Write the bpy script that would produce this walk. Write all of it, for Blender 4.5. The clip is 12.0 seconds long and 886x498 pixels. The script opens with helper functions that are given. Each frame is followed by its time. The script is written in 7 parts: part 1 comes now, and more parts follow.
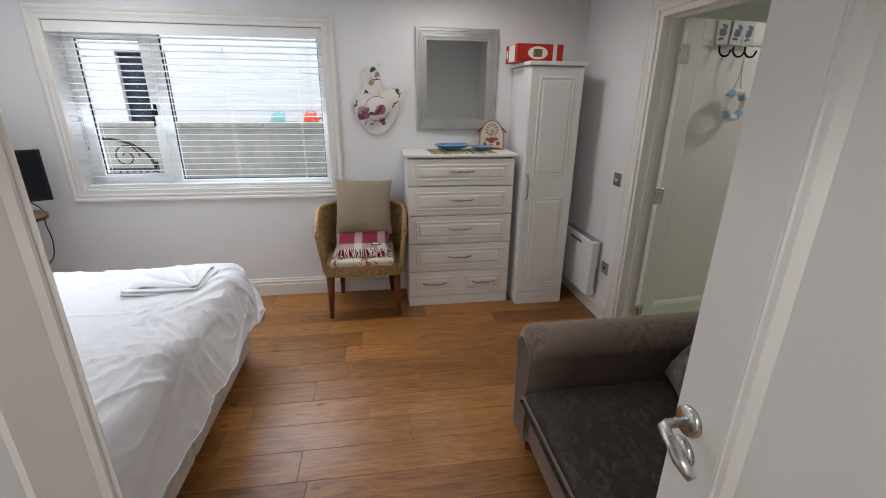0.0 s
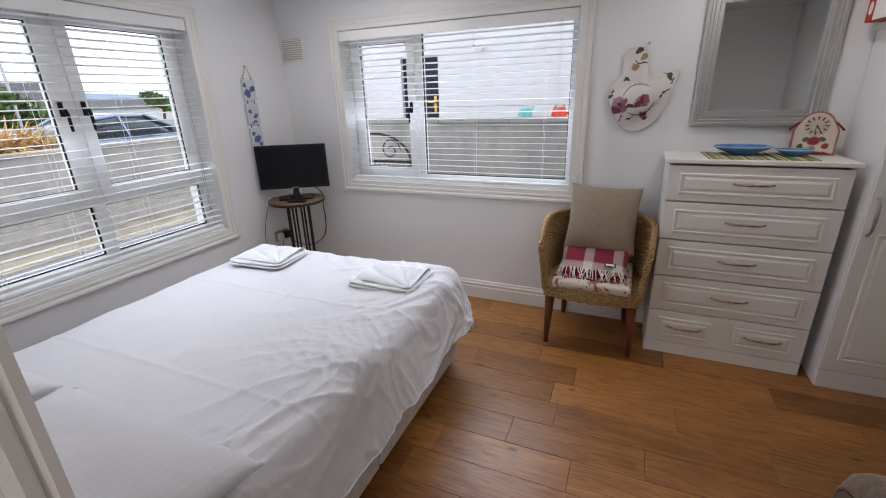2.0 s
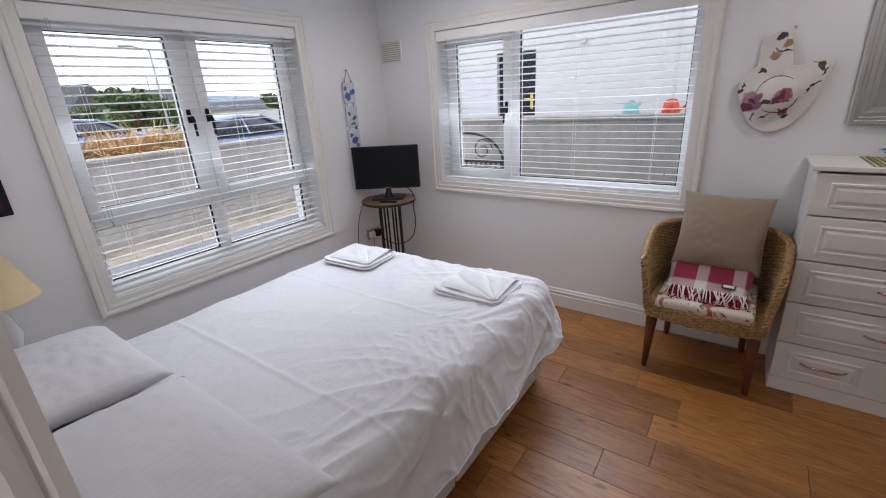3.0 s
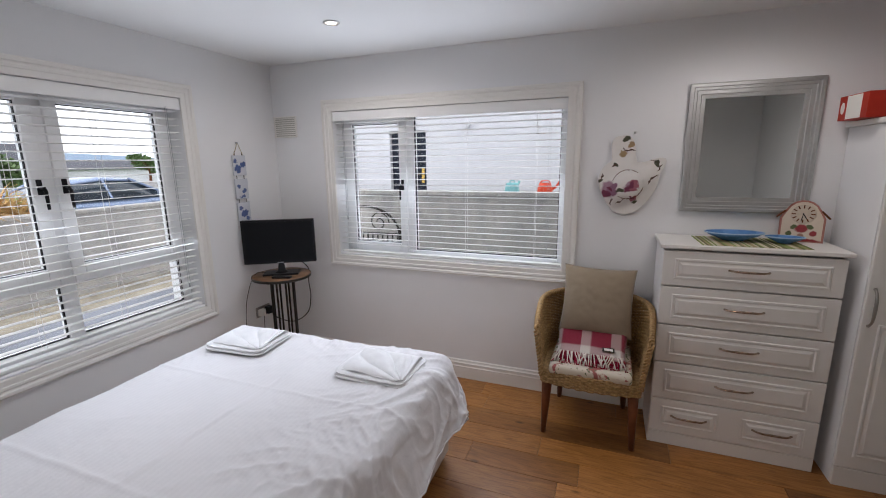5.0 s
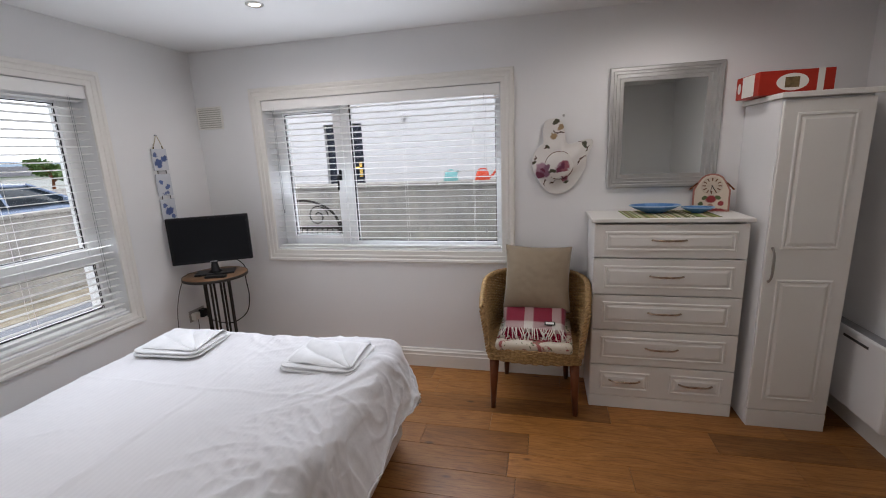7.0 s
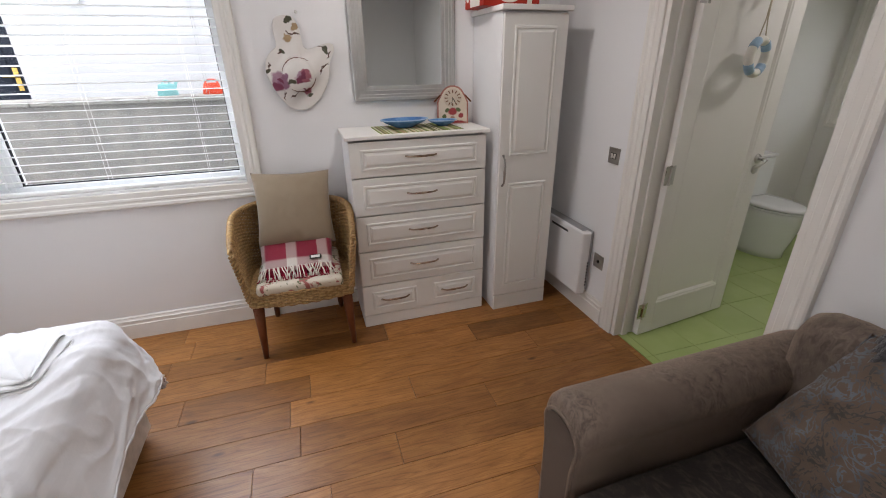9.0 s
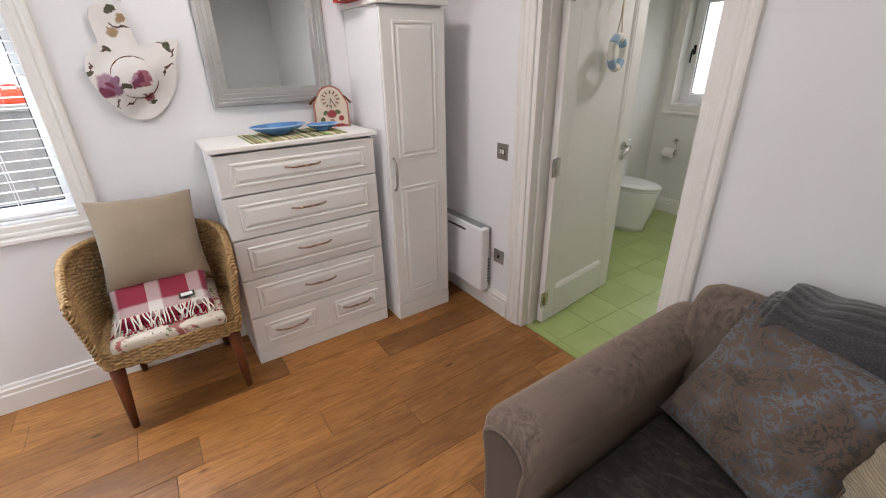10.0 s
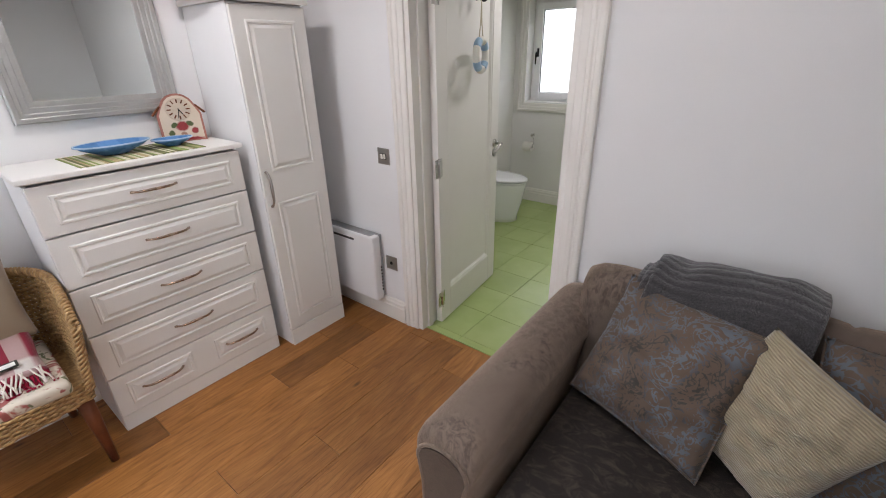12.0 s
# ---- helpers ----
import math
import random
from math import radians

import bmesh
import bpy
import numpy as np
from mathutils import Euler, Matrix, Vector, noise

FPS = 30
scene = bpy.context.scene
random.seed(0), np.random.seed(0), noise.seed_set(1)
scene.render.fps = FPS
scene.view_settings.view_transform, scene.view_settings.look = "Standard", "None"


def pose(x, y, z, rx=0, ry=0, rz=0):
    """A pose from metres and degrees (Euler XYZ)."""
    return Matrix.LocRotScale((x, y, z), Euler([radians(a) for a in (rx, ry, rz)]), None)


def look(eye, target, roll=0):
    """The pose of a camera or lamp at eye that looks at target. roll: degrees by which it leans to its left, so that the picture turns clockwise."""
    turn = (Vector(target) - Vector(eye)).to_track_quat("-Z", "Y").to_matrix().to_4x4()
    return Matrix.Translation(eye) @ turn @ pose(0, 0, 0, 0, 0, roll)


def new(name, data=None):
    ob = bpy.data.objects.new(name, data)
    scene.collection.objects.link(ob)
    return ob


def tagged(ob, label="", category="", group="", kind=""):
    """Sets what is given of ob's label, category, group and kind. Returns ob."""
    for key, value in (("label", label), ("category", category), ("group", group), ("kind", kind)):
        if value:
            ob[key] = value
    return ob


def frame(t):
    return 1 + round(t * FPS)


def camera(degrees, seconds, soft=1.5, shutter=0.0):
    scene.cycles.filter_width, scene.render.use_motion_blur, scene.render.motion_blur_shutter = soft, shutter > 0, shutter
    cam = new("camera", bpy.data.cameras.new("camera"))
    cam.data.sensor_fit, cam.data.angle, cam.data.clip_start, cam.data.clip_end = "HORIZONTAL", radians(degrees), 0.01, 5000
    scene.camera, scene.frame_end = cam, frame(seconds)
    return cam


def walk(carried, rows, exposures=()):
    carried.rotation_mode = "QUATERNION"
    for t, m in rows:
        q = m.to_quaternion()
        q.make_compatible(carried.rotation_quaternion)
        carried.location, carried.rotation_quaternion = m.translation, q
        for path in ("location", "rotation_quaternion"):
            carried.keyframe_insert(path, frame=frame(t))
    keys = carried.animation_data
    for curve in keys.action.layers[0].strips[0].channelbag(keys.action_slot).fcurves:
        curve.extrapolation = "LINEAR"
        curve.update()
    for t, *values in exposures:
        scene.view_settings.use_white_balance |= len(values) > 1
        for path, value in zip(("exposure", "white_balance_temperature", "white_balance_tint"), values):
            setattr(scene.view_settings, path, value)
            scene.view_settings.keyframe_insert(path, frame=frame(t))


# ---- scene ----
cam = camera(91.8, 12.0, 1.0)
PATH = [
    (0, (1.331, 0.536, 1.56), (1.613, 2.401, 0.896), 0.6),
    (0.5, (1.344, 0.628, 1.542), (1.523, 2.502, 0.868), -0.3),
    (1, (1.349, 0.785, 1.541), (1.283, 2.666, 0.867), -1.6),
    (1.5, (1.342, 0.871, 1.54), (1.006, 2.723, 0.864), -1.9),
    (2, (1.329, 0.98, 1.545), (0.573, 2.704, 0.867), -1.9),
    (2.5, (1.304, 1.047, 1.544), (0.23, 2.593, 0.868), -3.3),
    (2.7, (1.293, 1.067, 1.555), (0.174, 2.582, 0.88), -3.5),
    (4.5, (1.223, 1.087, 1.606), (0.421, 2.811, 0.987), -1.3),
    (5, (1.236, 1.066, 1.635), (0.53, 2.893, 1.232), -0.8),
    (5.5, (1.236, 1.03, 1.655), (0.475, 2.866, 1.428), -1.7),
    (6, (1.227, 1.017, 1.689), (0.3, 2.782, 1.524), -2.4),
    (6.5, (1.208, 1.01, 1.654), (0.338, 2.803, 1.484), -2.5),
    (7, (1.241, 1.04, 1.574), (0.789, 2.94, 1.146), -2.4),
    (7.5, (1.273, 1.058, 1.534), (1.219, 2.952, 0.891), -1.0),
    (9.3, (1.338, 1.306, 1.549), (1.976, 3.017, 0.733), -0.9),
    (9.5, (1.355, 1.329, 1.539), (2.066, 3.012, 0.726), -0.9),
    (10, (1.315, 1.44, 1.547), (2.327, 2.954, 0.721), -1.2),
    (10.5, (1.285, 1.509, 1.543), (2.515, 2.846, 0.707), -1.8),
    (11, (1.286, 1.529, 1.544), (2.639, 2.74, 0.705), -1.1),
    (11.5, (1.29, 1.538, 1.547), (2.682, 2.705, 0.709), -1.4),
    (12, (1.295, 1.547, 1.551), (2.721, 2.677, 0.722), -1.2),
]
EXPOSURES = [(0, 0.28, 6200, 13), (1.5, 0.1, 6200, 16), (2.5, -0.06, 6200, 18), (4.5, -0.12, 6250, 17), (5.5, -0.14, 6300, 18), (6.5, -0.17, 6350, 17), (7.5, 0.02, 6400, 17), (9.5, 0.66, 6350, 16), (10.5, 1.1, 6250, 16), (12, 1.0, 6100, 16)]
walk(cam, [(t, look(eye, target, roll)) for t, eye, target, roll in PATH], EXPOSURES)

# ---- light ----
world = bpy.data.worlds.new("overcast_sky")
scene.world = world
world.use_nodes = True
wn = world.node_tree
wn.nodes.clear()
sky = wn.nodes.new("ShaderNodeTexSky")
sky.sky_type, sky.sun_disc = "NISHITA", False
sky.sun_elevation, sky.sun_rotation = radians(48), radians(215)
sky.air_density, sky.dust_density = 1.0, 3.0
hue = wn.nodes.new("ShaderNodeHueSaturation")
hue.inputs["Saturation"].default_value = 0.25
cloud = wn.nodes.new("ShaderNodeMixRGB")
cloud.inputs[0].default_value = 0.75
cloud.inputs[2].default_value = (44.0, 45.2, 47.2, 1)
bg = wn.nodes.new("ShaderNodeBackground")
bg.inputs[1].default_value = 0.068
wout = wn.nodes.new("ShaderNodeOutputWorld")
wn.links.new(sky.outputs[0], hue.inputs["Color"])
wn.links.new(hue.outputs[0], cloud.inputs[1])
wn.links.new(cloud.outputs[0], bg.inputs[0])
wn.links.new(bg.outputs[0], wout.inputs[0])

sun_data = bpy.data.lights.new("sun", "SUN")
sun_data.energy, sun_data.angle, sun_data.color = 0.55, radians(20), (1.0, 0.97, 0.92)
sun = new("sun", sun_data)
sun.matrix_world = look((-6, -8, 12), (0, 0, 0))

SPOT_WATTS = 20.0
BATH_WATTS = 25.0


def spot_lamp(x, y, z, watts, colour=(1.0, 0.945, 0.875)):
    data = bpy.data.lights.new("downlight_beam", "SPOT")
    data.energy, data.color = watts, colour
    data.spot_size, data.spot_blend, data.shadow_soft_size = radians(176), 0.55, 0.12
    ob = new("downlight_beam", data)
    ob.matrix_world = look((x, y, z), (x, y + 0.001, 0))
    return ob


# the fourth is unseen, added to complete the grid and brighten the chest fronts
SPOTS = [(-0.24, 3.235), (1.853, 3.294), (-0.245, 1.855), (1.85, 1.86)]
for sx, sy in SPOTS:
    spot_lamp(sx, sy, 2.37, SPOT_WATTS if sy > 3 else 0.8 * SPOT_WATTS)
spot_lamp(4.2, 2.6, 2.37, BATH_WATTS, (1.0, 0.95, 0.88))
# unseen hall lamp, added to brighten the entrance door
spot_lamp(1.45, -0.45, 2.37, 60.0)


def window_lamp(place, aim, wide, high, watts):
    """Daylight scattered into the room by the slats of a blind."""
    data = bpy.data.lights.new("window_daylight", "AREA")
    data.shape, data.size, data.size_y = "RECTANGLE", wide, high
    data.energy, data.color, data.spread = watts, (0.82, 0.915, 1.0), radians(95)
    ob = new("window_daylight", data)
    ob.matrix_world = look(place, aim)
    return ob


DAY_W, DAY_N = 4.6, 12.0
window_lamp((-1.325, 2.43, 1.35), (-0.825, 2.20, 0.55), 1.34, 0.9, DAY_W)
window_lamp((-1.325, 2.43, 1.35), (-0.825, 2.48, 2.21), 1.34, 0.9, DAY_W * 0.62)
window_lamp((0.09, 3.945, 1.45), (0.09, 3.445, 0.59), 1.7, 0.8, DAY_N)
window_lamp((0.09, 3.945, 1.45), (0.09, 3.445, 2.33), 1.7, 0.8, DAY_N * 0.44)


# ---- materials ----
def nodes_of(name):
    m = bpy.data.materials.new(name)
    m.use_nodes = True
    nt = m.node_tree
    return m, nt, nt.nodes["Principled BSDF"]


def node(nt, kind, **inputs):
    n = nt.nodes.new(kind)
    for k, v in inputs.items():
        n.inputs[k.replace("_", " ")].default_value = v
    return n


def rgb(c):
    return (c[0], c[1], c[2], 1)


def coords(nt, scale=(1, 1, 1), randomly=False):
    tc = nt.nodes.new("ShaderNodeTexCoord")
    mp = nt.nodes.new("ShaderNodeMapping")
    mp.inputs["Scale"].default_value = scale
    nt.links.new(tc.outputs["Object"], mp.inputs["Vector"])
    if randomly:
        info = nt.nodes.new("ShaderNodeObjectInfo")
        mul = nt.nodes.new("ShaderNodeVectorMath")
        mul.operation = "SCALE"
        comb = nt.nodes.new("ShaderNodeCombineXYZ")
        for i in range(3):
            nt.links.new(info.outputs["Random"], comb.inputs[i])
        nt.links.new(comb.outputs[0], mul.inputs[0])
        mul.inputs["Scale"].default_value = 47.0
        nt.links.new(mul.outputs[0], mp.inputs["Location"])
    return mp.outputs[0]


def ramp(nt, fac, stops):
    r = nt.nodes.new("ShaderNodeValToRGB")
    while len(r.color_ramp.elements) < len(stops):
        r.color_ramp.elements.new(0.5)
    for e, (p, c) in zip(r.color_ramp.elements, stops):
        e.position, e.color = p, rgb(c)
    nt.links.new(fac, r.inputs[0])
    return r.outputs[0]


def mixed(nt, fac, a, b, mode="MIX"):
    m = nt.nodes.new("ShaderNodeMixRGB")
    m.blend_type = mode
    for sock, v in zip((m.inputs[0], m.inputs[1], m.inputs[2]), (fac, a, b)):
        if isinstance(v, (int, float)):
            sock.default_value = v
        elif isinstance(v, tuple):
            sock.default_value = rgb(v)
        else:
            nt.links.new(v, sock)
    return m.outputs[0]


def bumped(nt, bsdf, height, strength, distance=0.01):
    b = nt.nodes.new("ShaderNodeBump")
    b.inputs["Strength"].default_value, b.inputs["Distance"].default_value = strength, distance
    nt.links.new(height, b.inputs["Height"])
    nt.links.new(b.outputs[0], bsdf.inputs["Normal"])


def noise_at(nt, vec, scale, detail=4.0, rough=0.55, distortion=0.0):
    n = node(nt, "ShaderNodeTexNoise", Scale=scale, Detail=detail, Roughness=rough, Distortion=distortion)
    nt.links.new(vec, n.inputs["Vector"])
    return n.outputs["Fac"]


def plain(name, colour, rough=0.5, metal=0.0, vary=0.06, broad=2.5, fine=90.0, bump=0.05, sheen=0.0, dirt=None):
    """A surface of one colour with broad stains, fine grain and a little relief."""
    m, nt, bs = nodes_of(name)
    v = coords(nt)
    big, small = noise_at(nt, v, broad, 3), noise_at(nt, v, fine, 3)
    dark = tuple(c * (1 - vary) for c in colour)
    lite = tuple(min(1, c * (1 + vary * 0.6)) for c in colour)
    c1 = ramp(nt, big, [(0.3, dirt or dark), (0.62, lite)])
    col = mixed(nt, 0.25, c1, ramp(nt, small, [(0.3, dark), (0.7, lite)]))
    nt.links.new(col, bs.inputs["Base Color"])
    bs.inputs["Metallic"].default_value = metal
    rr = ramp(nt, big, [(0.3, (max(0.02, rough - 0.06),) * 3), (0.7, (min(1, rough + 0.06),) * 3)])
    nt.links.new(rr, bs.inputs["Roughness"])
    if sheen:
        bs.inputs["Sheen Weight"].default_value = sheen
    bs.inputs["Specular IOR Level"].default_value = 0.15
    if bump:
        bumped(nt, bs, small, bump, 0.004)
    return m


WALL = plain("white_wall_paint", (0.83, 0.83, 0.83), 0.75, vary=0.025, broad=1.2, fine=220, bump=0.08)
BATH_WALL = plain("bathroom_wall_paint", (0.78, 0.77, 0.74), 0.6, vary=0.03, broad=1.2, fine=220, bump=0.06)
CEIL = plain("ceiling_paint", (0.80, 0.80, 0.79), 0.85, vary=0.02, broad=1.0, fine=200, bump=0.06)
TRIM = plain("cream_gloss_paint", (0.83, 0.81, 0.765), 0.35, vary=0.03, broad=3, fine=160, bump=0.02)
DOOR_PAINT = plain("door_satin_paint", (0.84, 0.82, 0.785), 0.4, vary=0.03, broad=2, fine=180, bump=0.03)
FURN = plain("white_furniture_foil", (0.85, 0.835, 0.80), 0.42, vary=0.02, broad=2, fine=140, bump=0.02)
FURN_SIDE = plain("white_board_side", (0.86, 0.86, 0.86), 0.45, vary=0.02, broad=2, fine=140, bump=0.02)
UPVC = plain("white_upvc", (0.90, 0.90, 0.90), 0.3, vary=0.02, broad=4, fine=100, bump=0.0)
SLAT = plain("white_slat_paint", (0.91, 0.91, 0.89), 0.38, vary=0.02, broad=6, fine=90, bump=0.02)
CHROME = plain("brushed_chrome", (0.62, 0.61, 0.59), 0.28, 1.0, 0.08, 9, 200, 0.03)
STEEL_PLATE = plain("brushed_steel_plate", (0.42, 0.40, 0.37), 0.38, 1.0, 0.08, 12, 260, 0.04)
BRONZE = plain("warm_nickel", (0.44, 0.34, 0.265), 0.24, 1.0, 0.08, 12, 200, 0.02)
BRASS = plain("polished_brass", (0.75, 0.52, 0.16), 0.25, 1.0, 0.08, 12, 200, 0.02)
BLACK = plain("black_plastic", (0.018, 0.018, 0.02), 0.35, vary=0.2, fine=120, bump=0.03)
SCREEN = plain("tv_screen", (0.008, 0.009, 0.011), 0.42, vary=0.1, bump=0.0)
DARK_IRON = plain("dark_iron", (0.05, 0.045, 0.04), 0.5, 0.6, 0.3, 14, 160, 0.1)
DARK_GAP = plain("dark_gap", (0.05, 0.03, 0.015), 0.9, bump=0.0)
LEG_WOOD = plain("dark_stained_wood", (0.15, 0.050, 0.021), 0.32, vary=0.3, broad=8, fine=70, bump=0.06)
PORCELAIN = plain("white_porcelain", (0.84, 0.85, 0.84), 0.12, vary=0.01, bump=0.0)
BLUE_GLAZE = plain("blue_glaze", (0.10, 0.24, 0.50), 0.25, vary=0.2, broad=14, fine=60, bump=0.05)
BLUE_LIGHT = plain("pale_blue_rim", (0.35, 0.50, 0.66), 0.3, vary=0.15, broad=14, fine=60, bump=0.04)
TAUPE = plain("taupe_cotton", (0.34, 0.27, 0.19), 0.9, vary=0.08, broad=6, fine=420, bump=0.25, sheen=0.3)
ROPE = plain("rope", (0.62, 0.55, 0.42), 0.9, vary=0.15, fine=300, bump=0.3)
TARMAC = plain("tarmac", (0.25, 0.26, 0.29), 0.9, vary=0.25, broad=0.8, fine=60, bump=0.3)
GRAVEL = plain("pale_gravel", (0.38, 0.33, 0.25), 0.95, vary=0.4, broad=3, fine=40, bump=0.5)
RENDER_WALL = plain("white_render", (0.70, 0.69, 0.71), 0.85, vary=0.05, broad=0.8, fine=40, bump=0.3)
SLATE = plain("dark_roof_slate", (0.09, 0.09, 0.10), 0.8, vary=0.2, broad=2, fine=20, bump=0.3)
CAR_PAINT = plain("blue_grey_car_paint", (0.22, 0.28, 0.40), 0.22, 0.35, 0.05, 2, 60, 0.0)
CAR_PALE = plain("silver_blue_car_paint", (0.20, 0.25, 0.40), 0.25, 0.3, 0.05, 2, 60, 0.0)
CAR_GLASS = plain("tinted_car_glass", (0.03, 0.04, 0.05), 0.08, vary=0.1, bump=0.0)
for _m in (CAR_GLASS, CAR_PAINT, CAR_PALE):
    _m.node_tree.nodes["Principled BSDF"].inputs["Specular IOR Level"].default_value = 0.6
RUBBER = plain("tyre_rubber", (0.02, 0.02, 0.02), 0.85, vary=0.2, bump=0.1)
RED_PLASTIC = plain("orange_red_plastic", (0.75, 0.09, 0.04), 0.4, vary=0.08, bump=0.0)
TEAL_PLASTIC = plain("pale_teal_plastic", (0.25, 0.55, 0.56), 0.4, vary=0.08, bump=0.0)
PALE_GREY = plain("galvanised_metal", (0.45, 0.46, 0.47), 0.5, 0.7, 0.15, 6, 80, 0.05)
NAVY_DOOR = plain("dark_blue_door_paint", (0.025, 0.03, 0.045), 0.5, vary=0.2, broad=3, fine=60, bump=0.05)
SHADE = plain("cream_linen_shade", (0.72, 0.58, 0.34), 0.85, vary=0.08, fine=260, bump=0.2)
PAPER = plain("white_card", (0.80, 0.78, 0.72), 0.8, vary=0.04, bump=0.02)
RED_CARD = plain("red_printed_card", (0.42, 0.035, 0.02), 0.45, vary=0.12, broad=8, fine=90, bump=0.02)
SILVER_FRAME = plain("silver_leaf_frame", (0.50, 0.50, 0.485), 0.36, 0.65, 0.12, 7, 120, 0.06)


def lamp_glow():
    m, nt, bs = nodes_of("lamp_lens")
    bs.inputs["Base Color"].default_value = (0.9, 0.85, 0.75, 1)
    bs.inputs["Emission Color"].default_value = (1.0, 0.86, 0.66, 1)
    bs.inputs["Emission Strength"].default_value = 6.0
    return m


BULB = lamp_glow()


def oak():
    m, nt, bs = nodes_of("oiled_oak_boards")
    info = nt.nodes.new("ShaderNodeObjectInfo")
    v = coords(nt, (1.0, 5.0, 5.0), True)
    v2 = coords(nt, (1.0, 1.6, 1.6), True)
    grain = noise_at(nt, v, 3.0, 10, 0.68, 1.6)
    fine = noise_at(nt, coords(nt, (3.0, 60.0, 60.0), True), 5.0, 3, 0.6)
    broad = noise_at(nt, v2, 1.6, 3)
    base = ramp(nt, grain, [(0.30, (0.24, 0.100, 0.025)), (0.50, (0.345, 0.153, 0.041)), (0.72, (0.44, 0.212, 0.064))])
    tone = ramp(nt, info.outputs["Random"], [(0.0, (0.70, 0.67, 0.64)), (1.0, (1.18, 1.16, 1.12))])
    col = mixed(nt, 1.0, base, tone, "MULTIPLY")
    col = mixed(nt, 0.6, col, ramp(nt, broad, [(0.35, (0.72, 0.68, 0.62)), (0.7, (1.2, 1.18, 1.15))]), "MULTIPLY")
    col = mixed(nt, 0.3, col, ramp(nt, fine, [(0.35, (0.5, 0.44, 0.38)), (0.6, (1.05, 1.05, 1.05))]), "MULTIPLY")
    wave = node(nt, "ShaderNodeTexWave", Scale=5.0, Distortion=14.0, Detail=4.0)
    wave.inputs["Detail Scale"].default_value = 1.4
    wave.bands_direction = "Y"
    nt.links.new(coords(nt, (0.32, 2.6, 1.0), True), wave.inputs["Vector"])
    col = mixed(nt, 0.38, col, ramp(nt, wave.outputs["Fac"], [(0.02, (0.42, 0.34, 0.27)), (0.14, (1.0, 1.0, 1.0)), (0.9, (1.06, 1.06, 1.06))]), "MULTIPLY")
    vor = node(nt, "ShaderNodeTexVoronoi", Scale=2.9)
    nt.links.new(coords(nt, (1.0, 2.4, 1.0), True), vor.inputs["Vector"])
    knot = ramp(nt, vor.outputs["Distance"], [(0.035, (0.22, 0.18, 0.15)), (0.10, (1, 1, 1))])
    col = mixed(nt, 0.85, col, knot, "MULTIPLY")
    nt.links.new(col, bs.inputs["Base Color"])
    nt.links.new(ramp(nt, grain, [(0.3, (0.44,) * 3), (0.7, (0.30,) * 3)]), bs.inputs["Roughness"])
    bumped(nt, bs, fine, 0.12, 0.002)
    return m


OAK = oak()


def tile_green():
    m, nt, bs = nodes_of("lime_green_floor_tile")
    info = nt.nodes.new("ShaderNodeObjectInfo")
    v = coords(nt, (1, 1, 1), True)
    n1, n2 = noise_at(nt, v, 4, 4), noise_at(nt, v, 45, 3)
    base = ramp(nt, n1, [(0.3, (0.34, 0.435, 0.15)), (0.7, (0.41, 0.505, 0.20))])
    tone = ramp(nt, info.outputs["Random"], [(0.0, (0.97, 0.97, 0.97)), (1.0, (1.03, 1.03, 1.03))])
    col = mixed(nt, 1.0, base, tone, "MULTIPLY")
    nt.links.new(col, bs.inputs["Base Color"])
    bs.inputs["Roughness"].default_value = 0.32
    bumped(nt, bs, n2, 0.06, 0.003)
    return m


TILE = tile_green()
GROUT = plain("pale_green_grout", (0.34, 0.45, 0.13), 0.9, bump=0.1)


# deep scales the base colour down, for darker copies of the one velvet
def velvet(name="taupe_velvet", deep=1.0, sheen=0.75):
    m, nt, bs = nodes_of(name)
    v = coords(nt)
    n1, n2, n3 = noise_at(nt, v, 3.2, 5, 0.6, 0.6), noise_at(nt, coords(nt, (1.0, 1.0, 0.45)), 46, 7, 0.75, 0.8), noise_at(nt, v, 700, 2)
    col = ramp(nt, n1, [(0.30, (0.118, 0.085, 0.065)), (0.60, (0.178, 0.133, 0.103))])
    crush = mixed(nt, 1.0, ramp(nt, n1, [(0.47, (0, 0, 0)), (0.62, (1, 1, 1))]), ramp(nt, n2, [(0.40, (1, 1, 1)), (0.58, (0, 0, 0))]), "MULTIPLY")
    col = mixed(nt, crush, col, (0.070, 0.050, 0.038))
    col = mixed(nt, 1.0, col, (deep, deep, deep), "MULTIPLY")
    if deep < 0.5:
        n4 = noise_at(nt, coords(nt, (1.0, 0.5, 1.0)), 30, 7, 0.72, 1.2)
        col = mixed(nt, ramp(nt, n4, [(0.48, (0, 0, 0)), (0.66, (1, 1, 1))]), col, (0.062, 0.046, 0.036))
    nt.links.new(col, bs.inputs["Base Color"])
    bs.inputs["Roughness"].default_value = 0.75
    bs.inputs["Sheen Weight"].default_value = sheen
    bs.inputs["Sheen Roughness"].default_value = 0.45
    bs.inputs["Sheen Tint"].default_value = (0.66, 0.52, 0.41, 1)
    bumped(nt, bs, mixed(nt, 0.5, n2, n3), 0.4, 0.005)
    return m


VELVET = velvet()
# arm facing: the same velvet at 0.45 of its colour, with streaks
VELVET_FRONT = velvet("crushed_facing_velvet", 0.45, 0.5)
# seat: same velvet cut to a tenth, its shade painted into the colour
VELVET_SHADED_SEAT = velvet("shaded_crushed_velvet", 0.10, 0.04)


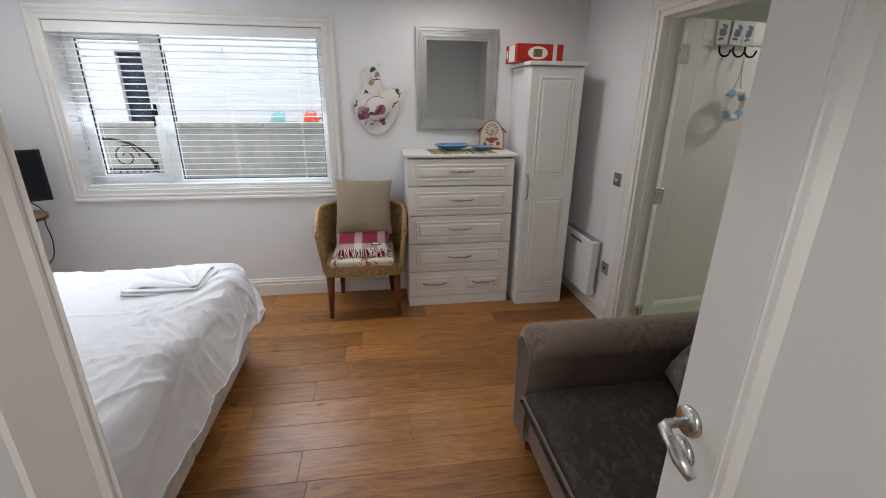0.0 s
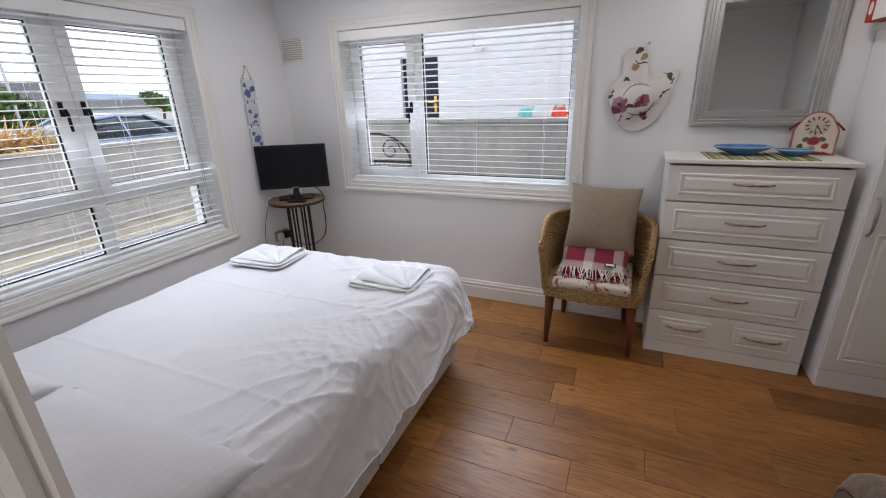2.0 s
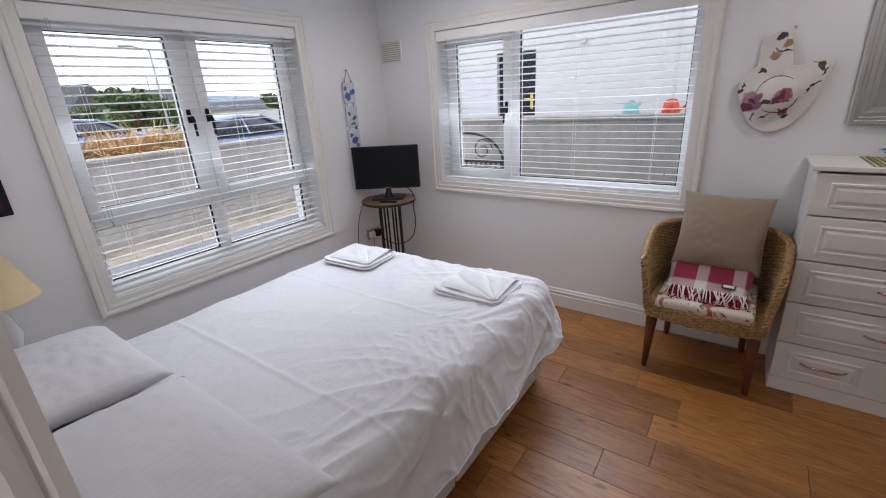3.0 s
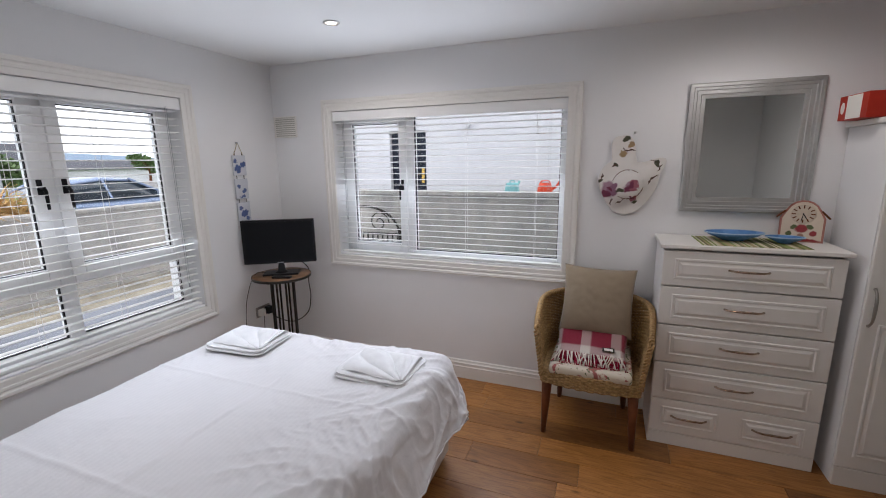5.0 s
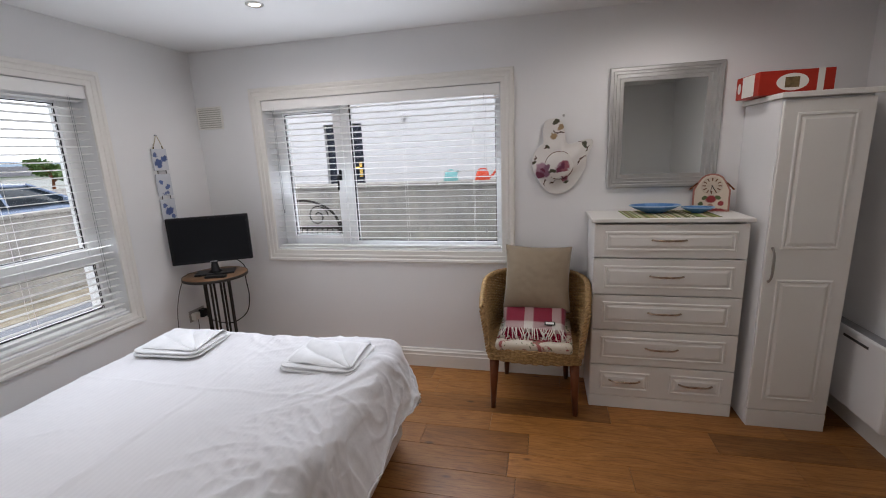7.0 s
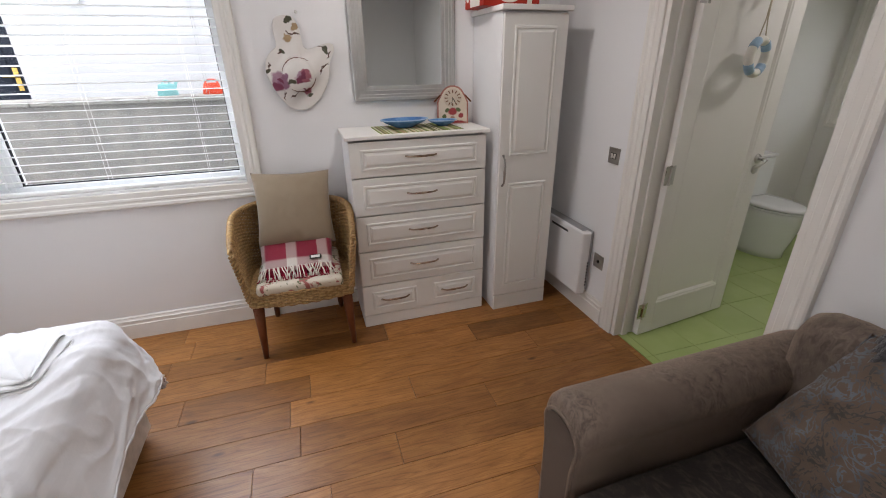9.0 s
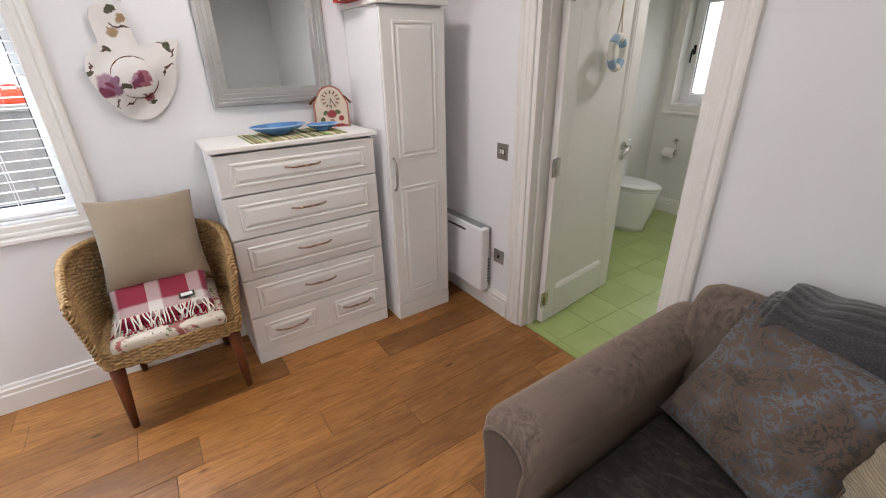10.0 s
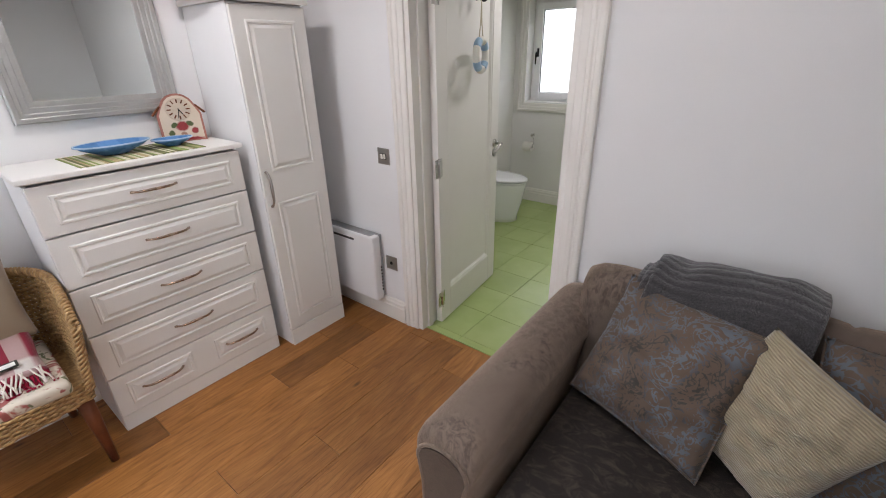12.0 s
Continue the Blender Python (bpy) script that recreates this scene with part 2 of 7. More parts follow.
def damask():
    """Brown cloth with a woven scroll of thin silvery-blue and dark lines and small filled leaves."""
    m, nt, bs = nodes_of("damask_weave")
    v = coords(nt)
    a = noise_at(nt, v, 11, 2.0, 0.5, 2.6)
    leaf = noise_at(nt, v, 24, 2, 0.5, 3.2)
    b = noise_at(nt, v, 4.5, 1.5, 0.5, 0.8)
    fine = noise_at(nt, v, 500, 2)
    line = ramp(nt, a, [(0.445, (0, 0, 0)), (0.46, (1, 1, 1)), (0.50, (1, 1, 1)), (0.515, (0, 0, 0))])
    fill = ramp(nt, leaf, [(0.575, (0, 0, 0)), (0.59, (1, 1, 1))])
    mask = mixed(nt, 1.0, line, fill, "LIGHTEN")
    where = ramp(nt, b, [(0.42, (0, 0, 0)), (0.52, (1, 1, 1))])
    thread = mixed(nt, where, (0.040, 0.032, 0.027), (0.105, 0.122, 0.148))
    col = mixed(nt, mask, (0.118, 0.082, 0.058), thread)
    nt.links.new(col, bs.inputs["Base Color"])
    nt.links.new(ramp(nt, mask, [(0, (0.8,) * 3), (1, (0.42,) * 3)]), bs.inputs["Roughness"])
    bs.inputs["Sheen Weight"].default_value = 0.1
    bumped(nt, bs, mixed(nt, 0.5, mask, fine), 0.35, 0.003)
    return m


DAMASK = damask()


def corduroy():
    m, nt, bs = nodes_of("beige_corduroy")
    v = coords(nt)
    w = node(nt, "ShaderNodeTexWave", Scale=46.0, Distortion=0.5, Detail=1.0)
    w.bands_direction = "Y"
    nt.links.new(v, w.inputs["Vector"])
    n = noise_at(nt, v, 8, 4)
    col = ramp(nt, w.outputs["Fac"], [(0.1, (0.26, 0.21, 0.135)), (0.6, (0.43, 0.36, 0.245))])
    col = mixed(nt, 0.3, col, ramp(nt, n, [(0.3, (0.3, 0.25, 0.16)), (0.7, (0.5, 0.43, 0.3))]))
    nt.links.new(col, bs.inputs["Base Color"])
    bs.inputs["Roughness"].default_value = 0.9
    bs.inputs["Sheen Weight"].default_value = 0.4
    bumped(nt, bs, w.outputs["Fac"], 0.5, 0.004)
    return m


CORD = corduroy()


def chenille():
    m, nt, bs = nodes_of("charcoal_chenille")
    v = coords(nt, (1, 1, 1))
    n = noise_at(nt, coords(nt, (60, 220, 220)), 1.0, 3, 0.7)
    b = noise_at(nt, v, 9, 4)
    col = ramp(nt, n, [(0.36, (0.014, 0.014, 0.016)), (0.64, (0.085, 0.080, 0.086))])
    col = mixed(nt, 0.3, col, ramp(nt, b, [(0.3, (0.02, 0.02, 0.022)), (0.7, (0.06, 0.057, 0.062))]))
    nt.links.new(col, bs.inputs["Base Color"])
    bs.inputs["Roughness"].default_value = 0.95
    bs.inputs["Sheen Weight"].default_value = 0.5
    bumped(nt, bs, n, 0.9, 0.006)
    return m


CHENILLE = chenille()


def linen(name, colour, stripes=0.0):
    m, nt, bs = nodes_of(name)
    v = coords(nt)
    n1, n2 = noise_at(nt, v, 3, 4), noise_at(nt, v, 26, 5, 0.6, 0.4)
    col = ramp(nt, n1, [(0.3, tuple(c * 0.96 for c in colour)), (0.7, colour)])
    nt.links.new(col, bs.inputs["Base Color"])
    bs.inputs["Roughness"].default_value = 0.85
    bs.inputs["Sheen Weight"].default_value = 0.15
    height = n2
    if stripes:
        w = node(nt, "ShaderNodeTexWave", Scale=stripes, Distortion=0.6, Detail=1.0)
        w.bands_direction = "X"
        nt.links.new(v, w.inputs["Vector"])
        nt.links.new(ramp(nt, w.outputs["Fac"], [(0.4, (0.62,) * 3), (0.6, (0.9,) * 3)]), bs.inputs["Roughness"])
        tone = ramp(nt, w.outputs["Fac"], [(0.4, (0.965,) * 3), (0.6, (1.0,) * 3)])
        nt.links.new(mixed(nt, 1.0, col, tone, "MULTIPLY"), bs.inputs["Base Color"])
        height = mixed(nt, 0.12, n2, w.outputs["Fac"])
    bumped(nt, bs, height, 0.2, 0.012)
    return m


SHEET = linen("white_cotton_satin", (0.72, 0.71, 0.715), 14.0)
TOWEL = plain("white_terry", (0.80, 0.80, 0.80), 0.95, vary=0.06, broad=20, fine=420, bump=0.5, sheen=0.4)
DIVAN = plain("pale_damask_ticking", (0.62, 0.58, 0.54), 0.7, vary=0.16, broad=26, fine=200, bump=0.15)


def wicker_mat():
    m, nt, bs = nodes_of("honey_wicker")
    v = coords(nt)
    n, b = noise_at(nt, v, 60, 3), noise_at(nt, v, 5, 3)
    isl = nt.nodes.new("ShaderNodeNewGeometry")
    col = ramp(nt, n, [(0.3, (0.27, 0.15, 0.055)), (0.68, (0.60, 0.40, 0.175))])
    col = mixed(nt, 0.4, col, ramp(nt, isl.outputs["Random Per Island"], [(0, (0.65, 0.6, 0.52)), (1, (1.1, 1.08, 1.05))]), "MULTIPLY")
    col = mixed(nt, 0.3, col, ramp(nt, b, [(0.3, (0.6, 0.5, 0.4)), (0.7, (1.1, 1.1, 1.1))]), "MULTIPLY")
    nt.links.new(col, bs.inputs["Base Color"])
    bs.inputs["Roughness"].default_value = 0.5
    bumped(nt, bs, n, 0.2, 0.003)
    return m


WICKER = wicker_mat()


def spotted(name, ground, spots, rough=0.7, edge=0.35, axes="XZ", wob=0.02, grain=24.0):
    """A printed cloth: soft-edged patches (u, v, radius, stretch, colour) on a ground colour."""
    m, nt, bs = nodes_of(name)
    tc = nt.nodes.new("ShaderNodeTexCoord")
    nz = node(nt, "ShaderNodeTexNoise", Scale=grain, Detail=4.0)
    nt.links.new(tc.outputs["Object"], nz.inputs["Vector"])
    sub = nt.nodes.new("ShaderNodeVectorMath")
    sub.operation = "MULTIPLY_ADD"
    nt.links.new(nz.outputs["Color"], sub.inputs[0])
    sub.inputs[1].default_value = (wob * 2,) * 3
    add = nt.nodes.new("ShaderNodeVectorMath")
    add.operation = "ADD"
    nt.links.new(tc.outputs["Object"], add.inputs[0])
    add.inputs[1].default_value = (-wob,) * 3
    nt.links.new(add.outputs[0], sub.inputs[2])
    v = sub.outputs[0]
    col = mixed(nt, 0.15, ground, ramp(nt, nz.outputs["Fac"], [(0.3, tuple(c * 0.8 for c in ground)), (0.7, ground)]))
    for u, w, r, stretch, turn, c in spots:
        mp = nt.nodes.new("ShaderNodeMapping")
        mp.vector_type = "TEXTURE"
        if axes == "XZ":
            mp.inputs["Location"].default_value = (u, 0, w)
            mp.inputs["Rotation"].default_value = (0, radians(-turn), 0)
            mp.inputs["Scale"].default_value = (r * stretch, 1000, r)
        elif axes == "YZ":
            mp.inputs["Location"].default_value = (0, u, w)
            mp.inputs["Rotation"].default_value = (radians(turn), 0, 0)
            mp.inputs["Scale"].default_value = (1000, r * stretch, r)
        else:
            mp.inputs["Location"].default_value = (u, w, 0)
            mp.inputs["Rotation"].default_value = (0, 0, radians(turn))
            mp.inputs["Scale"].default_value = (r * stretch, r, 1000)
        nt.links.new(v, mp.inputs["Vector"])
        ln = nt.nodes.new("ShaderNodeVectorMath")
        ln.operation = "LENGTH"
        nt.links.new(mp.outputs[0], ln.inputs[0])
        msk = ramp(nt, ln.outputs["Value"], [(1 - edge, (1, 1, 1)), (1.0, (0, 0, 0))])
        dark = tuple(x * 0.55 for x in c)
        col = mixed(nt, msk, col, mixed(nt, nz.outputs["Fac"], dark, c))
    nt.links.new(col, bs.inputs["Base Color"])
    bs.inputs["Roughness"].default_value = rough
    bumped(nt, bs, nz.outputs["Fac"], 0.05, 0.003)
    return m


def floral():
    m, nt, bs = nodes_of("rose_print_cotton")
    v = coords(nt)
    a, b = noise_at(nt, v, 14, 3, 0.5, 1.0), noise_at(nt, v, 17, 3, 0.5, 1.6)
    col = mixed(nt, ramp(nt, a, [(0.56, (0, 0, 0)), (0.62, (1, 1, 1))]), (0.62, 0.55, 0.44), (0.34, 0.10, 0.085))
    col = mixed(nt, ramp(nt, b, [(0.59, (0, 0, 0)), (0.64, (1, 1, 1))]), col, (0.16, 0.17, 0.09))
    nt.links.new(col, bs.inputs["Base Color"])
    bs.inputs["Roughness"].default_value = 0.85
    bumped(nt, bs, noise_at(nt, v, 300, 2), 0.2, 0.003)
    return m


FLORAL = floral()


def checked():
    m, nt, bs = nodes_of("red_check_wool")
    v = coords(nt)
    sep = nt.nodes.new("ShaderNodeSeparateXYZ")
    nt.links.new(v, sep.inputs[0])

    def stripe(out, period, shift):
        a = nt.nodes.new("ShaderNodeMath")
        a.operation = "MULTIPLY_ADD"
        a.inputs[1].default_value, a.inputs[2].default_value = 1 / period, shift
        nt.links.new(out, a.inputs[0])
        f = nt.nodes.new("ShaderNodeMath")
        f.operation = "FRACT"
        nt.links.new(a.outputs[0], f.inputs[0])
        return ramp(nt, f.outputs[0], [(0.30, (0, 0, 0)), (0.36, (1, 1, 1))])

    sx, sy = stripe(sep.outputs[0], 0.17, 0.35), stripe(sep.outputs[1], 0.17, 0.62)
    col = mixed(nt, 0.5, mixed(nt, sx, (0.66, 0.60, 0.54), (0.26, 0.012, 0.035)), mixed(nt, sy, (0.66, 0.60, 0.54), (0.26, 0.012, 0.035)))
    fine = noise_at(nt, v, 600, 2)
    col = mixed(nt, 0.25, col, ramp(nt, fine, [(0.3, (0.6, 0.6, 0.6)), (0.7, (1.1, 1.1, 1.1))]), "MULTIPLY")
    nt.links.new(col, bs.inputs["Base Color"])
    bs.inputs["Roughness"].default_value = 0.95
    bs.inputs["Sheen Weight"].default_value = 0.4
    bumped(nt, bs, fine, 0.3, 0.003)
    return m


CHECK = checked()
FRINGE_W = plain("cream_wool_yarn", (0.70, 0.62, 0.55), 0.95, vary=0.1, fine=400, bump=0.2)
FRINGE_R = plain("crimson_wool_yarn", (0.27, 0.012, 0.035), 0.95, vary=0.15, fine=400, bump=0.2)


def glass_mat(name, rough=0.0, tint=(1, 1, 1)):
    m, nt, bs = nodes_of(name)
    bs.inputs["Base Color"].default_value = rgb(tint)
    bs.inputs["Transmission Weight"].default_value = 1.0
    bs.inputs["Roughness"].default_value = rough
    bs.inputs["IOR"].default_value = 1.45
    return m


def thin_glass(name):
    """A clear pane: light goes straight through, with a faint mirror gloss."""
    m, nt, bs = nodes_of(name)
    clear = nt.nodes.new("ShaderNodeBsdfTransparent")
    clear.inputs["Color"].default_value = (0.96, 0.98, 0.97, 1)
    shine = nt.nodes.new("ShaderNodeBsdfGlossy")
    shine.inputs["Roughness"].default_value = 0.01
    fres = node(nt, "ShaderNodeFresnel", IOR=1.3)
    mix = nt.nodes.new("ShaderNodeMixShader")
    nt.links.new(fres.outputs[0], mix.inputs[0])
    nt.links.new(clear.outputs[0], mix.inputs[1])
    nt.links.new(shine.outputs[0], mix.inputs[2])
    nt.links.new(mix.outputs[0], nt.nodes["Material Output"].inputs["Surface"])
    nt.nodes.remove(bs)
    return m


GLASS = thin_glass("clear_window_glass")
FROST = glass_mat("frosted_window_glass", 0.5)


def mirror_mat():
    m, nt, bs = nodes_of("silvered_mirror")
    bs.inputs["Base Color"].default_value = (0.88, 0.92, 0.905, 1)
    bs.inputs["Metallic"].default_value = 1.0
    bs.inputs["Roughness"].default_value = 0.015
    return m


MIRROR = mirror_mat()


def stained_block():
    m, nt, bs = nodes_of("weathered_concrete_wall")
    v = coords(nt, (1, 1, 0.6))
    n1, n2, n3 = noise_at(nt, v, 1.6, 5, 0.6), noise_at(nt, v, 9, 5, 0.6), noise_at(nt, v, 60, 3)
    col = ramp(nt, n1, [(0.3, (0.30, 0.29, 0.285)), (0.68, (0.60, 0.565, 0.51))])
    col = mixed(nt, 0.4, col, ramp(nt, n2, [(0.3, (0.24, 0.235, 0.23)), (0.7, (0.58, 0.52, 0.44))]))
    nt.links.new(col, bs.inputs["Base Color"])
    bs.inputs["Roughness"].default_value = 0.92
    bumped(nt, bs, mixed(nt, 0.5, n2, n3), 0.5, 0.01)
    return m


CONCRETE = stained_block()


def leafy(name, a, b):
    m, nt, bs = nodes_of(name)
    isl = nt.nodes.new("ShaderNodeNewGeometry")
    col = ramp(nt, isl.outputs["Random Per Island"], [(0, a), (1, b)])
    nt.links.new(col, bs.inputs["Base Color"])
    bs.inputs["Roughness"].default_value = 0.6
    return m


LEAF = leafy("green_leaves", (0.05, 0.10, 0.022), (0.13, 0.20, 0.065))
FLAX = leafy("dried_flax_leaves", (0.46, 0.24, 0.07), (0.70, 0.50, 0.21))
FLAX_GREEN = leafy("yellow_green_flax", (0.20, 0.24, 0.05), (0.45, 0.40, 0.12))
GRASS = plain("far_grass", (0.09, 0.13, 0.05), 0.95, vary=0.3, broad=0.3, fine=6, bump=0.1)


# ---- mesh helpers ----
def part(name, bm, material, parent=None, label="", smooth=False):
    me = bpy.data.meshes.new(name)
    bm.normal_update()
    bm.to_mesh(me)
    bm.free()
    if smooth:
        me.shade_smooth()
    me.materials.append(material)
    ob = new(name, me)
    if parent is not None:
        ob.parent = parent
    if label:
        ob["label"] = label
    return ob


def thing(name, m, label, category, group=""):
    ob = new(name)
    ob.empty_display_size = 0.1
    ob.matrix_world = m
    return tagged(ob, label, category, group)


def box(bm, x0, x1, y0, y1, z0, z1, bevel=0.0, seg=2, m=None):
    """A block between two corners, with rounded edges."""
    r = bmesh.ops.create_cube(bm, size=1.0)
    vs = r["verts"]
    bmesh.ops.scale(bm, vec=(x1 - x0, y1 - y0, z1 - z0), verts=vs)
    bmesh.ops.translate(bm, vec=((x0 + x1) / 2, (y0 + y1) / 2, (z0 + z1) / 2), verts=vs)
    if m is not None:
        bmesh.ops.transform(bm, matrix=m, verts=vs)
    if bevel:
        es = list({e for v in vs for e in v.link_edges})
        bmesh.ops.bevel(bm, geom=es, offset=bevel, segments=seg, affect="EDGES", profile=0.6)
    return bm


def blk(x0, x1, y0, y1, z0, z1, bevel=0.0, seg=2, m=None):
    return box(bmesh.new(), x0, x1, y0, y1, z0, z1, bevel, seg, m)


def tube(bm, pts, radius, sides=8, closed=False):
    """A round bar along points; radius may be a list."""
    pts = [Vector(p) for p in pts]
    n = len(pts)
    rad = radius if isinstance(radius, (list, tuple)) else [radius] * n
    up = Vector((0, 0, 1))
    rings = []
    side = None
    for i, p in enumerate(pts):
        a = pts[(i - 1) % n] if closed else pts[max(0, i - 1)]
        b = pts[(i + 1) % n] if closed else pts[min(n - 1, i + 1)]
        d = (b - a).normalized()
        if side is None:
            side = d.cross(up)
            if side.length < 1e-3:
                side = d.cross(Vector((1, 0, 0)))
        side = (side - d * side.dot(d)).normalized()
        nor = d.cross(side)
        rings.append([bm.verts.new(p + rad[i] * (math.cos(k * math.tau / sides) * side + math.sin(k * math.tau / sides) * nor)) for k in range(sides)])
    for i in range(n if closed else n - 1):
        r0, r1 = rings[i], rings[(i + 1) % n]
        for k in range(sides):
            bm.faces.new((r0[k], r0[(k + 1) % sides], r1[(k + 1) % sides], r1[k]))
    if not closed:
        bm.faces.new(rings[0][::-1])
        bm.faces.new(rings[-1])
    return bm


def lathe(bm, profile, sides=32, m=None, sx=1.0, sy=1.0):
    """A turned shape from (radius, height) pairs."""
    rings = []
    made = []
    for r, z in profile:
        if r < 1e-5:
            ring = [bm.verts.new((0, 0, z))]
        else:
            ring = [bm.verts.new((sx * r * math.cos(k * math.tau / sides), sy * r * math.sin(k * math.tau / sides), z)) for k in range(sides)]
        rings.append(ring)
        made += ring
    for a, b in zip(rings, rings[1:]):
        for k in range(sides):
            k2 = (k + 1) % sides
            if len(a) == 1 and len(b) > 1:
                bm.faces.new((a[0], b[k2], b[k]))
            elif len(b) == 1 and len(a) > 1:
                bm.faces.new((a[k], a[k2], b[0]))
            elif len(a) > 1:
                bm.faces.new((a[k], a[k2], b[k2], b[k]))
    if m is not None:
        bmesh.ops.transform(bm, matrix=m, verts=made)
    bmesh.ops.recalc_face_normals(bm, faces=bm.faces)
    return bm


def sweep(bm, profile, path, closed=False):
    """A moulding: profile points (out, up) carried along path stations of (origin, out axis, up axis)."""
    rings = [[bm.verts.new(Vector(o) + Vector(a) * u + Vector(b) * w) for u, w in profile] for o, a, b in path]
    n = len(profile)
    for i in range(len(rings) if closed else len(rings) - 1):
        r0, r1 = rings[i], rings[(i + 1) % len(rings)]
        for k in range(n):
            bm.faces.new((r0[k], r0[(k + 1) % n], r1[(k + 1) % n], r1[k]))
    if not closed:
        bm.faces.new(rings[0])
        bm.faces.new(rings[-1][::-1])
    bmesh.ops.recalc_face_normals(bm, faces=bm.faces)
    return bm


def grid(bm, nu, nv, fn):
    vs = [[bm.verts.new(fn(i / nu, j / nv)) for j in range(nv + 1)] for i in range(nu + 1)]
    for i in range(nu):
        for j in range(nv):
            bm.faces.new((vs[i][j], vs[i + 1][j], vs[i + 1][j + 1], vs[i][j + 1]))
    return vs


def pillow_mesh(w, h, t, seed=0, n=26, pinch=0.07, crease=0.012, sag=0.0):
    """A stuffed cushion lying in x and y, with drawn-in sides, pointed corners and creases."""
    bm = bmesh.new()
    o = Vector((seed * 3.1, seed * 1.7, 0))

    def top(s):
        def fn(u, v):
            x, y = 2 * u - 1, 2 * v - 1
            px = x * (1 - pinch * (1 - y * y))
            py = y * (1 - pinch * (1 - x * x))
            k = max(0.0, (1 - abs(x) ** 2.4) * (1 - abs(y) ** 2.4)) ** 0.5
            q = Vector((px * w * 3, py * h * 3, s * 2)) + o
            z = s * t / 2 * k + crease * k ** 0.5 * noise.noise(q * 2.2) + crease * 0.6 * noise.noise(q * 5.0) * k ** 0.3
            z += sag * (x * x + y * y) * 0.5
            return (px * w / 2, py * h / 2, z)
        return fn
    grid(bm, n, n, top(1))
    bot = bmesh.new()
    grid(bot, n, n, top(-1))
    bmesh.ops.reverse_faces(bot, faces=bot.faces)
    tmp = bpy.data.meshes.new("tmp")
    bot.to_mesh(tmp)
    bot.free()
    bm.from_mesh(tmp)
    bpy.data.meshes.remove(tmp)
    bmesh.ops.remove_doubles(bm, verts=bm.verts, dist=0.0015)
    return bm


def edge_loop_tube(w, h, r, pinch):
    """The piped seam round a cushion."""
    pts = []
    for k in range(80):
        s = k / 20
        e = int(s)
        f = 2 * (s - e) - 1
        x, y = [(f, -1), (1, f), (-f, 1), (-1, -f)][e]
        pts.append((x * (1 - pinch * (1 - y * y)) * w / 2, y * (1 - pinch * (1 - x * x)) * h / 2, 0))
    return tube(bmesh.new(), pts, r, 6, True)


def raised_front(x0, x1, z0, z1, panels, thick=0.018, bev=0.004):
    """A door or drawer front in the x-z plane facing -y (front at y = 0), with moulded raised panels."""
    bm = blk(x0, x1, 0.0, thick, z0, z1, bev, 2)
    for px0, px1, pz0, pz1 in panels:
        prof = [(0.0, 0.0), (0.004, 0.005), (0.012, 0.0055), (0.016, 0.0), (0.020, 0.0), (0.034, 0.007), (0.036, 0.007)]
        rings = []
        for u, d in prof:
            rings.append([bm.verts.new((x, -d - 0.0003, z)) for x, z in ((px0 + u, pz0 + u), (px1 - u, pz0 + u), (px1 - u, pz1 - u), (px0 + u, pz1 - u))])
        for a, b in zip(rings, rings[1:]):
            for k in range(4):
                bm.faces.new((a[k], a[(k + 1) % 4], b[(k + 1) % 4], b[k]))
        bm.faces.new(rings[-1])
    return bm


def bow_handle(length, bow=0.026, r=0.005, vertical=False):
    pts, rad = [], []
    for k in range(17):
        s = k / 16 * 2 - 1
        a = s * length / 2
        d = -bow * (1 - abs(s) ** 5)
        pts.append((0, d, a) if vertical else (a, d, 0))
        rad.append(r * (1.35 - 0.5 * abs(s)) if abs(s) < 0.9 else r * 1.3)
    bm = tube(bmesh.new(), pts, rad, 8)
    return bm


# ---- structure ----
XW, XE, YN, ZC = -1.34, 2.945, 3.96, 2.385
YK, XK, YS = 1.107, 0.91, 0.27
WB = (-0.775, 0.968, 0.902, 2.012)
WL = (1.728, 3.13, 0.665, 2.045)
WBATH = (2.85, 3.82, 1.06, 2.02)
XB0, XB1, YB0, YB1 = 3.085, 5.62, 1.7, 3.96
DB = (2.205, 3.05, 2.03)
DH = (1.06, 1.86, 2.03)


def structure(name, bm, material, label, category="wall"):
    return tagged(part(name, bm, material), label, category, kind="structure")


def wall_y(x0, x1, y0, y1, z0, z1, hole=None):
    """A wall along x with one hole (x0, x1, z0, z1)."""
    bm = bmesh.new()
    if not hole:
        return box(bm, x0, x1, y0, y1, z0, z1)
    a, b, c, d = hole
    box(bm, x0, a, y0, y1, z0, z1)
    box(bm, b, x1, y0, y1, z0, z1)
    box(bm, a, b, y0, y1, d, z1)
    if c > z0:
        box(bm, a, b, y0, y1, z0, c)
    return bm


def wall_x(x0, x1, y0, y1, z0, z1, hole=None):
    bm = bmesh.new()
    if not hole:
        return box(bm, x0, x1, y0, y1, z0, z1)
    a, b, c, d = hole
    box(bm, x0, x1, y0, a, z0, z1)
    box(bm, x0, x1, b, y1, z0, z1)
    box(bm, x0, x1, a, b, d, z1)
    if c > z0:
        box(bm, x0, x1, a, b, z0, c)
    return bm


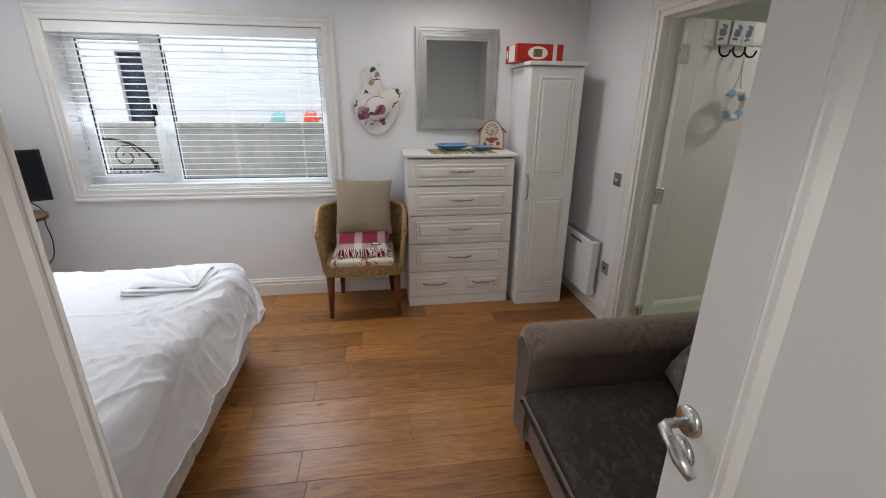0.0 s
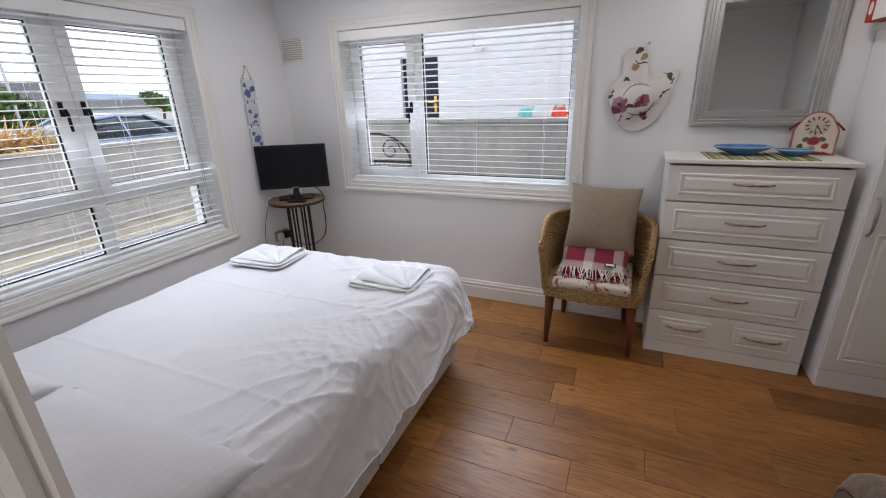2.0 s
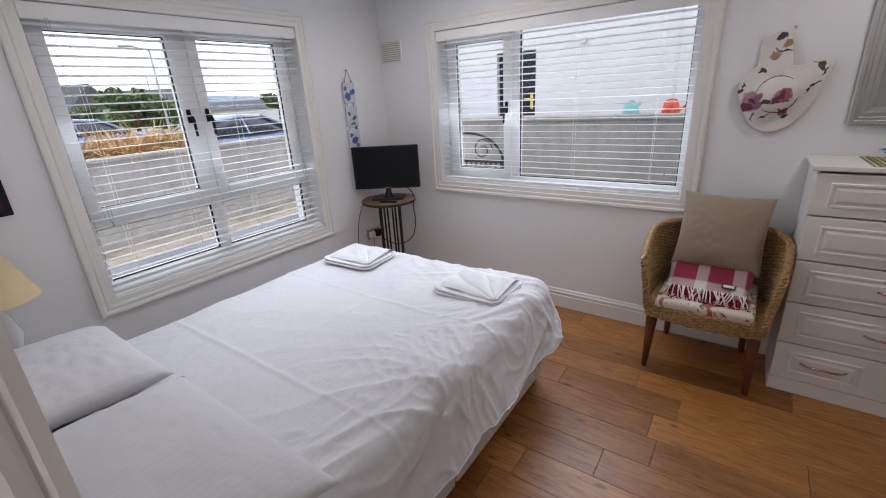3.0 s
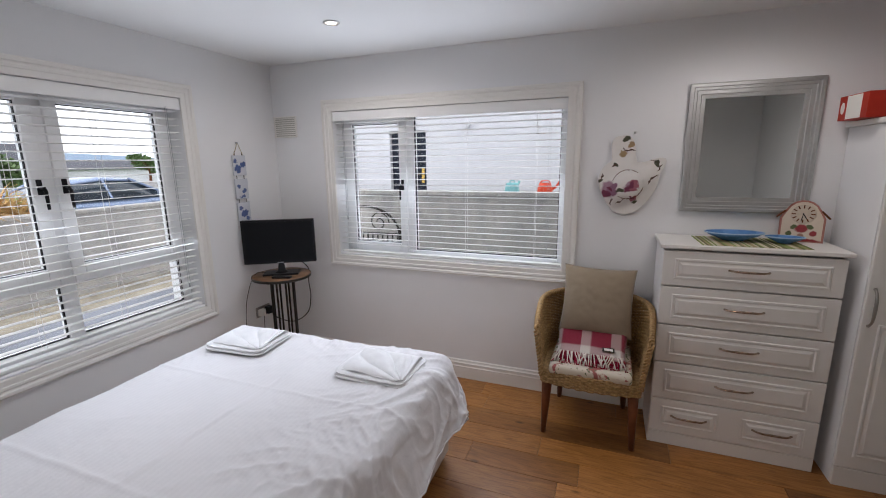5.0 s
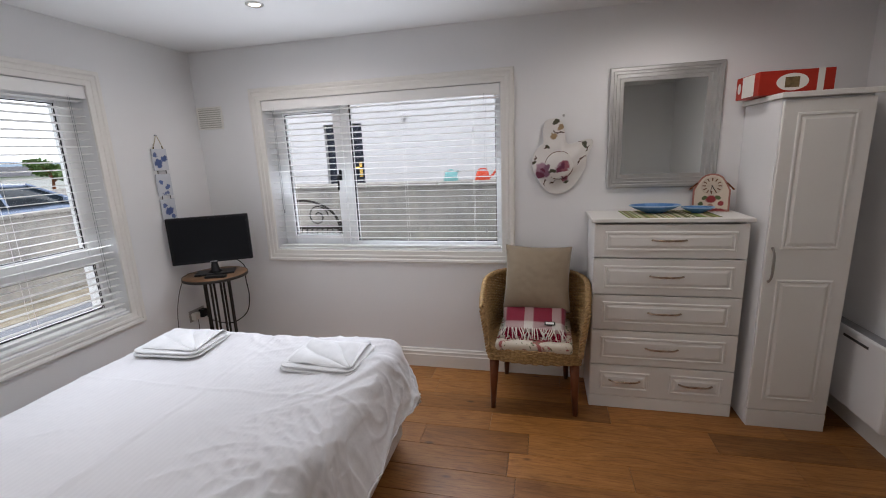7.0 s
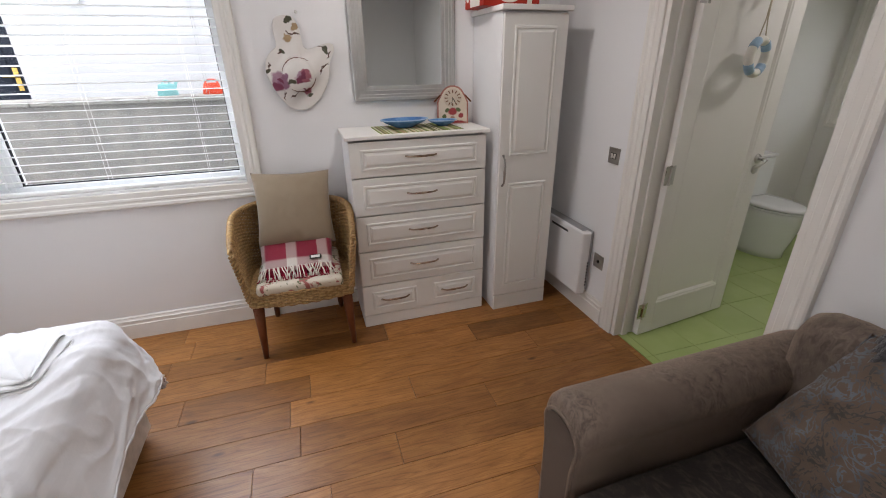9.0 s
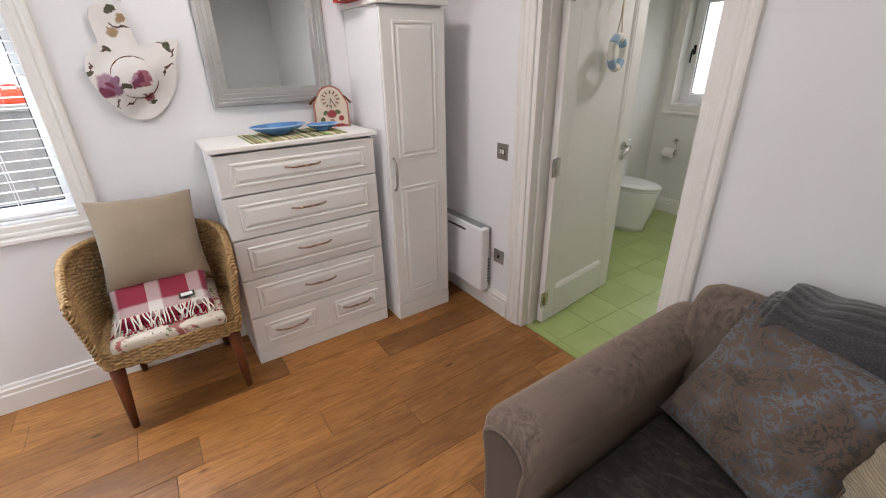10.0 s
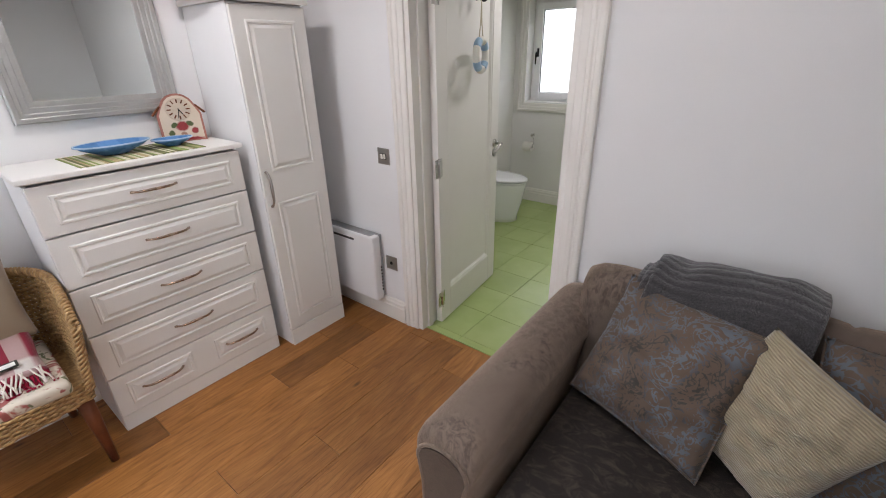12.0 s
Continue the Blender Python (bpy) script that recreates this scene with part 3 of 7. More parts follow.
structure("wall_north", wall_y(XW - 0.3, XB0 + 0.0, YN, YN + 0.3, -0.3, 2.75, WB), WALL, "white painted plaster wall with a wide window")
structure("wall_west", wall_x(XW - 0.3, XW, 0.0, YN, -0.3, 2.75, WL), WALL, "white painted plaster wall with a large window")
structure("wall_east", wall_x(XE, XB0, YS - 0.12, YN, -0.05, ZC, (DB[0], DB[1], -0.05, DB[2])), WALL, "white painted partition with the bathroom doorway")
bmk = bmesh.new()
box(bmk, XW, XK - 0.1, YK - 0.1, YK, -0.05, ZC)
box(bmk, XK - 0.1, XK, YS - 0.12, YK, -0.05, ZC)
structure("wall_closet", bmk, WALL, "white painted corner wall behind the bed head")
structure("wall_south", wall_y(XK, XE, YS - 0.12, YS, -0.05, ZC, (DH[0], DH[1], -0.05, DH[2])), WALL, "white painted wall with the entrance doorway")
structure("ceiling", blk(XW - 0.3, XB1 + 0.3, -1.3, YN + 0.3, ZC, ZC + 0.12), CEIL, "flat white painted ceiling", "ceiling")
structure("floor_base", blk(XW, XE + 0.03, -1.2, YN, -0.05, -0.012), DARK_GAP, "dark base under the oak boards", "floor")
bmh = bmesh.new()
box(bmh, 0.2, 0.3, -1.2, YS - 0.12, -0.05, ZC)
box(bmh, 2.6, 2.7, -1.2, YS - 0.12, -0.05, ZC)
box(bmh, 0.2, 2.7, -1.3, -1.2, -0.05, ZC)
structure("wall_hall", bmh, WALL, "plain white hallway walls beyond the entrance door")
bmb = bmesh.new()
box(bmb, XB0, XB1, YB1, YB1 + 0.1, -0.05, ZC)
box(bmb, XB0, XB1, YB0 - 0.1, YB0, -0.05, ZC)
structure("wall_bathroom", bmb, BATH_WALL, "pale green-white painted bathroom walls")
structure("wall_bathroom_east", wall_x(XB1, XB1 + 0.3, YB0 - 0.1, YN + 0.3, -0.3, 2.75, WBATH), BATH_WALL, "pale painted bathroom wall with a frosted window")
structure("bathroom_floor_base", blk(XE + 0.03, XB1, YB0, YB1, -0.05, -0.008), GROUT, "grouted bathroom floor under green tiles", "floor")

# skirting boards
SKIRT = [(0.0, 0.0), (0.020, 0.0), (0.020, 0.094), (0.015, 0.098), (0.014, 0.106), (0.018, 0.110), (0.018, 0.122), (0.013, 0.126), (0.010, 0.134), (0.010, 0.140), (0.004, 0.146), (0.0, 0.146)]


def skirting(a, b, nrm, material=TRIM):
    (ax, ay), (bx, by) = a, b
    bm = bmesh.new()
    sweep(bm, SKIRT, [((ax, ay, 0), (*nrm, 0), (0, 0, 1)), ((bx, by, 0), (*nrm, 0), (0, 0, 1))])
    return structure("baseboard", bm, material, "moulded cream-white painted skirting board", "skirting")


skirting((XW, YN - 0.0005), (XE, YN - 0.0005), (0, -1))
skirting((XW + 0.0005, YK), (XW + 0.0005, YN - 0.02), (1, 0))
skirting((XE - 0.0005, 3.155), (XE - 0.0005, YN - 0.02), (-1, 0))
skirting((XE - 0.0005, YS), (XE - 0.0005, 2.135), (-1, 0))
skirting((XW + 0.02, YK + 0.0005), (XK, YK + 0.0005), (0, 1))
skirting((XB1 - 0.0005, YB0), (XB1 - 0.0005, YB1), (-1, 0))
skirting((XB0, YB1 - 0.0005), (XB1 - 0.02, YB1 - 0.0005), (0, -1))

ARCH = [(0.0, 0.0), (0.0, 0.012), (0.004, 0.015), (0.030, 0.015), (0.034, 0.019), (0.046, 0.020), (0.052, 0.016), (0.058, 0.017), (0.064, 0.023), (0.078, 0.024), (0.085, 0.020), (0.087, 0.0)]


def frame_y(x0, x1, z0, z1, y, sgn, door=False, wide=1.0):
    """A moulded architrave round an opening in a wall along x, proud towards sgn * y."""
    prof = [(u * wide, w) for u, w in ARCH]
    n = (0, sgn, 0)
    st = [((x0, y, z0), (-1, 0, -1), n), ((x0, y, z1), (-1, 0, 1), n), ((x1, y, z1), (1, 0, 1), n), ((x1, y, z0), (1, 0, -1), n)]
    if door:
        st[0], st[3] = ((x0, y, z0), (-1, 0, 0), n), ((x1, y, z0), (1, 0, 0), n)
    return sweep(bmesh.new(), prof, st, not door)


def frame_x(y0, y1, z0, z1, x, sgn, door=False, wide=1.0):
    prof = [(u * wide, w) for u, w in ARCH]
    n = (sgn, 0, 0)
    st = [((x, y0, z0), (0, -1, -1), n), ((x, y0, z1), (0, -1, 1), n), ((x, y1, z1), (0, 1, 1), n), ((x, y1, z0), (0, 1, -1), n)]
    if door:
        st[0], st[3] = ((x, y0, z0), (0, -1, 0), n), ((x, y1, z0), (0, 1, 0), n)
    return sweep(bmesh.new(), prof, st, not door)


TRIM_L = "moulded cream-white painted architrave"
structure("trim", frame_y(WB[0], WB[1], WB[2], WB[3], YN - 0.001, -1), TRIM, TRIM_L + " round the wide window", "architrave")
structure("trim", frame_x(WL[0], WL[1], WL[2], WL[3], XW + 0.001, 1), TRIM, TRIM_L + " round the large window", "architrave")
structure("trim", frame_x(DB[0], DB[1], 0, DB[2], XE - 0.001, -1, True, 1.1), TRIM, TRIM_L + " round the bathroom doorway", "architrave")
structure("trim", frame_x(DB[0], DB[1], 0, DB[2], XB0 + 0.001, 1, True, 1.0), TRIM, TRIM_L + " inside the bathroom", "architrave")
structure("trim", frame_y(DH[0], DH[1], 0, DH[2], YS + 0.001, 1, True, 1.0), TRIM, TRIM_L + " round the entrance doorway", "architrave")
structure("trim", frame_x(WBATH[0], WBATH[1], WBATH[2], WBATH[3], XB1 - 0.001, -1), TRIM, TRIM_L + " round the bathroom window", "architrave")


# door linings with stops
def lining_x(y0, y1, z1, x0, x1, stop):
    bm = bmesh.new()
    t = 0.028
    box(bm, x0, x1, y0, y0 + t, 0, z1)
    box(bm, x0, x1, y1 - t, y1, 0, z1)
    box(bm, x0, x1, y0 + t, y1 - t, z1 - t, z1)
    s0, s1 = stop
    box(bm, s0, s1, y0 + t, y0 + t + 0.014, 0, z1 - t, 0.002, 1)
    box(bm, s0, s1, y1 - t - 0.014, y1 - t, 0, z1 - t, 0.002, 1)
    box(bm, s0, s1, y0 + t + 0.014, y1 - t - 0.014, z1 - t - 0.014, z1 - t)
    return bm


structure("trim", lining_x(DB[0], DB[1], DB[2], XE - 0.004, XB0 + 0.004, (2.99, 3.03)), TRIM, "cream-white painted door lining with a stop", "door lining")
bml = bmesh.new()
box(bml, DH[0], DH[0] + 0.028, YS - 0.124, YS + 0.004, 0, DH[2])
box(bml, DH[1] - 0.028, DH[1], YS - 0.124, YS + 0.004, 0, DH[2])
box(bml, DH[0] + 0.028, DH[1] - 0.028, YS - 0.124, YS + 0.004, DH[2] - 0.028, DH[2])
structure("trim", bml, TRIM, "cream-white painted entrance door lining", "door lining")
# moulded corner post at the closet wall
bmc = bmesh.new()
sweep(bmc, [(0, 0), (0.0, 0.006), (0.010, 0.012), (0.016, 0.006), (0.020, 0.011), (0.028, 0.013), (0.036, 0.006), (0.125, 0.006), (0.128, 0.0)],
      [((XK, YK, z), (0, -1, 0), (1, 0, 0)) for z in (0.0, ZC - 0.002)])
structure("trim", bmc, TRIM, "cream-white moulded edging on the wall corner", "trim")


# ---- windows ----
def pane_ob(parent, bm, material=GLASS):
    p = part("pane", bm, material, parent)
    p.visible_shadow = False
    return p


def sash_y(parent, x0, x1, z0, z1, y0, y1, w=0.06, opener=True):
    """One casement in a wall along x."""
    bm = bmesh.new()
    box(bm, x0, x0 + w, y0, y1, z0, z1, 0.006, 2)
    box(bm, x1 - w, x1, y0, y1, z0, z1, 0.006, 2)
    box(bm, x0 + w, x1 - w, y0, y1, z0, z0 + w, 0.006, 2)
    box(bm, x0 + w, x1 - w, y0, y1, z1 - w, z1, 0.006, 2)
    part("sash", bm, UPVC, parent)
    g = bmesh.new()
    t = 0.006
    box(g, x0 + w - t, x0 + w + 0.004, y0 + 0.016, y0 + 0.03, z0 + w, z1 - w)
    box(g, x1 - w - 0.004, x1 - w + t, y0 + 0.016, y0 + 0.03, z0 + w, z1 - w)
    box(g, x0 + w, x1 - w, y0 + 0.016, y0 + 0.03, z0 + w - t, z0 + w + 0.004)
    box(g, x0 + w, x1 - w, y0 + 0.016, y0 + 0.03, z1 - w - 0.004, z1 - w + t)
    part("gasket", g, BLACK, parent, "black rubber glazing seal")
    pane_ob(parent, blk(x0 + w - 0.002, x1 - w + 0.002, y0 + 0.02, y0 + 0.026, z0 + w - 0.002, z1 - w + 0.002))


def espag(parent, m):
    bm = bmesh.new()
    box(bm, -0.011, 0.011, -0.012, 0.0, -0.04, 0.04, 0.004, 2, m)
    pts = [m @ Vector(p) for p in ((0, -0.01, 0), (0, -0.04, 0.0), (0, -0.05, -0.02), (0, -0.052, -0.11))]
    tube(bm, pts, [0.008, 0.008, 0.009, 0.007], 8)
    return part("window_handle", bm, BLACK, parent, "black window handle")


def window_unit(name, m, w, h, mullion, transom, label, openers):
    """A white plastic window: frame, mullion, transom, sashes, panes, handles, sill. Local x runs along the wall, y outwards."""
    win = new(name)
    win.matrix_world = m
    tagged(win, label, "window", kind="structure")
    f = 0.046
    bm = bmesh.new()
    box(bm, 0, f, 0, 0.07, 0, h, 0.004, 1)
    box(bm, w - f, w, 0, 0.07, 0, h, 0.004, 1)
    box(bm, f, w - f, 0, 0.07, 0, f, 0.004, 1)
    box(bm, f, w - f, 0, 0.07, h - f, h, 0.004, 1)
    if mullion:
        box(bm, mullion - 0.035, mullion + 0.035, 0.002, 0.068, f, h - f, 0.004, 1)
    if transom:
        for a, b in ((f, mullion - 0.035), (mullion + 0.035, w - f)):
            box(bm, a, b, 0.002, 0.068, transom - 0.03, transom + 0.03, 0.004, 1)
    part("window_frame", bm, UPVC, win)
    cells = []
    cols = [(f, mullion - 0.035), (mullion + 0.035, w - f)] if mullion else [(f, w - f)]
    rows = [(f, transom - 0.03), (transom + 0.03, h - f)] if transom else [(f, h - f)]
    for i, (a, b) in enumerate(cols):
        for j, (c, d) in enumerate(rows):
            op = (i, j) in openers
            if op:
                sash_y(win, a - 0.012, b + 0.012, c - 0.012, d + 0.012, -0.014, 0.05, 0.062)
                hx = b - 0.02 if i == 0 and mullion else a + 0.02
                espag(win, Matrix.Translation((hx, -0.015, (c + d) / 2)))
            else:
                g = bmesh.new()
                box(g, a - 0.004, a + 0.006, 0.02, 0.034, c, d)
                box(g, b - 0.006, b + 0.004, 0.02, 0.034, c, d)
                box(g, a, b, 0.02, 0.034, c - 0.004, c + 0.006)
                box(g, a, b, 0.02, 0.034, d - 0.006, d + 0.004)
                part("gasket", g, BLACK, win, "black rubber glazing seal")
                pane_ob(win, blk(a - 0.003, b + 0.003, 0.025, 0.031, c - 0.003, d + 0.003))
    return win


OUT_N = pose(WB[0], YN + 0.12, WB[2])
win1 = window_unit("window_1", OUT_N, WB[1] - WB[0], WB[3] - WB[2], 0.585, None, "white plastic window with one opening casement", {(0, 0)})
OUT_W = Matrix.Translation((XW - 0.12, WL[0], WL[2])) @ Matrix(((0, -1, 0, 0), (1, 0, 0, 0), (0, 0, 1, 0), (0, 0, 0, 1)))
win2 = window_unit("window_2", OUT_W, WL[1] - WL[0], WL[3] - WL[2], 0.70, 0.365, "white plastic window with two top casements over fixed lower panes", {(0, 1), (1, 1)})
OUT_B = Matrix.Translation((XB1 + 0.12, WBATH[1], WBATH[2])) @ Matrix(((0, 1, 0, 0), (-1, 0, 0, 0), (0, 0, 1, 0), (0, 0, 0, 1)))
win3 = window_unit("window_3", OUT_B, WBATH[1] - WBATH[0], WBATH[3] - WBATH[2], None, None, "white plastic bathroom window with frosted glass", {(0, 0)})
for ob in win3.children:
    if ob.name.startswith("pane"):
        ob.data.materials[0] = FROST
part("window_sill", blk(0.0, WB[1] - WB[0], -0.119, -0.002, 0.0, 0.014, 0.003, 1), UPVC, win1)
part("window_sill", blk(0.0, WL[1] - WL[0], -0.119, -0.002, 0.0, 0.014, 0.003, 1), UPVC, win2)
part("window_sill", blk(0.0, WBATH[1] - WBATH[0], -0.125, -0.016, 0.0, 0.012, 0.003, 1), UPVC, win3)


# ---- blinds ----
def slat_mesh(w):
    bm = bmesh.new()
    d, n = 0.048, 4
    prof = [(-d / 2 + d * i / n, 0.0018 * (1 - (2 * i / n - 1) ** 2)) for i in range(n + 1)]
    prof = [(a, b + 0.0014) for a, b in prof] + [(a, b - 0.0014) for a, b in reversed(prof)]
    sweep(bm, prof, [((x, 0, 0), (0, 1, 0), (0, 0, 1)) for x in (0.0, w)])
    me = bpy.data.meshes.new("slat")
    bm.to_mesh(me)
    bm.free()
    me.materials.append(SLAT)
    return me


def blind(m, w, h, label, tilt, cords, pitch=0.0425):
    b = thing("venetian_blind", m, label, "blind")
    part("headrail", blk(0.004, w - 0.004, -0.012, 0.045, h - 0.05, h - 0.002, 0.003, 1), SLAT, b)
    part("valance", blk(0.0, w, -0.024, -0.014, h - 0.072, h - 0.004, 0.003, 2), SLAT, b, "white moulded valance")
    part("bottom_rail", blk(0.006, w - 0.006, -0.006, 0.042, 0.018, 0.034, 0.004, 2), SLAT, b)
    me = slat_mesh(w - 0.016)
    z = h - 0.085
    while z > 0.05:
        s = new("slat", me)
        s.parent = b
        s.matrix_local = pose(0.008, 0.018, z, tilt + random.uniform(-1.0, 1.0), random.uniform(-0.06, 0.06), 0)
        z -= pitch
    for c in cords:
        bm = bmesh.new()
        for y in (-0.008, 0.044):
            tube(bm, [(c, y, 0.03), (c, y, h - 0.06)], 0.0011, 5)
        part("ladder_cord", bm, SLAT, b)
    for c in (0.09, w - 0.10):
        ln = h * (0.72 if c < 0.5 else 0.86)
        bm = bmesh.new()
        for k in (-0.005, 0.005):
            tube(bm, [(c + k, -0.026, h - 0.06), (c + k * 1.4, -0.027, h - ln)], 0.001, 5)
        lathe(bm, [(0.0, 0.014), (0.003, 0.013), (0.006, -0.012), (0.0, -0.014)], 10, pose(c, -0.027, h - ln - 0.01))
        part("pull_cord", bm, PALE_GREY, b, "thin cord with a small tassel")
    return b


blind(pose(WB[0] + 0.003, YN + 0.02, WB[2]), WB[1] - WB[0] - 0.006, WB[3] - WB[2], "white slatted venetian blind, lowered with open slats, in the wide window", -6, (0.17, 0.62, 1.06, 1.55))
BW_M = Matrix.Translation((XW - 0.02, WL[0] + 0.003, WL[2])) @ Matrix(((0, -1, 0, 0), (1, 0, 0, 0), (0, 0, 1, 0), (0, 0, 0, 1)))
blind(BW_M, WL[1] - WL[0] - 0.006, WL[3] - WL[2], "white slatted venetian blind, lowered with open slats, in the large window", -4, (0.15, 0.50, 0.90, 1.25))


# ---- doors ----
def lever(parent, m, material=CHROME, flip=1):
    h = part("door_handle", bmesh.new(), material, parent, "satin chrome lever handle")
    bm = bmesh.new()
    lathe(bm, [(0.0, 0.0), (0.026, 0.0), (0.026, 0.007), (0.023, 0.010), (0.0, 0.010)], 24, m @ pose(0, 0, 0, 90))
    lathe(bm, [(0.0, 0.0), (0.026, 0.0), (0.026, 0.007), (0.023, 0.010), (0.0, 0.010)], 24, m @ pose(0, 0, -0.062, 90))
    pts = [m @ Vector(p) for p in ((0, 0, 0), (0, -0.042, 0), (flip * 0.006, -0.052, 0), (flip * 0.022, -0.055, -0.004), (flip * 0.052, -0.054, -0.022), (flip * 0.078, -0.05, -0.034))]
    tube(bm, pts, [0.0085, 0.0085, 0.010, 0.0095, 0.0105, 0.008], 12)
    bm.to_mesh(h.data)
    bm.free()
    h.data.shade_smooth()
    return h


def panel_door(name, m, w, h, label, handle_x, flip, t=0.040, st=0.105, hz=1.0):
    """A door leaf with one long recessed panel; hinge side at local x = 0, thickness along y."""
    d = new(name)
    d.matrix_world = m
    tagged(d, label, "door", kind="structure")
    bm = bmesh.new()
    box(bm, 0, st, 0, t, 0, h, 0.002, 1)
    box(bm, w - st, w, 0, t, 0, h, 0.002, 1)
    box(bm, st, w - st, 0, t, 0, 0.20, 0.002, 1)
    box(bm, st, w - st, 0, t, h - st, h, 0.002, 1)
    part("door_frame", bm, DOOR_PAINT, d)
    part("door_panel", blk(st - 0.004, w - st + 0.004, 0.0155, t - 0.0155, 0.196, h - st + 0.004), DOOR_PAINT, d)
    for y, s in ((0.0155, 1), (t - 0.0155, -1)):
        pr = [(0, 0), (0.0, -0.0150), (0.003, -0.0150), (0.005, -0.0125), (0.014, -0.0110), (0.022, -0.004), (0.026, 0.0)]
        bm = sweep(bmesh.new(), pr, [((x, y, z), (a, 0, b), (0, s, 0)) for x, z, a, b in ((st, 0.20, 1, 1), (w - st, 0.20, -1, 1), (w - st, h - st, -1, -1), (st, h - st, 1, -1))], True)
        part("panel_moulding", bm, DOOR_PAINT, d)
    lever(d, pose(handle_x, 0, hz), CHROME, flip)
    lever(d, pose(handle_x, t, hz, 0, 0, 180), CHROME, -flip)
    return d


door1 = panel_door("door_1", pose(3.07, 2.972, 0.008, 0, 0, 6.4), 0.745, 1.985, "cream-white panelled bathroom door, standing open", 0.69, -1)
for z in (0.17, 0.98, 1.80):
    bm = bmesh.new()
    box(bm, -0.034, -0.002, -0.004, -0.001, z - 0.05, z + 0.05, 0.001, 1)
    box(bm, 0.002, 0.034, -0.004, -0.001, z - 0.05, z + 0.05, 0.001, 1)
    tube(bm, [(0, -0.006, z - 0.052), (0, -0.006, z + 0.052)], 0.007, 10)
    for px in (-0.02, 0.02):
        for dz in (-0.03, 0.03):
            lathe(bm, [(0, 0.002), (0.004, 0.001), (0.004, 0)], 8, pose(px, -0.004, z + dz, 90))
    part("hinge", bm, CHROME, door1, "bright steel butt hinge")
door2 = panel_door("door_2", pose(1.872, 0.305, 0.008, 0, 0, 90.8), 0.772, 1.985, "white panelled entrance door, standing open", 0.737, -1, 0.040, 0.10, 1.055)


# ---- floor boards and tiles ----
def board_mesh(cache, length, width, thick=0.012, ch=0.0012):
    key = (round(length, 3), round(width, 3))
    if key not in cache:
        l, w = length / 2, width / 2
        me = bpy.data.meshes.new("board")
        v = [(-l, -w, -thick), (l, -w, -thick), (l, w, -thick), (-l, w, -thick),
             (-l, -w, -ch), (l, -w, -ch), (l, w, -ch), (-l, w, -ch),
             (-l + ch, -w + ch, 0), (l - ch, -w + ch, 0), (l - ch, w - ch, 0), (-l + ch, w - ch, 0)]
        f = [(8, 9, 10, 11)]
        for k in range(4):
            k2 = (k + 1) % 4
            f += [(4 + k, 4 + k2, 8 + k2, 8 + k), (k, k2, 4 + k2, 4 + k)]
        me.from_pydata(v, [], f)
        cache[key] = me
    return cache[key]


def lay_boards():
    floor = new("floor")
    tagged(floor, "oiled golden-brown oak board floor", "floor", kind="structure")
    cache = {}
    bw = 0.176
    known = {0: (1.12, 2.036), -1: (0.93, 1.53), -2: (1.23,), -3: (1.44,), -4: (0.93,), 1: (1.675,), 2: (1.174, 2.46)}
    lengths = (0.6, 0.9, 1.2, 0.9, 1.2, 0.6, 0.9)
    rnd = random.Random(5)
    for k in range(-15, 8):
        y0, y1 = 2.718 + k * bw, 2.718 + (k + 1) * bw
        y1 = min(y1, YN)
        if y0 >= YN:
            continue
        x_min, x_max = (XW, XE + 0.03) if y0 > YK - 0.3 else (0.3, XE + 0.03)
        cuts = list(known.get(k, (rnd.uniform(0.6, 1.8),)))
        while cuts[-1] < x_max:
            cuts.append(cuts[-1] + rnd.choice(lengths))
        while cuts[0] > x_min:
            cuts.insert(0, cuts[0] - rnd.choice(lengths))
        for a, b in zip(cuts, cuts[1:]):
            a, b = max(a, x_min), min(b, x_max)
            if b - a < 0.02:
                continue
            me = board_mesh(cache, b - a - 0.0016, y1 - y0 - 0.0016, 0.012, 0.0012)
            if not me.materials:
                me.materials.append(OAK)
            o = new("board", me)
            o.parent = floor
            o.location = ((a + b) / 2, (y0 + y1) / 2, rnd.uniform(-0.0004, 0.0))


def lay_tiles():
    floor = new("bathroom_floor")
    tagged(floor, "glossy lime-green square tile floor", "floor", kind="structure")
    cache = {}
    p = 0.293
    i0 = int((XE + 0.03 - 3.616) / p) - 1
    for i in range(i0, 9):
        for j in range(-5, 6):
            x0, x1 = 3.616 + i * p, 3.616 + (i + 1) * p
            y0, y1 = 2.79 + j * p, 2.79 + (j + 1) * p
            x0, x1, y0, y1 = max(x0, XE + 0.032), min(x1, XB1), max(y0, YB0), min(y1, YB1)
            if x1 - x0 < 0.02 or y1 - y0 < 0.02:
                continue
            if x0 < XB0 and (y1 < DB[0] or y0 > DB[1]):
                continue
            if x0 < XB0:
                y0, y1 = max(y0, DB[0] + 0.028), min(y1, DB[1] - 0.028)
                if y1 - y0 < 0.01:
                    continue
            me = board_mesh(cache, x1 - x0 - 0.0025, y1 - y0 - 0.0025, 0.008, 0.0008)
            if not me.materials:
                me.materials.append(TILE)
            o = new("tile", me)
            o.parent = floor
            o.location = ((x0 + x1) / 2, (y0 + y1) / 2, 0.001)


# ---- bed ----
BX0, BX1, BY0, BY1 = -0.85, 0.485, 1.15, 3.06


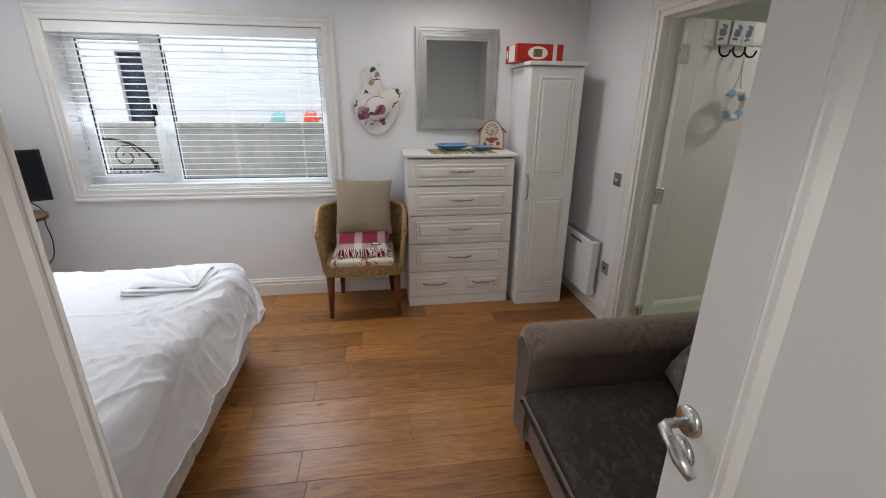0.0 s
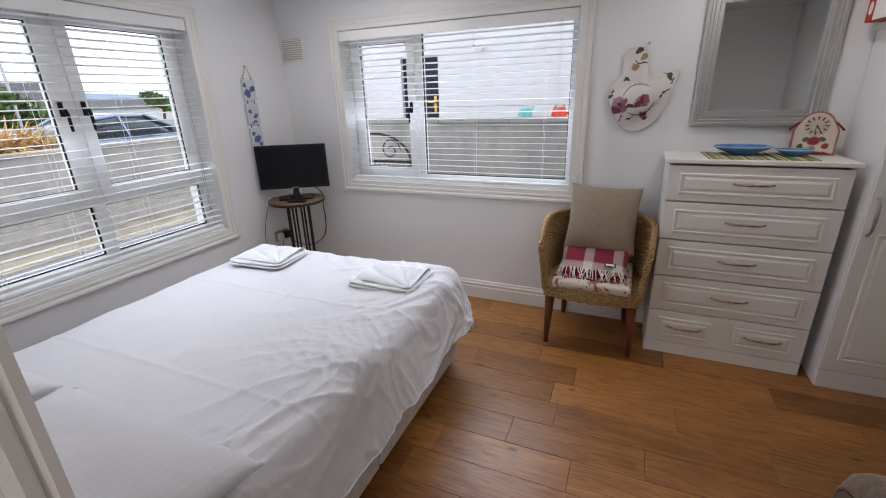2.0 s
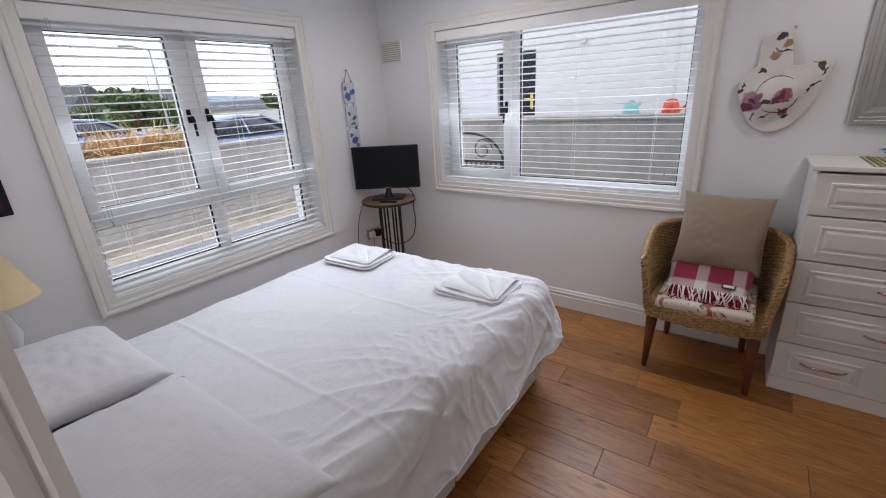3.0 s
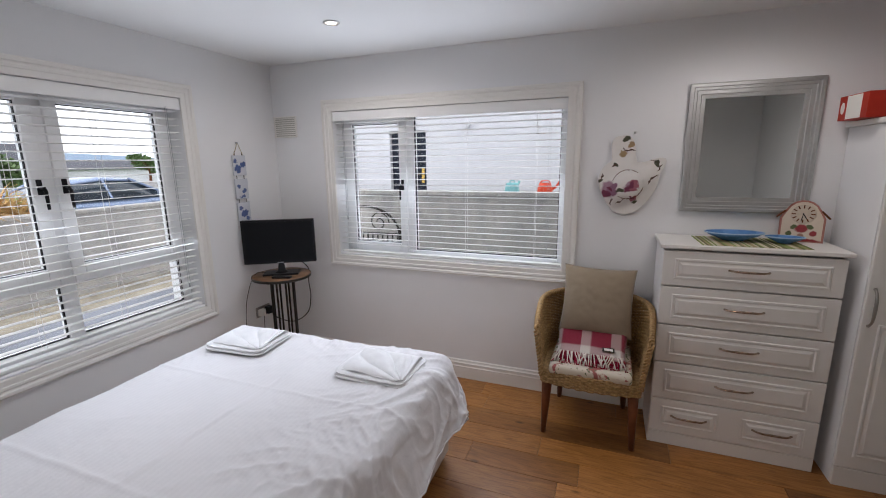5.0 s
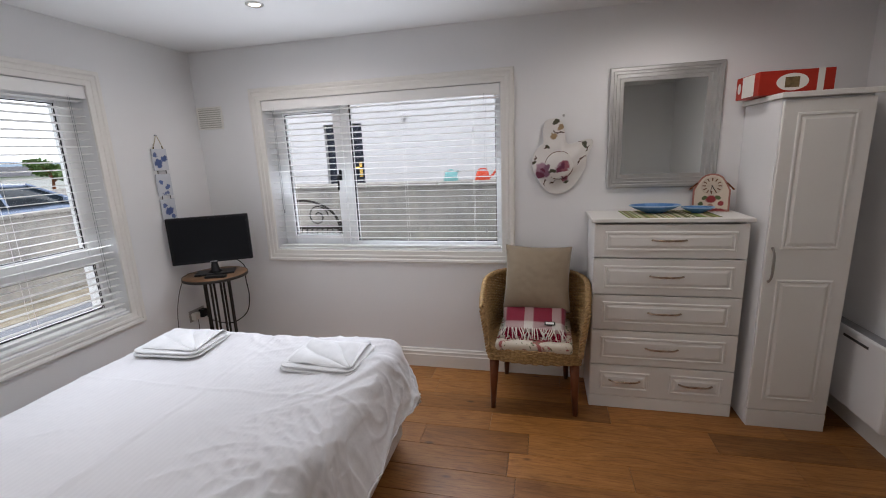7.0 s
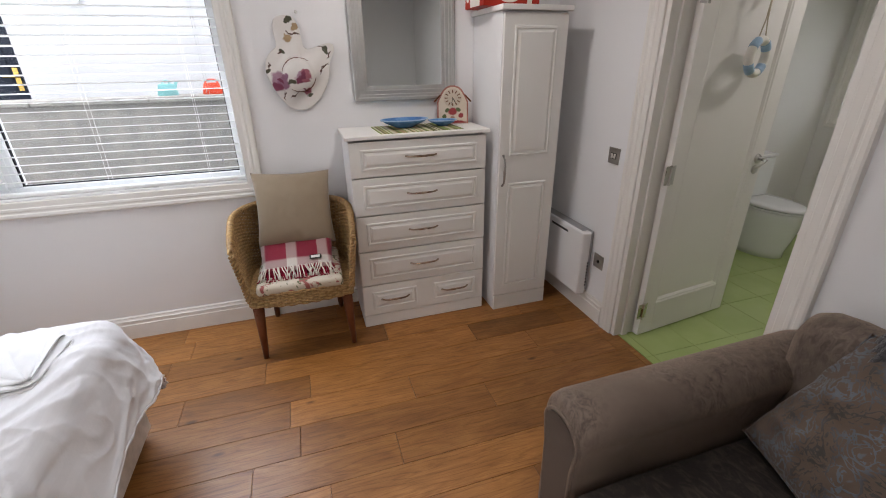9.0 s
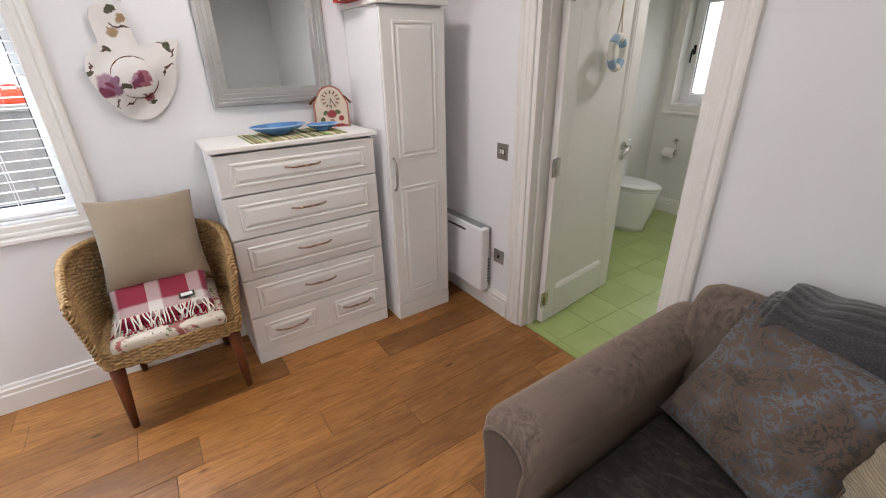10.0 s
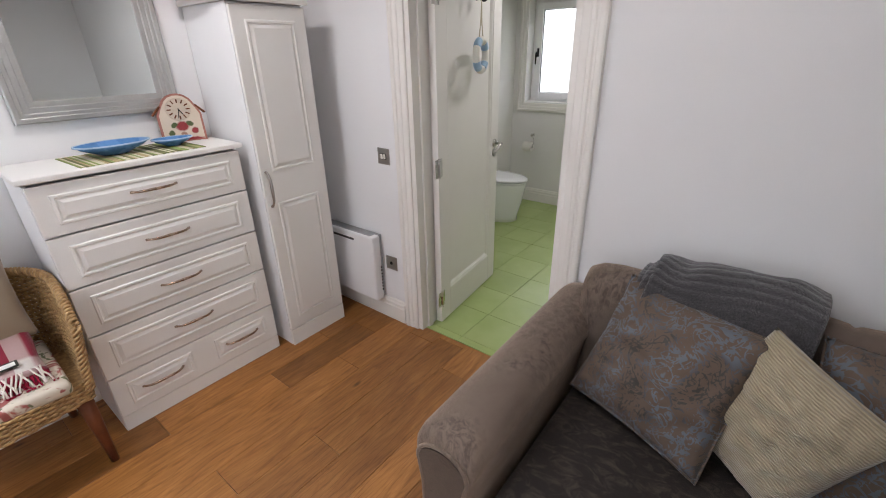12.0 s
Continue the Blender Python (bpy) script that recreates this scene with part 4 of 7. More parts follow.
def make_bed():
    bed = thing("divan_bed", pose(0, 0, 0), "pale patterned two-part divan bed against the corner wall", "bed")
    ym = 2.165
    for a, b in ((BY0, ym - 0.004), (ym + 0.004, BY1)):
        part("divan_base", blk(BX0, BX1, a, b, 0.045, 0.37, 0.014, 3), DIVAN, bed, "pale floral ticking divan section")
    for x in (BX0 + 0.1, BX1 - 0.1):
        for y in (BY0 + 0.1, ym - 0.1, ym + 0.1, BY1 - 0.1):
            part("castor", lathe(bmesh.new(), [(0, 0), (0.022, 0), (0.024, 0.02), (0.018, 0.046), (0, 0.046)], 12, pose(x, y, 0)), BLACK, bed, "black plastic castor")
    part("mattress", blk(BX0, BX1, BY0, BY1, 0.372, 0.585, 0.04, 3), SHEET, bed)


def make_duvet():
    top, r = 0.625, 0.085
    ex0, ex1, ey1 = BX0 + 0.02, BX1 - 0.03, BY1 - 0.085
    y0, hang = BY0 + 0.08, 0.37
    ax, bx, ay, by = ex0 - 0.30, ex1 + hang, y0, ey1 + 0.34
    bm = bmesh.new()

    def fn(u, v):
        a, b = ax + (bx - ax) * u, ay + (by - ay) * v
        cx, cy = min(max(a, ex0), ex1), min(b, ey1)
        dx, dy = a - cx, b - cy
        ln = math.hypot(dx, dy)
        q = Vector((a * 2.0, b * 2.0, 0.3))
        if ln < 1e-6:
            ds, h, drop = Vector((0, 0)), 0.0, 0.0
        else:
            ds = Vector((dx, dy)) / ln
            k = min(ln / r, math.pi / 2)
            rest = max(0.0, ln - r * math.pi / 2)
            wave = 0.55 * math.sin((a * 0.4 + b) * 8.0 + 2.6 * noise.noise(q * 0.9)) + 0.9 * noise.noise(q * 1.6)
            flare = 0.24 + 0.09 * wave
            h = r * math.sin(k) + flare * rest
            drop = r * (1 - math.cos(k)) + rest * (0.92 - 0.05 * wave)
        x, y, z = cx + ds.x * h, cy + ds.y * h, top - drop
        # broad puff, pulled creases and the folds left from packing
        edge = min(1.0, 0.12 + ln * 5)
        ridge = lambda v: (1 - abs(noise.noise(v))) ** 5
        z += 0.010 * noise.noise(Vector((a * 1.7, b * 1.7, 4))) + 0.007 * noise.noise(Vector((a * 5 + b * 2, b * 3.4, 7)))
        side = min(1.0, max(0.0, (a - 0.05) * 2.2) + max(0.0, (b - 2.75) * 2.0))
        warp = Vector((0.25 * noise.noise(Vector((a * 2.3, b * 2.3, 31))), 0.25 * noise.noise(Vector((a * 2.3, b * 2.3, 37))), 0))
        p = Vector((a, b, 0)) + warp
        z += (0.002 + 0.016 * side) * ridge(Vector((p.x * 3.0 - p.y * 4.2, p.x * 1.1 + p.y * 0.9, 2)))
        z += (0.001 + 0.010 * side) * ridge(Vector((p.x * 8 + p.y * 5, p.y * 3.0 - p.x * 2.5, 12)))
        z += (0.0012 + 0.006 * side) * ridge(Vector((p.x * 14 - p.y * 8, p.y * 9 + p.x * 5, 26)))
        z += 0.004 * ridge(Vector((a * 2.2 + b * 1.4, b * 2.6 - a * 1.1, 21)))
        push = min(1, ln * 6)
        x += 0.018 * push * (ridge(Vector((p.x * 3 + p.y * 4.5, p.y * 2.2, 9))) - 0.3) + 0.010 * push * ridge(Vector((p.x * 7 + p.y * 4, p.y * 8, 5)))
        y += 0.018 * push * noise.noise(Vector((a * 5, b * 4, 17)))
        for pos, coord in ((-0.18, a), (2.45, b), (1.80, b)):
            z += 0.004 * math.exp(-((coord - pos + 0.012 * noise.noise(q)) / 0.010) ** 2)
        return (x, y, max(z, 0.24))
    grid(bm, 230, 260, fn)
    bmesh.ops.recalc_face_normals(bm, faces=bm.faces)
    duvet = thing("duvet", pose(0, 0, 0), "white creased cotton duvet draped over the bed", "duvet")
    d = part("cover", bm, SHEET, duvet, smooth=True)
    edge_pts = [fn(1.0, k / 150) for k in range(151)] + [fn(1 - k / 120, 1.0) for k in range(1, 121)]
    part("hem", tube(bmesh.new(), edge_pts, 0.0045, 6), SHEET, duvet, "stitched hem along the hanging edge", True)
    sol = d.modifiers.new("thickness", "SOLIDIFY")
    sol.thickness, sol.offset = 0.022, -1


def put_pillow(m, seed, w=0.74, h=0.48, t=0.17, label="plump white cotton pillow at the bed head"):
    p = part("pillow", pillow_mesh(w, h, t, seed, 40, 0.05, 0.008), SHEET, smooth=True)
    p.matrix_world = m
    tagged(p, label, "pillow", "bed pillows")


def fold_towel(m, seed, label):
    """A towel folded flat, its free end pleated into a fan on top."""
    t = thing("folded_towel", m, label, "towel", "towels on the bed")

    def soft(w, d, th, z, salt):
        bm = bmesh.new()

        def fn(u, v):
            a, b = u * math.tau, (v - 0.5) * math.pi
            ex = lambda q, e: math.copysign(abs(q) ** e, q)
            cb = ex(math.cos(b), 0.35)
            x, y = w / 2 * ex(math.cos(a), 0.28) * cb, d / 2 * ex(math.sin(a), 0.28) * cb
            x += 0.005 * noise.noise(Vector((y * 14, seed, salt)))
            y += 0.005 * noise.noise(Vector((x * 12, seed + 4, salt)))
            zz = z + th / 2 * ex(math.sin(b), 0.8)
            if b > 0:
                zz += 0.004 * noise.noise(Vector((x * 14 + seed, y * 14, salt))) + 0.0025 * (1 - abs(noise.noise(Vector((x * 22 + y * 30, y * 12, seed))))) ** 5
            return (x, y, zz)
        grid(bm, 72, 22, fn)
        bmesh.ops.remove_doubles(bm, verts=bm.verts, dist=0.0006)
        bmesh.ops.recalc_face_normals(bm, faces=bm.faces)
        return bm
    part("towel_layer", soft(0.385, 0.315, 0.017, 0.0085, 1), TOWEL, t, smooth=True)
    part("towel_layer", soft(0.378, 0.30, 0.016, 0.0225, 2), TOWEL, t, smooth=True)
    bm = bmesh.new()

    def flap(u, v):
        ang = math.radians(3 + 84 * u)
        edge = min(0.36 / max(math.cos(ang), 1e-3), 0.28 / max(math.sin(ang), 1e-3))
        rr = 0.02 + (edge - 0.03) * v
        x, y = 0.178 - rr * math.cos(ang), -0.135 + rr * math.sin(ang)
        pleat = abs(math.sin(u * math.pi * 3.5 + 0.5 * noise.noise(Vector((x * 9, y * 9, seed))))) ** 0.6
        z = 0.031 + 0.026 * pleat * (0.25 + 0.75 * v) * (1 - v ** 12) + 0.003 * noise.noise(Vector((x * 22, y * 22, seed)))
        return (x, y, z - 0.006 * v ** 10)
    grid(bm, 90, 26, flap)
    bmesh.ops.recalc_face_normals(bm, faces=bm.faces)
    f = part("pleated_flap", bm, TOWEL, t, "thin towel laid in fanned pleats", True)
    so = f.modifiers.new("thickness", "SOLIDIFY")
    so.thickness, so.offset = 0.004, -1


make_bed()
make_duvet()
put_pillow(pose(0.165, 1.335, 0.705, -4, 1, 0), 1, 0.80, 0.46, 0.17)
put_pillow(pose(-0.64, 1.335, 0.70, -4, -1, -1), 2, 0.70, 0.46, 0.16)
fold_towel(pose(-0.63, 2.81, 0.634, 0, 0, 4), 3, "white terry towel folded in layers on the bed")
fold_towel(pose(0.243, 2.775, 0.632, 0, 0, -1), 8, "white terry towel folded flat near the bed's foot")


# ---- bedside ----
def bedside():
    b = thing("bedside_cabinet", pose(-1.115, 1.285, 0), "small cream-white bedside cabinet beside the bed", "cabinet")
    part("body", blk(-0.19, 0.19, -0.165, 0.15, 0.05, 0.555, 0.004, 1), FURN_SIDE, b)
    part("top", blk(-0.20, 0.20, -0.172, 0.175, 0.556, 0.578, 0.006, 2), FURN, b)
    part("drawer_front", blk(-0.18, 0.18, 0.151, 0.168, 0.30, 0.545, 0.004, 2), FURN, b)
    part("drawer_front", blk(-0.18, 0.18, 0.151, 0.168, 0.07, 0.29, 0.004, 2), FURN, b)
    part("plinth", blk(-0.18, 0.18, -0.155, 0.135, 0.0, 0.049), FURN_SIDE, b)
    l = thing("table_lamp", pose(-1.11, 1.29, 0.578), "bedside lamp with a cream conical shade", "lamp")
    part("base", lathe(bmesh.new(), [(0, 0), (0.06, 0), (0.062, 0.012), (0.02, 0.03), (0.028, 0.10), (0.045, 0.16), (0.025, 0.24), (0.010, 0.28), (0.010, 0.34), (0, 0.34)], 24), PORCELAIN, l, smooth=True)
    bm = lathe(bmesh.new(), [(0.145, 0.31), (0.07, 0.50), (0.067, 0.498), (0.142, 0.31)], 40)
    part("shade", bm, SHADE, l, "cream linen shade", True)
    p = thing("picture", pose(XW + 0.002, 1.33, 1.18), "small dark framed picture on the wall", "picture")
    part("frame", blk(0.0, 0.018, -0.15, 0.15, 0.0, 0.38, 0.004, 1), BLACK, p)
    part("print", blk(0.0185, 0.0195, -0.125, 0.125, 0.025, 0.355), plain("dark_maroon_print", (0.05, 0.02, 0.025), 0.6, vary=0.6, broad=14, fine=60), p)


bedside()


# ---- television corner ----
def tv_corner():
    cx, cy = -1.075, 3.60
    t = thing("side_table", pose(cx, cy, 0), "round wooden side table on thin iron rods", "table")
    part("tabletop", lathe(bmesh.new(), [(0, 0.778), (0.205, 0.778), (0.213, 0.784), (0.213, 0.794), (0.207, 0.80), (0, 0.80)], 48), plain("dark_brown_wood_top", (0.20, 0.11, 0.06), 0.4, vary=0.35, broad=9, fine=50, bump=0.08), t, "round brown wooden top", True)
    part("rim_band", lathe(bmesh.new(), [(0.2135, 0.778), (0.217, 0.778), (0.217, 0.797), (0.2135, 0.797)], 48), DARK_IRON, t, "dark metal rim band")
    for k in range(8):
        a = k * math.tau / 8 + 0.2
        bm = tube(bmesh.new(), [(0.085 * math.cos(a), 0.085 * math.sin(a), 0.02), (0.085 * math.cos(a), 0.085 * math.sin(a), 0.779)], 0.0075, 8)
        part("rod", bm, DARK_IRON, t)
    part("foot_ring", lathe(bmesh.new(), [(0.0, 0.0), (0.16, 0.0), (0.165, 0.008), (0.15, 0.02), (0.0, 0.024)], 40), DARK_IRON, t)
    tv = thing("television", pose(cx - 0.005, cy + 0.012, 0.80, 0, 0, 31.5), "black flat-screen television on a stand", "television")
    part("bezel", blk(-0.262, 0.262, -0.018, 0.024, 0.085, 0.418, 0.006, 2), BLACK, tv)
    part("screen", blk(-0.248, 0.248, -0.0195, -0.0175, 0.103, 0.404), SCREEN, tv, "dark switched-off screen")
    part("badge", blk(-0.024, 0.024, -0.0198, -0.018, 0.090, 0.096), PALE_GREY, tv, "small pale maker's mark")
    part("back_housing", blk(-0.19, 0.19, 0.022, 0.055, 0.12, 0.36, 0.012, 2), BLACK, tv)
    part("neck", lathe(bmesh.new(), [(0.0, 0.012), (0.05, 0.014), (0.028, 0.03), (0.02, 0.085), (0.02, 0.12), (0, 0.12)], 20), BLACK, tv, smooth=True)
    part("foot", blk(-0.13, 0.13, -0.07, 0.07, 0.0, 0.014, 0.006, 2), BLACK, tv)
    rc = thing("remote_control", pose(-0.985, 3.50, 0.80, 0, 0, 20), "slim black remote control on the table", "remote")
    part("body", blk(-0.07, 0.07, -0.02, 0.02, 0.0, 0.016, 0.005, 2), BLACK, rc)
    part("keypad", blk(-0.05, 0.055, -0.013, 0.013, 0.0162, 0.0172), DARK_IRON, rc)
    s = thing("wall_socket", pose(XW + 0.001, 3.64, 0.46), "double steel wall socket with plugs in it", "socket")
    part("plate", blk(0.0, 0.006, -0.074, 0.074, -0.043, 0.043, 0.002, 1), STEEL_PLATE, s)
    part("plug", blk(0.006, 0.045, -0.06, -0.012, -0.03, 0.025, 0.006, 2), PAPER, s, "white plug")
    part("plug", blk(0.006, 0.05, 0.012, 0.062, -0.03, 0.03, 0.006, 2), BLACK, s, "black plug")
    c = bmesh.new()
    pts = [(-1.295, 3.675, 0.46), (-1.25, 3.70, 0.39), (-1.10, 3.72, 0.37), (-0.98, 3.75, 0.45), (-0.955, 3.77, 0.58), (-0.98, 3.79, 0.70), (-1.0, 3.825, 0.79), (-1.02, 3.79, 0.85), (-1.03, 3.72, 0.90), (-1.04, 3.68, 0.98)]
    tube(c, smooth_line(pts), 0.0038, 6)
    tagged(part("tv_cable", c, BLACK, smooth=True), "black power cable looping down to the socket", "cable")
    c = bmesh.new()
    tube(c, smooth_line([(-1.30, 3.61, 0.44), (-1.31, 3.60, 0.20), (-1.31, 3.52, 0.06), (-1.30, 3.45, 0.02), (-1.30, 3.42, 0.3), (-1.28, 3.43, 0.6), (-1.24, 3.50, 0.806), (-1.15, 3.56, 0.81)]), 0.0022, 6)
    tagged(part("aerial_cable", c, DARK_IRON, smooth=True), "thin grey cable hanging beside the table", "cable")


def smooth_line(pts, n=6):
    """A soft curve through points."""
    ps = [Vector(p) for p in pts]
    ps = [ps[0] * 2 - ps[1]] + ps + [ps[-1] * 2 - ps[-2]]
    out = []
    for i in range(1, len(ps) - 2):
        a, b, c, d = ps[i - 1:i + 3]
        for k in range(n):
            t = k / n
            out.append(0.5 * ((2 * b) + (c - a) * t + (2 * a - 5 * b + 4 * c - d) * t * t + (3 * b - a - 3 * c + d) * t ** 3))
    out.append(ps[-2])
    return out


tv_corner()


def blue_plaques():
    w = thing("hanging_plaques", pose(XW + 0.002, 3.545, 1.20) @ Matrix.Diagonal((1, 0.967, 0.967, 1)), "three small blue-and-white tiles strung one below another", "wall decoration")
    mats = [spotted("blue_print_" + n, (0.62, 0.64, 0.68), s, 0.4, 0.3, "YZ", 0.02, 40) for n, s in (
        ("a", [(-0.02, 0.41, 0.035, 1, 0, (0.08, 0.14, 0.35)), (0.03, 0.44, 0.025, 1.3, 20, (0.08, 0.14, 0.35)), (-0.04, 0.47, 0.02, 1, 0, (0.12, 0.18, 0.4))]),
        ("b", [(0.02, 0.24, 0.02, 1.4, 30, (0.10, 0.16, 0.38)), (-0.03, 0.28, 0.015, 1.6, 0, (0.10, 0.16, 0.38)), (0.0, 0.20, 0.015, 2, 0, (0.15, 0.2, 0.4))]),
        ("c", [(0.0, 0.07, 0.03, 1.5, 30, (0.08, 0.13, 0.34)), (-0.03, 0.11, 0.02, 1, 0, (0.1, 0.15, 0.36)), (0.03, 0.03, 0.02, 1, 0, (0.12, 0.18, 0.4))]))]
    for z, mt in zip((0.36, 0.18, 0.0), mats):
        h = 0.15 if z > 0.3 else 0.155
        part("tile_plaque", blk(0.006, 0.016, -0.062, 0.062, z, z + h, 0.002, 1), mt, w)
        for y in (-0.035, 0.035):
            part("link", tube(bmesh.new(), [(0.011, y, z + h), (0.011, y, z + h + 0.028)], 0.0025, 5), DARK_IRON, w)
    part("hanger", tube(bmesh.new(), smooth_line([(0.011, -0.045, 0.51), (0.013, -0.02, 0.56), (0.012, 0.0, 0.60), (0.013, 0.02, 0.56), (0.011, 0.045, 0.51)]), 0.003, 6), ROPE, w, "twine loop")
    part("hook", lathe(bmesh.new(), [(0, 0), (0.006, 0), (0.006, 0.015), (0, 0.017)], 10, pose(0, 0, 0.602, 0, 90)), PALE_GREY, w)


blue_plaques()


def air_vent():
    v = thing("wall_vent", pose(-1.222, YN - 0.001, 1.838), "cream slatted ventilation grille high on the wall", "vent")
    part("backing", blk(-0.105, 0.105, -0.004, 0.0, 0.0, 0.155), plain("vent_shadow", (0.55, 0.53, 0.48), 0.8), v)
    bm = bmesh.new()
    box(bm, -0.11, -0.098, -0.012, 0.0, -0.004, 0.159, 0.002, 1)
    box(bm, 0.098, 0.11, -0.012, 0.0, -0.004, 0.159, 0.002, 1)
    box(bm, -0.098, 0.098, -0.012, 0.0, -0.004, 0.006, 0.002, 1)
    box(bm, -0.098, 0.098, -0.012, 0.0, 0.149, 0.159, 0.002, 1)
    part("frame", bm, TRIM, v)
    for k in range(9):
        z = 0.014 + k * 0.0155
        part("louvre", blk(-0.098, 0.098, -0.011, -0.004, z, z + 0.008, 0.001, 1, Matrix.Identity(4)), TRIM, v)


air_vent()


# ---- chair ----
def chair_outline(u):
    """The horseshoe of the tub chair, from one front corner round the back to the other."""
    s = 2 * u - 1
    side = 1 if s >= 0 else -1
    if abs(s) > 0.62:
        f = (abs(s) - 0.62) / 0.38
        return side * (0.300 - 0.012 * f * f), -0.245 * f
    a = abs(s) / 0.62 * math.pi / 2
    return side * 0.300 * math.sin(a) ** 0.86, 0.285 * math.cos(a) ** 0.86


def wicker_chair(m):
    c = thing("wicker_armchair", m, "honey-coloured woven wicker tub chair on dark tapered legs", "chair")
    z0 = 0.385

    def upper(u):
        s = abs(2 * u - 1)
        return 0.772 - 0.02 * s - 0.085 * max(0.0, s - 0.62) ** 1.6 / 0.38 ** 1.6

    def at(u, k, out=0.0):
        x, y = chair_outline(u)
        lean = 1.0 + 0.12 * k ** 1.2
        n = Vector((x, y, 0)).normalized()
        yy = y * (1.0 + 0.10 * k)
        return Vector((x * lean * 0.93 + n.x * out, yy * 0.93 + n.y * out, z0 + (upper(u) - z0) * k))
    rows, cols = 40, 110
    bm = bmesh.new()
    for r in range(rows + 1):
        k = r / rows
        tube(bm, [at(j / cols, k, 0.0045 * (1 if (j // 2 + r) % 2 else -1)) for j in range(cols + 1)], 0.0062, 5)
    w = part("woven_back", bm, WICKER, c, smooth=True)
    w["kind"] = "stuff"
    bm = bmesh.new()
    for j in range(0, cols + 1, 2):
        tube(bm, [at(j / cols, k / 6, -0.001) for k in range(7)], 0.0035, 5)
    part("stakes", bm, WICKER, c)
    bm = bmesh.new()
    for strand in range(3):
        pts = []
        for j in range(4 * cols + 1):
            u = j / (4 * cols)
            p = at(u, 1.0)
            ph = j * 0.42 + strand * math.tau / 3
            n = Vector((p.x, p.y, 0)).normalized()
            pts.append(p + n * 0.012 * math.cos(ph) + Vector((0, 0, 0.010 + 0.012 * math.sin(ph))))
        tube(bm, pts, 0.0075, 5)
    for u, in ((0.0,), (1.0,)):
        for strand in range(3):
            pts = []
            for j in range(60):
                k = j / 59
                p = at(u, k)
                ph = j * 0.5 + strand * math.tau / 3
                pts.append(p + Vector((0.011 * math.cos(ph), -0.008 + 0.011 * math.sin(ph), 0)))
            tube(bm, pts, 0.007, 5)
    part("rolled_edge", bm, WICKER, c, "thick plaited rim", True)
    # seat skirt
    bm = bmesh.new()
    per = 120

    def ring(t):
        if t < 0.72:
            x, y = chair_outline(t / 0.72)
            return x * 0.93, y * 0.93
        f = (t - 0.72) / 0.28
        (xa, ya), (xb, yb) = chair_outline(1.0), chair_outline(0.0)
        return (xa + (xb - xa) * f) * 0.93, (ya + (yb - ya) * f) * 0.93 - 0.035 * math.sin(math.pi * f)
    for r in range(10):
        pts = []
        for j in range(per):
            x, y = ring(j / per)
            o = 0.0045 * (1 if (j // 2 + r) % 2 else -1)
            n = Vector((x, y, 0)).normalized()
            pts.append((x + n.x * o, y + n.y * o, 0.345 + r * 0.0085))
        tube(bm, pts, 0.0062, 5, True)
    w = part("woven_skirt", bm, WICKER, c, smooth=True)
    w["kind"] = "stuff"
    bm = bmesh.new()
    top = [bm.verts.new((*ring(j / per), 0.395)) for j in range(per)]
    bot = [bm.verts.new((*ring(j / per), 0.36)) for j in range(per)]
    bm.faces.new(top)
    bm.faces.new(bot[::-1])
    for j in range(per):
        bm.faces.new((bot[j], bot[(j + 1) % per], top[(j + 1) % per], top[j]))
    part("seat", bm, WICKER, c).location.z = 0.018
    for x, y, sx, sy in ((-0.236, -0.196, -0.012, -0.014), (0.236, -0.196, 0.012, -0.014), (-0.195, 0.205, -0.012, 0.030), (0.195, 0.205, 0.012, 0.030)):
        bm = bmesh.new()
        tube(bm, [(x + sx, y + sy, 0.0), (x, y, 0.37)], [0.015, 0.032], 14)
        part("leg", bm, LEG_WOOD, c, smooth=True)
    return c


CH = pose(1.197, 3.685, 0.0, 0, 0, -1.0)
wicker_chair(CH)


